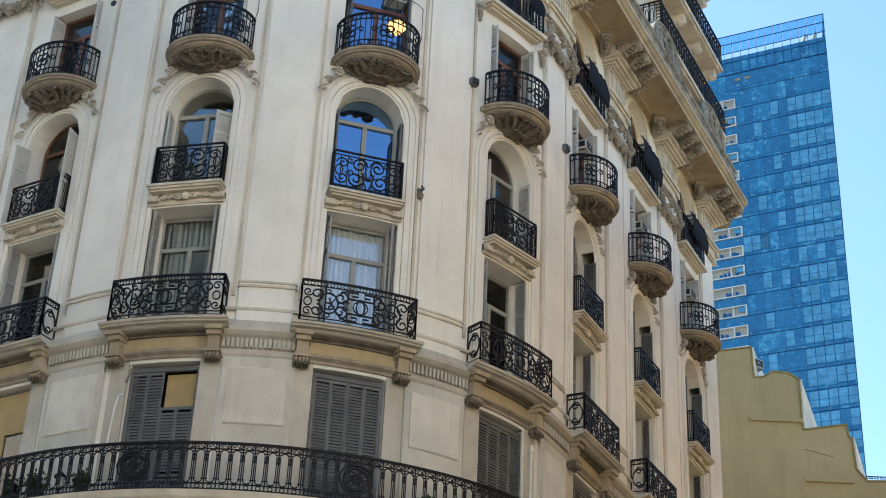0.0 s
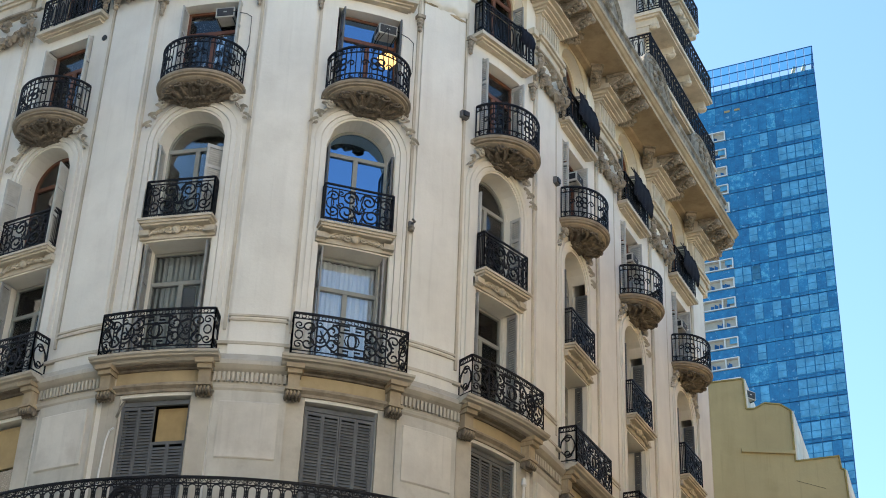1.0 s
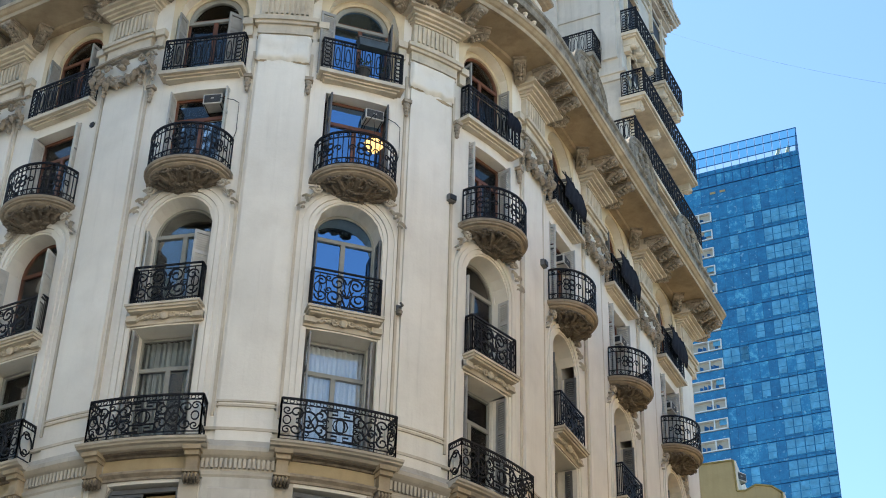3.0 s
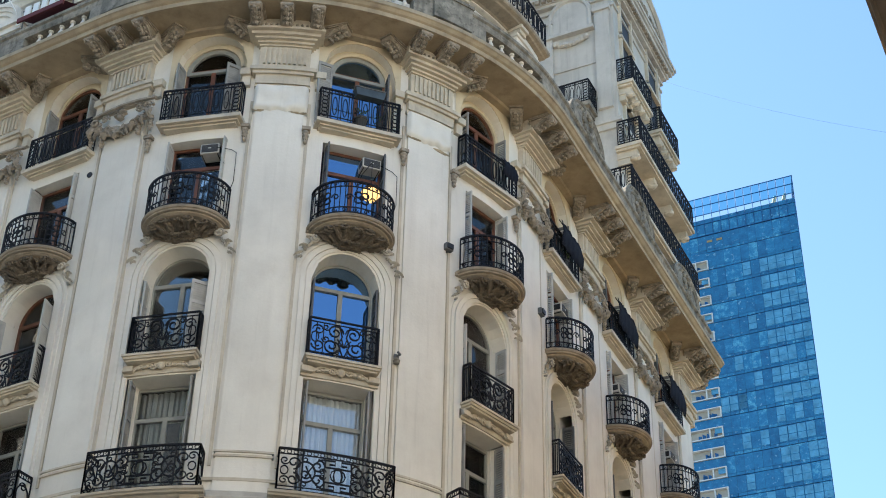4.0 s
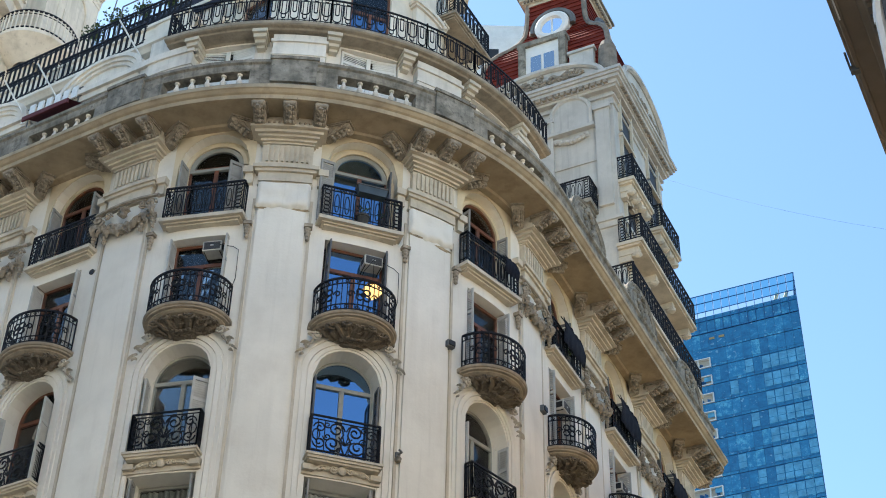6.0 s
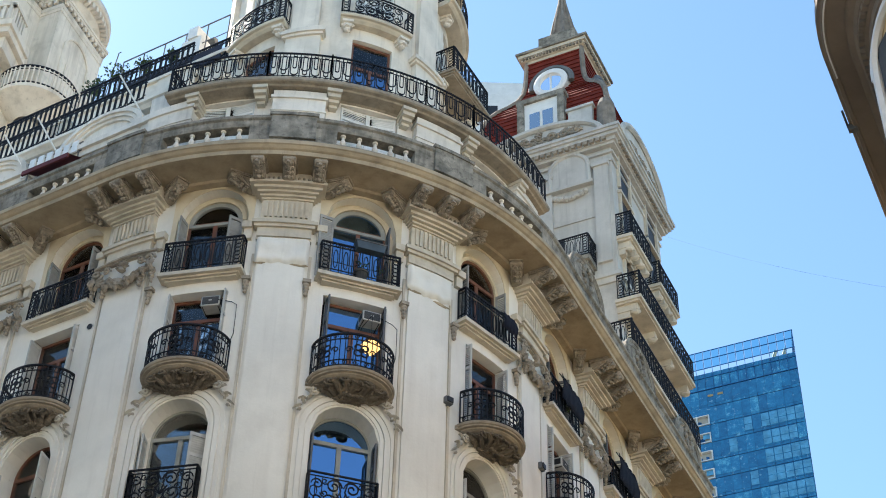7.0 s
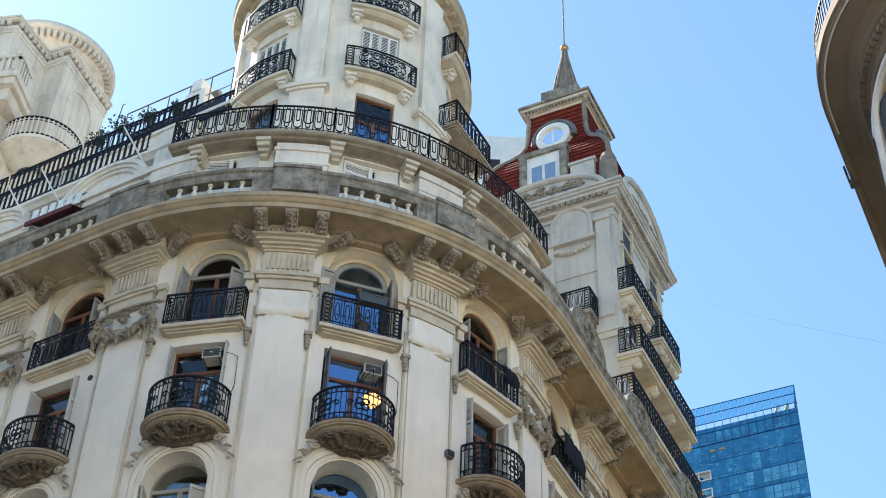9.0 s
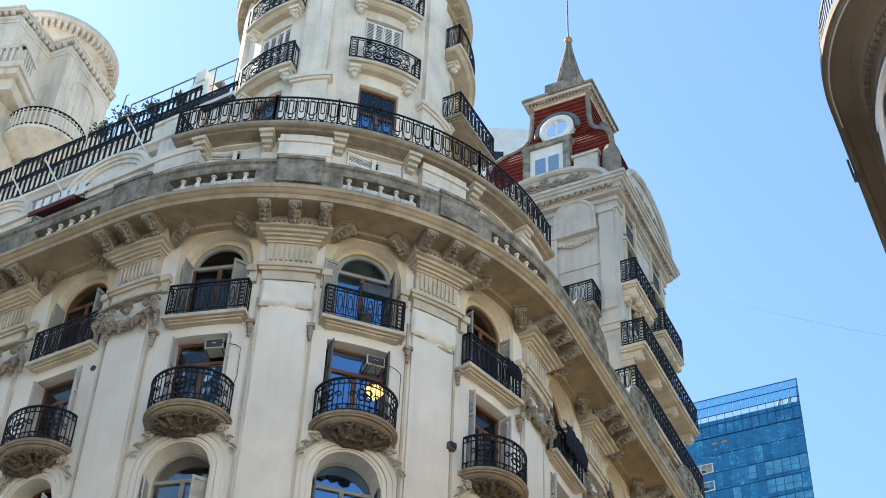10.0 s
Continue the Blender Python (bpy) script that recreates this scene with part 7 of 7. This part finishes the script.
for a, b in zip(rows, rows[1:]):
    for j in range(16):
        bm.faces.new((a[j], a[(j + 1) % 16], b[(j + 1) % 16], b[j]))
bm.faces.new(rows[-1])
part("spire", bm, SPIRE, pav, "small ribbed brown-grey spire")
for j in range(8):
    a = math.pi * (2 * j + 1) / 8
    bm = bmesh.new()
    tube(bm, [PM @ Vector((r * math.cos(a), r * math.sin(a), z)) for r, z in ((0.72, 53.32), (0.66, 53.6), (0.54, 54.0), (0.42, 54.7), (0.28, 55.4), (0.15, 56.1), (0.08, 56.7))], 0.055, 6)
    part("spire_rib", bm, SPIRE, pav)
bm = bmesh.new()
lathe(bm, [(0, 56.65), (0.15, 56.72), (0.2, 56.85), (0.15, 56.98), (0, 57.05)], 14, m=PM)
part("finial_ball", bm, GOLD, pav, smooth=True)
bm = bmesh.new()
tube(bm, [PM @ Vector((0, 0, 57.0)), PM @ Vector((0, 0, 62.5))], 0.035, 6)
part("lightning_rod", bm, SLATE, pav)
# low white hutch beside the dormer
bm = bmesh.new()
fm = PM @ pose(-HX * 0.99, 0, 0, 0, 0, -90)
box(bm, 1.15, 2.15, -0.2, 1.2, 44.9, 46.0, fm)
box(bm, 1.08, 2.22, -0.28, 1.2, 46.0, 46.12, fm)
part("roof_hutch", bm, PAVWALL, pav)
# dormers and round windows on the roof
for face in (0, 1):
    fm = PM @ (pose(-HX * 0.99, 0, 0, 0, 0, -90) if face == 0 else pose(0, -HY * 0.99, 0))
    bm = bmesh.new()
    for x0, x1, z0, z1 in ((-1.0, -0.72, 44.9, 47.2), (0.72, 1.0, 44.9, 47.2), (-1.05, 1.05, 47.2, 47.45)):
        box(bm, x0, x1, -0.25 if face == 0 else 0.35, 1.4, z0, z1, fm)
    dm = part("dormer", bm, GREYSTONE, pav)
    bm = bmesh.new()
    wy = 0.0 if face == 0 else 0.6
    box(bm, -0.72, 0.72, wy - 0.14, wy - 0.06, 44.9, 47.2, fm)
    w_ = part("window", bm, WHITE, dm)
    for x in (-0.5, 0.06):
        bm = bmesh.new()
        box(bm, x, x + 0.44, wy - 0.165, wy - 0.141, 45.4, 46.6, fm)
        part("pane", bm, SKYPALE, w_)
    fo = PM @ (pose(-HX * 0.55, 0, 49.35, 0, 0, -90) if face == 0 else pose(0, -HY * 0.55, 49.35)) @ pose(0, -0.08, 0, 90, 0, 0)
    bm = bmesh.new()
    lathe(bm, [(0.46, 0.1), (0.50, 0.22), (0.66, 0.24), (0.76, 0.18), (0.78, -0.5)], 28, m=fo)
    rw = part("round_window", bm, WHITE, pav, "round white dormer window")
    bm = bmesh.new()
    lathe(bm, [(0.0, 0.12), (0.47, 0.12), (0.47, 0.09), (0.0, 0.09)], 24, m=fo)
    part("pane", bm, GREYPANE, rw)
    bm = bmesh.new()
    box(bm, -0.03, 0.03, -0.46, 0.46, 0.12, 0.16, fo)
    part("glazing_bar", bm, WHITE, rw)
    bm = bmesh.new()
    tube(bm, [fo @ Vector((0.9 * math.cos(t), 0.9 * math.sin(t), 0.05)) for t in (math.pi * (-0.05 + 1.1 * i / 16) for i in range(17))], 0.13, 6)
    part("hood", bm, SLATE, rw)
tagged(pav, "stained stucco corner pavilion with bell-curved red tiled roof", "roof pavilion")

# white block of a house behind
far = empty("white_house_behind")
bm = bmesh.new()
box(bm, -1.2, 7.5, 62.0, 72.0, 0, 67.6)
box(bm, 0.6, 7.0, 61.0, 62.0, 0, 65.6)
part("wall", bm, WHITE, far)
bm = bmesh.new()
box(bm, 2.0, 2.6, 60.95, 61.0, 63.2, 64.6)
part("window", bm, BLACKGRILLE, far)
tagged(far, "plain white upper storeys of a house behind", "house")

# ---- mustard party wall beyond the right front ----
yel = empty("mustard_house")
YD = 63.0
outline = [(9.0, 25.3), (11.72, 25.5), (11.78, 24.42), (12.1, 24.42), (12.5, 24.6), (13.1, 24.52), (13.48, 24.28), (13.50, 22.50), (15.12, 22.60), (15.17, 22.16), (15.29, 22.11), (15.33, 21.05), (15.7, 20.6), (17.4, 20.5)]
pts = []
for az_, el_ in outline:
    pts.append((YD * math.tan(radians(az_)), 1.6 + YD / math.cos(radians(az_)) * math.tan(radians(el_))))
bm = bmesh.new()
poly = [(pts[0][0], 0.0)] + pts + [(pts[-1][0], 0.0)]
fr = [bm.verts.new((x, YD, z)) for x, z in poly]
bk = [bm.verts.new((x + 3.2, YD + 9, z)) for x, z in poly]
bm.faces.new(fr[::-1])
bm.faces.new(bk)
steep = []
for i in range(len(poly)):
    j = (i + 1) % len(poly)
    if poly[j][1] < poly[i][1] - 1.0 and poly[j][1] > 1:
        steep.append((i, j))
    bm.faces.new((fr[i], fr[j], bk[j], bk[i]))
bmesh.ops.recalc_face_normals(bm, faces=bm.faces)
part("wall", bm, YELLOW, yel)
for i, j in steep:
    bm = bmesh.new()
    cs = [(poly[i][0], YD, poly[i][1]), (poly[j][0], YD, poly[j][1]), (poly[j][0] + 3.2, YD + 9, poly[j][1]), (poly[i][0] + 3.2, YD + 9, poly[i][1])]
    a, b = [[bm.verts.new((x + d, y - d * 0.2, z)) for x, y, z in cs] for d in (0.02, 0.1)]
    bm.faces.new(a)
    bm.faces.new(b[::-1])
    for k in range(4):
        bm.faces.new((a[k], b[k], b[(k + 1) % 4], a[(k + 1) % 4]))
    part("side_wall", bm, CREAM, yel, "pale unpainted flank")
for (a0, e0), (a1, e1) in (((11.5, 22.95), (13.5, 23.0)), ((13.42, 20.74), (15.2, 20.85))):
    bm = bmesh.new()
    x0, x1 = YD * math.tan(radians(a0)), YD * math.tan(radians(a1))
    z = 1.6 + YD / math.cos(radians(a0)) * math.tan(radians(e0))
    box(bm, x0, x1, YD - 0.14, YD + 0.05, z - 0.08, z + 0.08)
    part("ledge", bm, YELLOW, yel)
bm = bmesh.new()
for (xa_, za_), (xb_, zb_) in zip(pts, pts[1:]):
    tube(bm, [(xa_, YD - 0.03, za_), (xb_, YD - 0.03, zb_)], 0.045, 4)
part("coping", bm, YELLOWDARK, yel)
bm = bmesh.new()
tube(bm, [(pts[6][0], YD - 0.05, pts[6][1] - 3.3), (pts[7][0] + 1.2, YD - 0.05, pts[6][1] - 3.6)], 0.008, 4)
part("cable", bm, IRON, yel)
tagged(yel, "stepped mustard-yellow party wall of a neighbouring house", "house")
ac = ac_unit(Matrix.Translation((YD * math.tan(radians(11.85)), YD + 0.6, 1.6 + YD / math.cos(radians(12)) * math.tan(radians(24.75)))) @ Matrix.Rotation(radians(35), 4, "Z") @ Matrix.Scale(1.15, 4), "white outdoor air conditioner on a party wall")
rf = empty("roof_terrace")
bm = bmesh.new()
x0 = 80 * math.tan(radians(15.5))
box(bm, x0, x0 + 14, 80, 92, 0, 31.6)
part("wall", bm, STONE, rf)
railing([(bar_panel(10.0, 1.5), lambda u, v: (x0 + u, 79.95, 31.6 + v)), (bar_panel(8.0, 1.5), lambda u, v: (x0, 80 + u, 31.6 + v))], "railing", rf)
tagged(rf, "low roof terrace with an iron railing", "house")

# ---- blue glass tower far behind ----
glass_tower = empty("glass_tower")
A = Vector((55.4, 197.4))
U = Vector((-18.2, 9.0)).normalized()
N = Vector((U.y, -U.x))
N = -N if N.y > 0 else N
TOP = 156.5
W_T, FLOOR, COLW = 44.0, 3.3, 1.35


def G(u, o, z):
    q = A + U * u + N * o
    return Vector((q.x, q.y, z))


bm = bmesh.new()
CORE = ((0.0, -0.3), (W_T, -0.3), (W_T, -30), (7.0, -30))
vs0 = [bm.verts.new(G(u, o, 0)) for u, o in CORE]
vs1 = [bm.verts.new(G(u, o, TOP - 6)) for u, o in CORE]
for i in range(4):
    bm.faces.new((vs0[i], vs0[(i + 1) % 4], vs1[(i + 1) % 4], vs1[i]))
bm.faces.new(vs1)
part("core", bm, TOWERBAND, glass_tower)
bm = bmesh.new()
BAL0, BAL1 = 14.8, 20.1
floors = int(TOP / FLOOR)
r_ = random.Random(3)
for f in range(8, floors - 1):
    z0 = TOP - 1.0 - (floors - f) * FLOOR
    for k in range(int(W_T / COLW)):
        u0 = k * COLW
        if BAL0 - 0.5 < u0 + COLW / 2 < BAL1 + 0.3 and f < floors - 3:
            continue
        t = r_.uniform(-0.02, 0.02)
        q = [G(u0 + 0.012, t, z0 + 0.55), G(u0 + COLW - 0.012, -t, z0 + 0.55), G(u0 + COLW - 0.012, -t + r_.uniform(-0.015, 0.015), z0 + FLOOR - 0.05), G(u0 + 0.012, t, z0 + FLOOR - 0.05)]
        bm.faces.new([bm.verts.new(p) for p in q])
        q = [G(u0 + 0.03, 0.02, z0 + 0.05), G(u0 + COLW - 0.03, 0.02, z0 + 0.05), G(u0 + COLW - 0.03, 0.02, z0 + 0.5), G(u0 + 0.03, 0.02, z0 + 0.5)]
        bm.faces.new([bm.verts.new(p) for p in q])
bmesh.ops.recalc_face_normals(bm, faces=bm.faces)
lite = bmesh.new()
for f in range(8, floors - 4):
    z0 = TOP - 1.0 - (floors - f) * FLOOR
    groups = [(0, 5)] + ([(8, 11)] if f == floors - 12 else []) + ([(8, 9)] if f % 2 else [(11, 12)]) + ([(6, 7)] if f % 3 == 0 else [])
    for k0, k1 in groups:
        for k in range(k0, k1):
            if r_.random() < 0.12 and f != floors - 12:
                continue
            for za, zb in ((0.75, 1.75), (1.85, 3.1)):
                u0 = k * COLW
                lite.faces.new([lite.verts.new(G(u, 0.035, z0 + z)) for u, z in ((u0 + 0.08, za), (u0 + COLW - 0.08, za), (u0 + COLW - 0.08, zb), (u0 + 0.08, zb))])
bmesh.ops.recalc_face_normals(lite, faces=lite.faces)
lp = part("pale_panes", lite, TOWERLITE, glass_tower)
lp["kind"] = "stuff"
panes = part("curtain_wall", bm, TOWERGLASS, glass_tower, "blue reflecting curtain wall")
panes["kind"] = "stuff"
for f in range(8, floors - 3):
    z0 = TOP - 1.0 - (floors - f) * FLOOR
    bm = bmesh.new()
    for u0, u1, za, zb in ((BAL0, BAL1, 0.0, 0.16), (BAL0, BAL1, 1.62, 1.76), (BAL0, BAL0 + 0.16, 0.16, 1.62), (BAL1 - 0.16, BAL1, 0.16, 1.62), (BAL0 + 1.95, BAL0 + 2.1, 0.16, 1.62)):
        vs = [G(u, o, z0 + z) for z in (za, zb) for u, o in ((u0, -0.25), (u1, -0.25), (u1, 0.3), (u0, 0.3))]
        v = [bm.verts.new(p) for p in vs]
        for fc in ((3, 2, 1, 0), (4, 5, 6, 7), (0, 1, 5, 4), (1, 2, 6, 5), (2, 3, 7, 6), (3, 0, 4, 7)):
            bm.faces.new([v[k] for k in fc])
    bmesh.ops.recalc_face_normals(bm, faces=bm.faces)
    lg = part("loggia", bm, WHITE, glass_tower, "white-framed loggia")
    bm = bmesh.new()
    bm.faces.new([bm.verts.new(G(u, 0.1, z0 + z)) for u, z in ((BAL0, 1.8), (BAL1, 1.8), (BAL1, 3.26), (BAL0, 3.26))])
    part("loggia_glass", bm, TOWERGLASS, lg)
    bm = bmesh.new()
    bm.faces.new([bm.verts.new(G(u, -0.2, z0 + z)) for u, z in ((BAL0, 0.1), (BAL1, 0.1), (BAL1, 1.7), (BAL0, 1.7))])
    part("loggia_back", bm, TERRABEIGE, lg)
    bm = bmesh.new()
    for k in range(4):
        u_ = BAL0 + 0.5 + r_.random() * 3.2
        bm.faces.new([bm.verts.new(G(u_ + a_, -0.1, z0 + z)) for a_, z in ((0, 0.2), (0.5, 0.2), (0.5, 0.8 + 0.4 * r_.random()), (0, 0.8))])
    part("loggia_door", bm, TOWERBAND, lg)
# open glazed crown
bm = bmesh.new()
for k in range(int(W_T / 1.35) + 1):
    u = k * 1.35
    tube(bm, [G(u, 0.05, TOP - 7.5), G(u, 0.05, TOP)], 0.055, 4)
for z in (TOP, TOP - 1.6, TOP - 3.4, TOP - 5.2, TOP - 7.5):
    tube(bm, [G(0, 0.05, z), G(W_T, 0.05, z)], 0.075, 4)
    tube(bm, [G(0, 0.05, z), G(5.0, -20, z)], 0.11, 4)
part("crown_frame", bm, TOWERBAND, glass_tower)
bm = bmesh.new()
for k in range(int(W_T / 1.35)):
    for z0, z1 in ((TOP - 1.55, TOP - 0.05), (TOP - 3.35, TOP - 1.65)):
        bm.faces.new([bm.verts.new(G(u, 0.0, z)) for u, z in ((k * 1.35 + 0.1, z0), (k * 1.35 + 1.25, z0), (k * 1.35 + 1.25, z1), (k * 1.35 + 0.1, z1))])
cg = part("crown_glass", bm, CROWNGLASS, glass_tower)
cg["kind"] = "stuff"
bm = bmesh.new()
for k in range(int(W_T / 1.35)):
    bm.faces.new([bm.verts.new(G(u, 0.0, z)) for u, z in ((k * 1.35 + 0.04, TOP - 7.45), (k * 1.35 + 1.31, TOP - 7.45), (k * 1.35 + 1.31, TOP - 5.25), (k * 1.35 + 0.04, TOP - 5.25))])
cb = part("crown_base_glass", bm, TOWERGLASS, glass_tower)
cb["kind"] = "stuff"
bm = bmesh.new()
for u in (2.0, 3.6):
    tube(bm, [G(u + 2.2, -3.0, TOP - 8), G(u, -3.0, TOP - 1)], 0.3, 6)
part("crown_strut", bm, STRUT, glass_tower, "slanting pale steel struts")
bm = bmesh.new()
for u0, f in ((13.8, 2), (12.2, 2)):
    z0 = TOP - 1.0 - (f + 1) * FLOOR
    bm.faces.new([bm.verts.new(G(u, 0.06, z0 + z)) for u, z in ((u0, 1.9), (u0 + 0.9, 1.9), (u0 + 0.9, 2.3), (u0, 2.3))])
part("lit_blind", bm, STRAW, glass_tower)
tagged(glass_tower, "tall blue glass high-rise with white-framed loggias", "skyscraper")

# ---- the house on the near side of the side street: its deep round cornice ----
TG = Vector((math.cos(ANG_R + math.pi / 2), math.sin(ANG_R + math.pi / 2)))
NC, NRAD = Vector((8.21, 23.45)) + Vector((TG.y, -TG.x)) * 4.7, 4.7
NA = math.atan2(TG.x, -TG.y)


def PN(s, o, z):
    """Along the near house's eaves: s below 0 on the straight, then round its corner; o out from the eaves."""
    base = math.atan2(TG.x, -TG.y)
    if s < 0:
        q = NC + Vector((math.cos(base), math.sin(base))) * (NRAD + o) - TG * s
    else:
        a = base + s / NRAD
        q = NC + Vector((math.cos(a), math.sin(a))) * (NRAD + o)
    return Vector((q.x, q.y, z))


def nsweep(bm, profile, s0, s1):
    cuts = [s0] + ([0.0] if s0 < 0 < s1 else [])
    k = max(s0, 0.0)
    while k < s1 - 1e-6:
        k = min(s1, k + 0.3)
        cuts.append(k)
    rows = [[bm.verts.new(PN(s, o, z)) for o, z in profile] for s in cuts]
    n = len(profile)
    for a, b in zip(rows, rows[1:]):
        for j in range(n):
            bm.faces.new((a[j], a[(j + 1) % n], b[(j + 1) % n], b[j]))
    bm.faces.new(rows[0][::-1])
    bm.faces.new(rows[-1])


near = empty("near_corner_house")
NZ = 27.6
S_A, S_B = -45.0, 13.5
bm = bmesh.new()
nsweep(bm, [(-2.6, 0.0), (-1.12, 0.0), (-1.12, NZ), (-2.6, NZ)], S_A, S_B)
part("wall", bm, NEARWALL, near)
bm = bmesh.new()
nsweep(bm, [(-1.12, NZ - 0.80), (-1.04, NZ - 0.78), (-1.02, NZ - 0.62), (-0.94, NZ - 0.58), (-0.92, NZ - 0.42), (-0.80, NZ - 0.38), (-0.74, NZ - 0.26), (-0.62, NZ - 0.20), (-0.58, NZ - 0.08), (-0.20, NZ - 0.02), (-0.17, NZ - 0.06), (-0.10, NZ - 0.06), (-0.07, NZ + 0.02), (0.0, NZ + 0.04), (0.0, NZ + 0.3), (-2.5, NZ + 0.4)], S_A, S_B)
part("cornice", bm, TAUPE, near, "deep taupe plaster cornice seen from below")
bm = bmesh.new()
nsweep(bm, [(-0.15, NZ - 0.075), (-0.115, NZ - 0.075), (-0.115, NZ - 0.04), (-0.15, NZ - 0.04)], -0.6, S_B)
part("drip_moulding", bm, WHITE, near)
bm = bmesh.new()
s = -10.0
while s < S_B:
    a, b = PN(s, -0.93, NZ - 0.57), PN(s, -0.8, NZ - 0.57)
    d = (b - a).normalized()
    m = Matrix.Translation(a) @ Matrix.Rotation(math.atan2(d.y, d.x), 4, "Z")
    box(bm, 0.0, 0.12, -0.06, 0.06, 0.0, 0.14, m)
    s += 0.24
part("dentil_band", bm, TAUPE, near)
for s in (-4.4, -0.8, 2.8, 6.4):
    bm = bmesh.new()
    c = PN(s, -1.12, 0)
    out = (PN(s, -0.12, 0) - c).normalized()
    m = Matrix.Translation((c.x, c.y, 0)) @ Matrix.Rotation(math.atan2(out.y, out.x) + math.pi / 2, 4, "Z")
    tube(bm, [m @ Vector((1.0 * math.cos(t), -0.06, 25.45 + 1.0 * math.sin(t))) for t in (math.pi * i / 16 for i in range(17))], 0.10, 6)
    tube(bm, [m @ Vector((1.2 * math.cos(t), -0.03, 25.45 + 1.2 * math.sin(t))) for t in (math.pi * i / 16 for i in range(17))], 0.06, 6)
    for x in (-1.0, 1.0):
        tube(bm, [m @ Vector((x, -0.06, 21)), m @ Vector((x, -0.06, 25.45))], 0.10, 6)
    nb = part("window_surround", bm, WHITE, near)
    bm = bmesh.new()
    box(bm, -0.85, 0.85, -0.03, 0.2, 21.0, 26.0, m)
    part("dark_pane", bm, BLACKGRILLE, nb)
bm = bmesh.new()
for z, r in ((NZ + 1.2, 0.04), (NZ + 0.45, 0.03)):
    tube(bm, [PN(s, -0.1, z) for s in (0.6 + 0.4 * i for i in range(32))], r, 4)
for i in range(86):
    s = 0.6 + 0.15 * i
    tube(bm, [PN(s, -0.1, NZ + 0.3), PN(s, -0.1, NZ + 1.2)], 0.018, 4)
part("railing", bm, IRON, near)
bm = bmesh.new()
c = PN(-2.3, 0.0, NZ)
out = (PN(-2.3, 1.0, NZ) - c).normalized()
m = Matrix.Translation(c) @ Matrix.Rotation(math.atan2(out.y, out.x) + math.pi / 2, 4, "Z")
box(bm, -0.07, 0.07, -0.05, 0.16, -0.12, 0.06, m)
tube(bm, [m @ Vector((0.0, -0.04, 0.0)), m @ Vector((0.5, -0.05, 0.1))], 0.03, 6)
part("eaves_lamp", bm, SLATE, near)
tagged(near, "near corner house with a deep rounded taupe cornice", "house")

# a wire across the side street
wire = empty("overhead_wire")
bm = bmesh.new()
p0, p1 = Vector((9.16, 50.2, 45.9)), Vector((15.2, 38.2, 33.2))
tube(bm, [p0.lerp(p1, f) - Vector((0, 0, 0.3 * 4 * f * (1 - f))) for f in [i / 12 for i in range(13)]], 0.003, 4)
part("cable", bm, CANVAS, wire)
tagged(wire, "thin overhead wire across the side street", "wire")
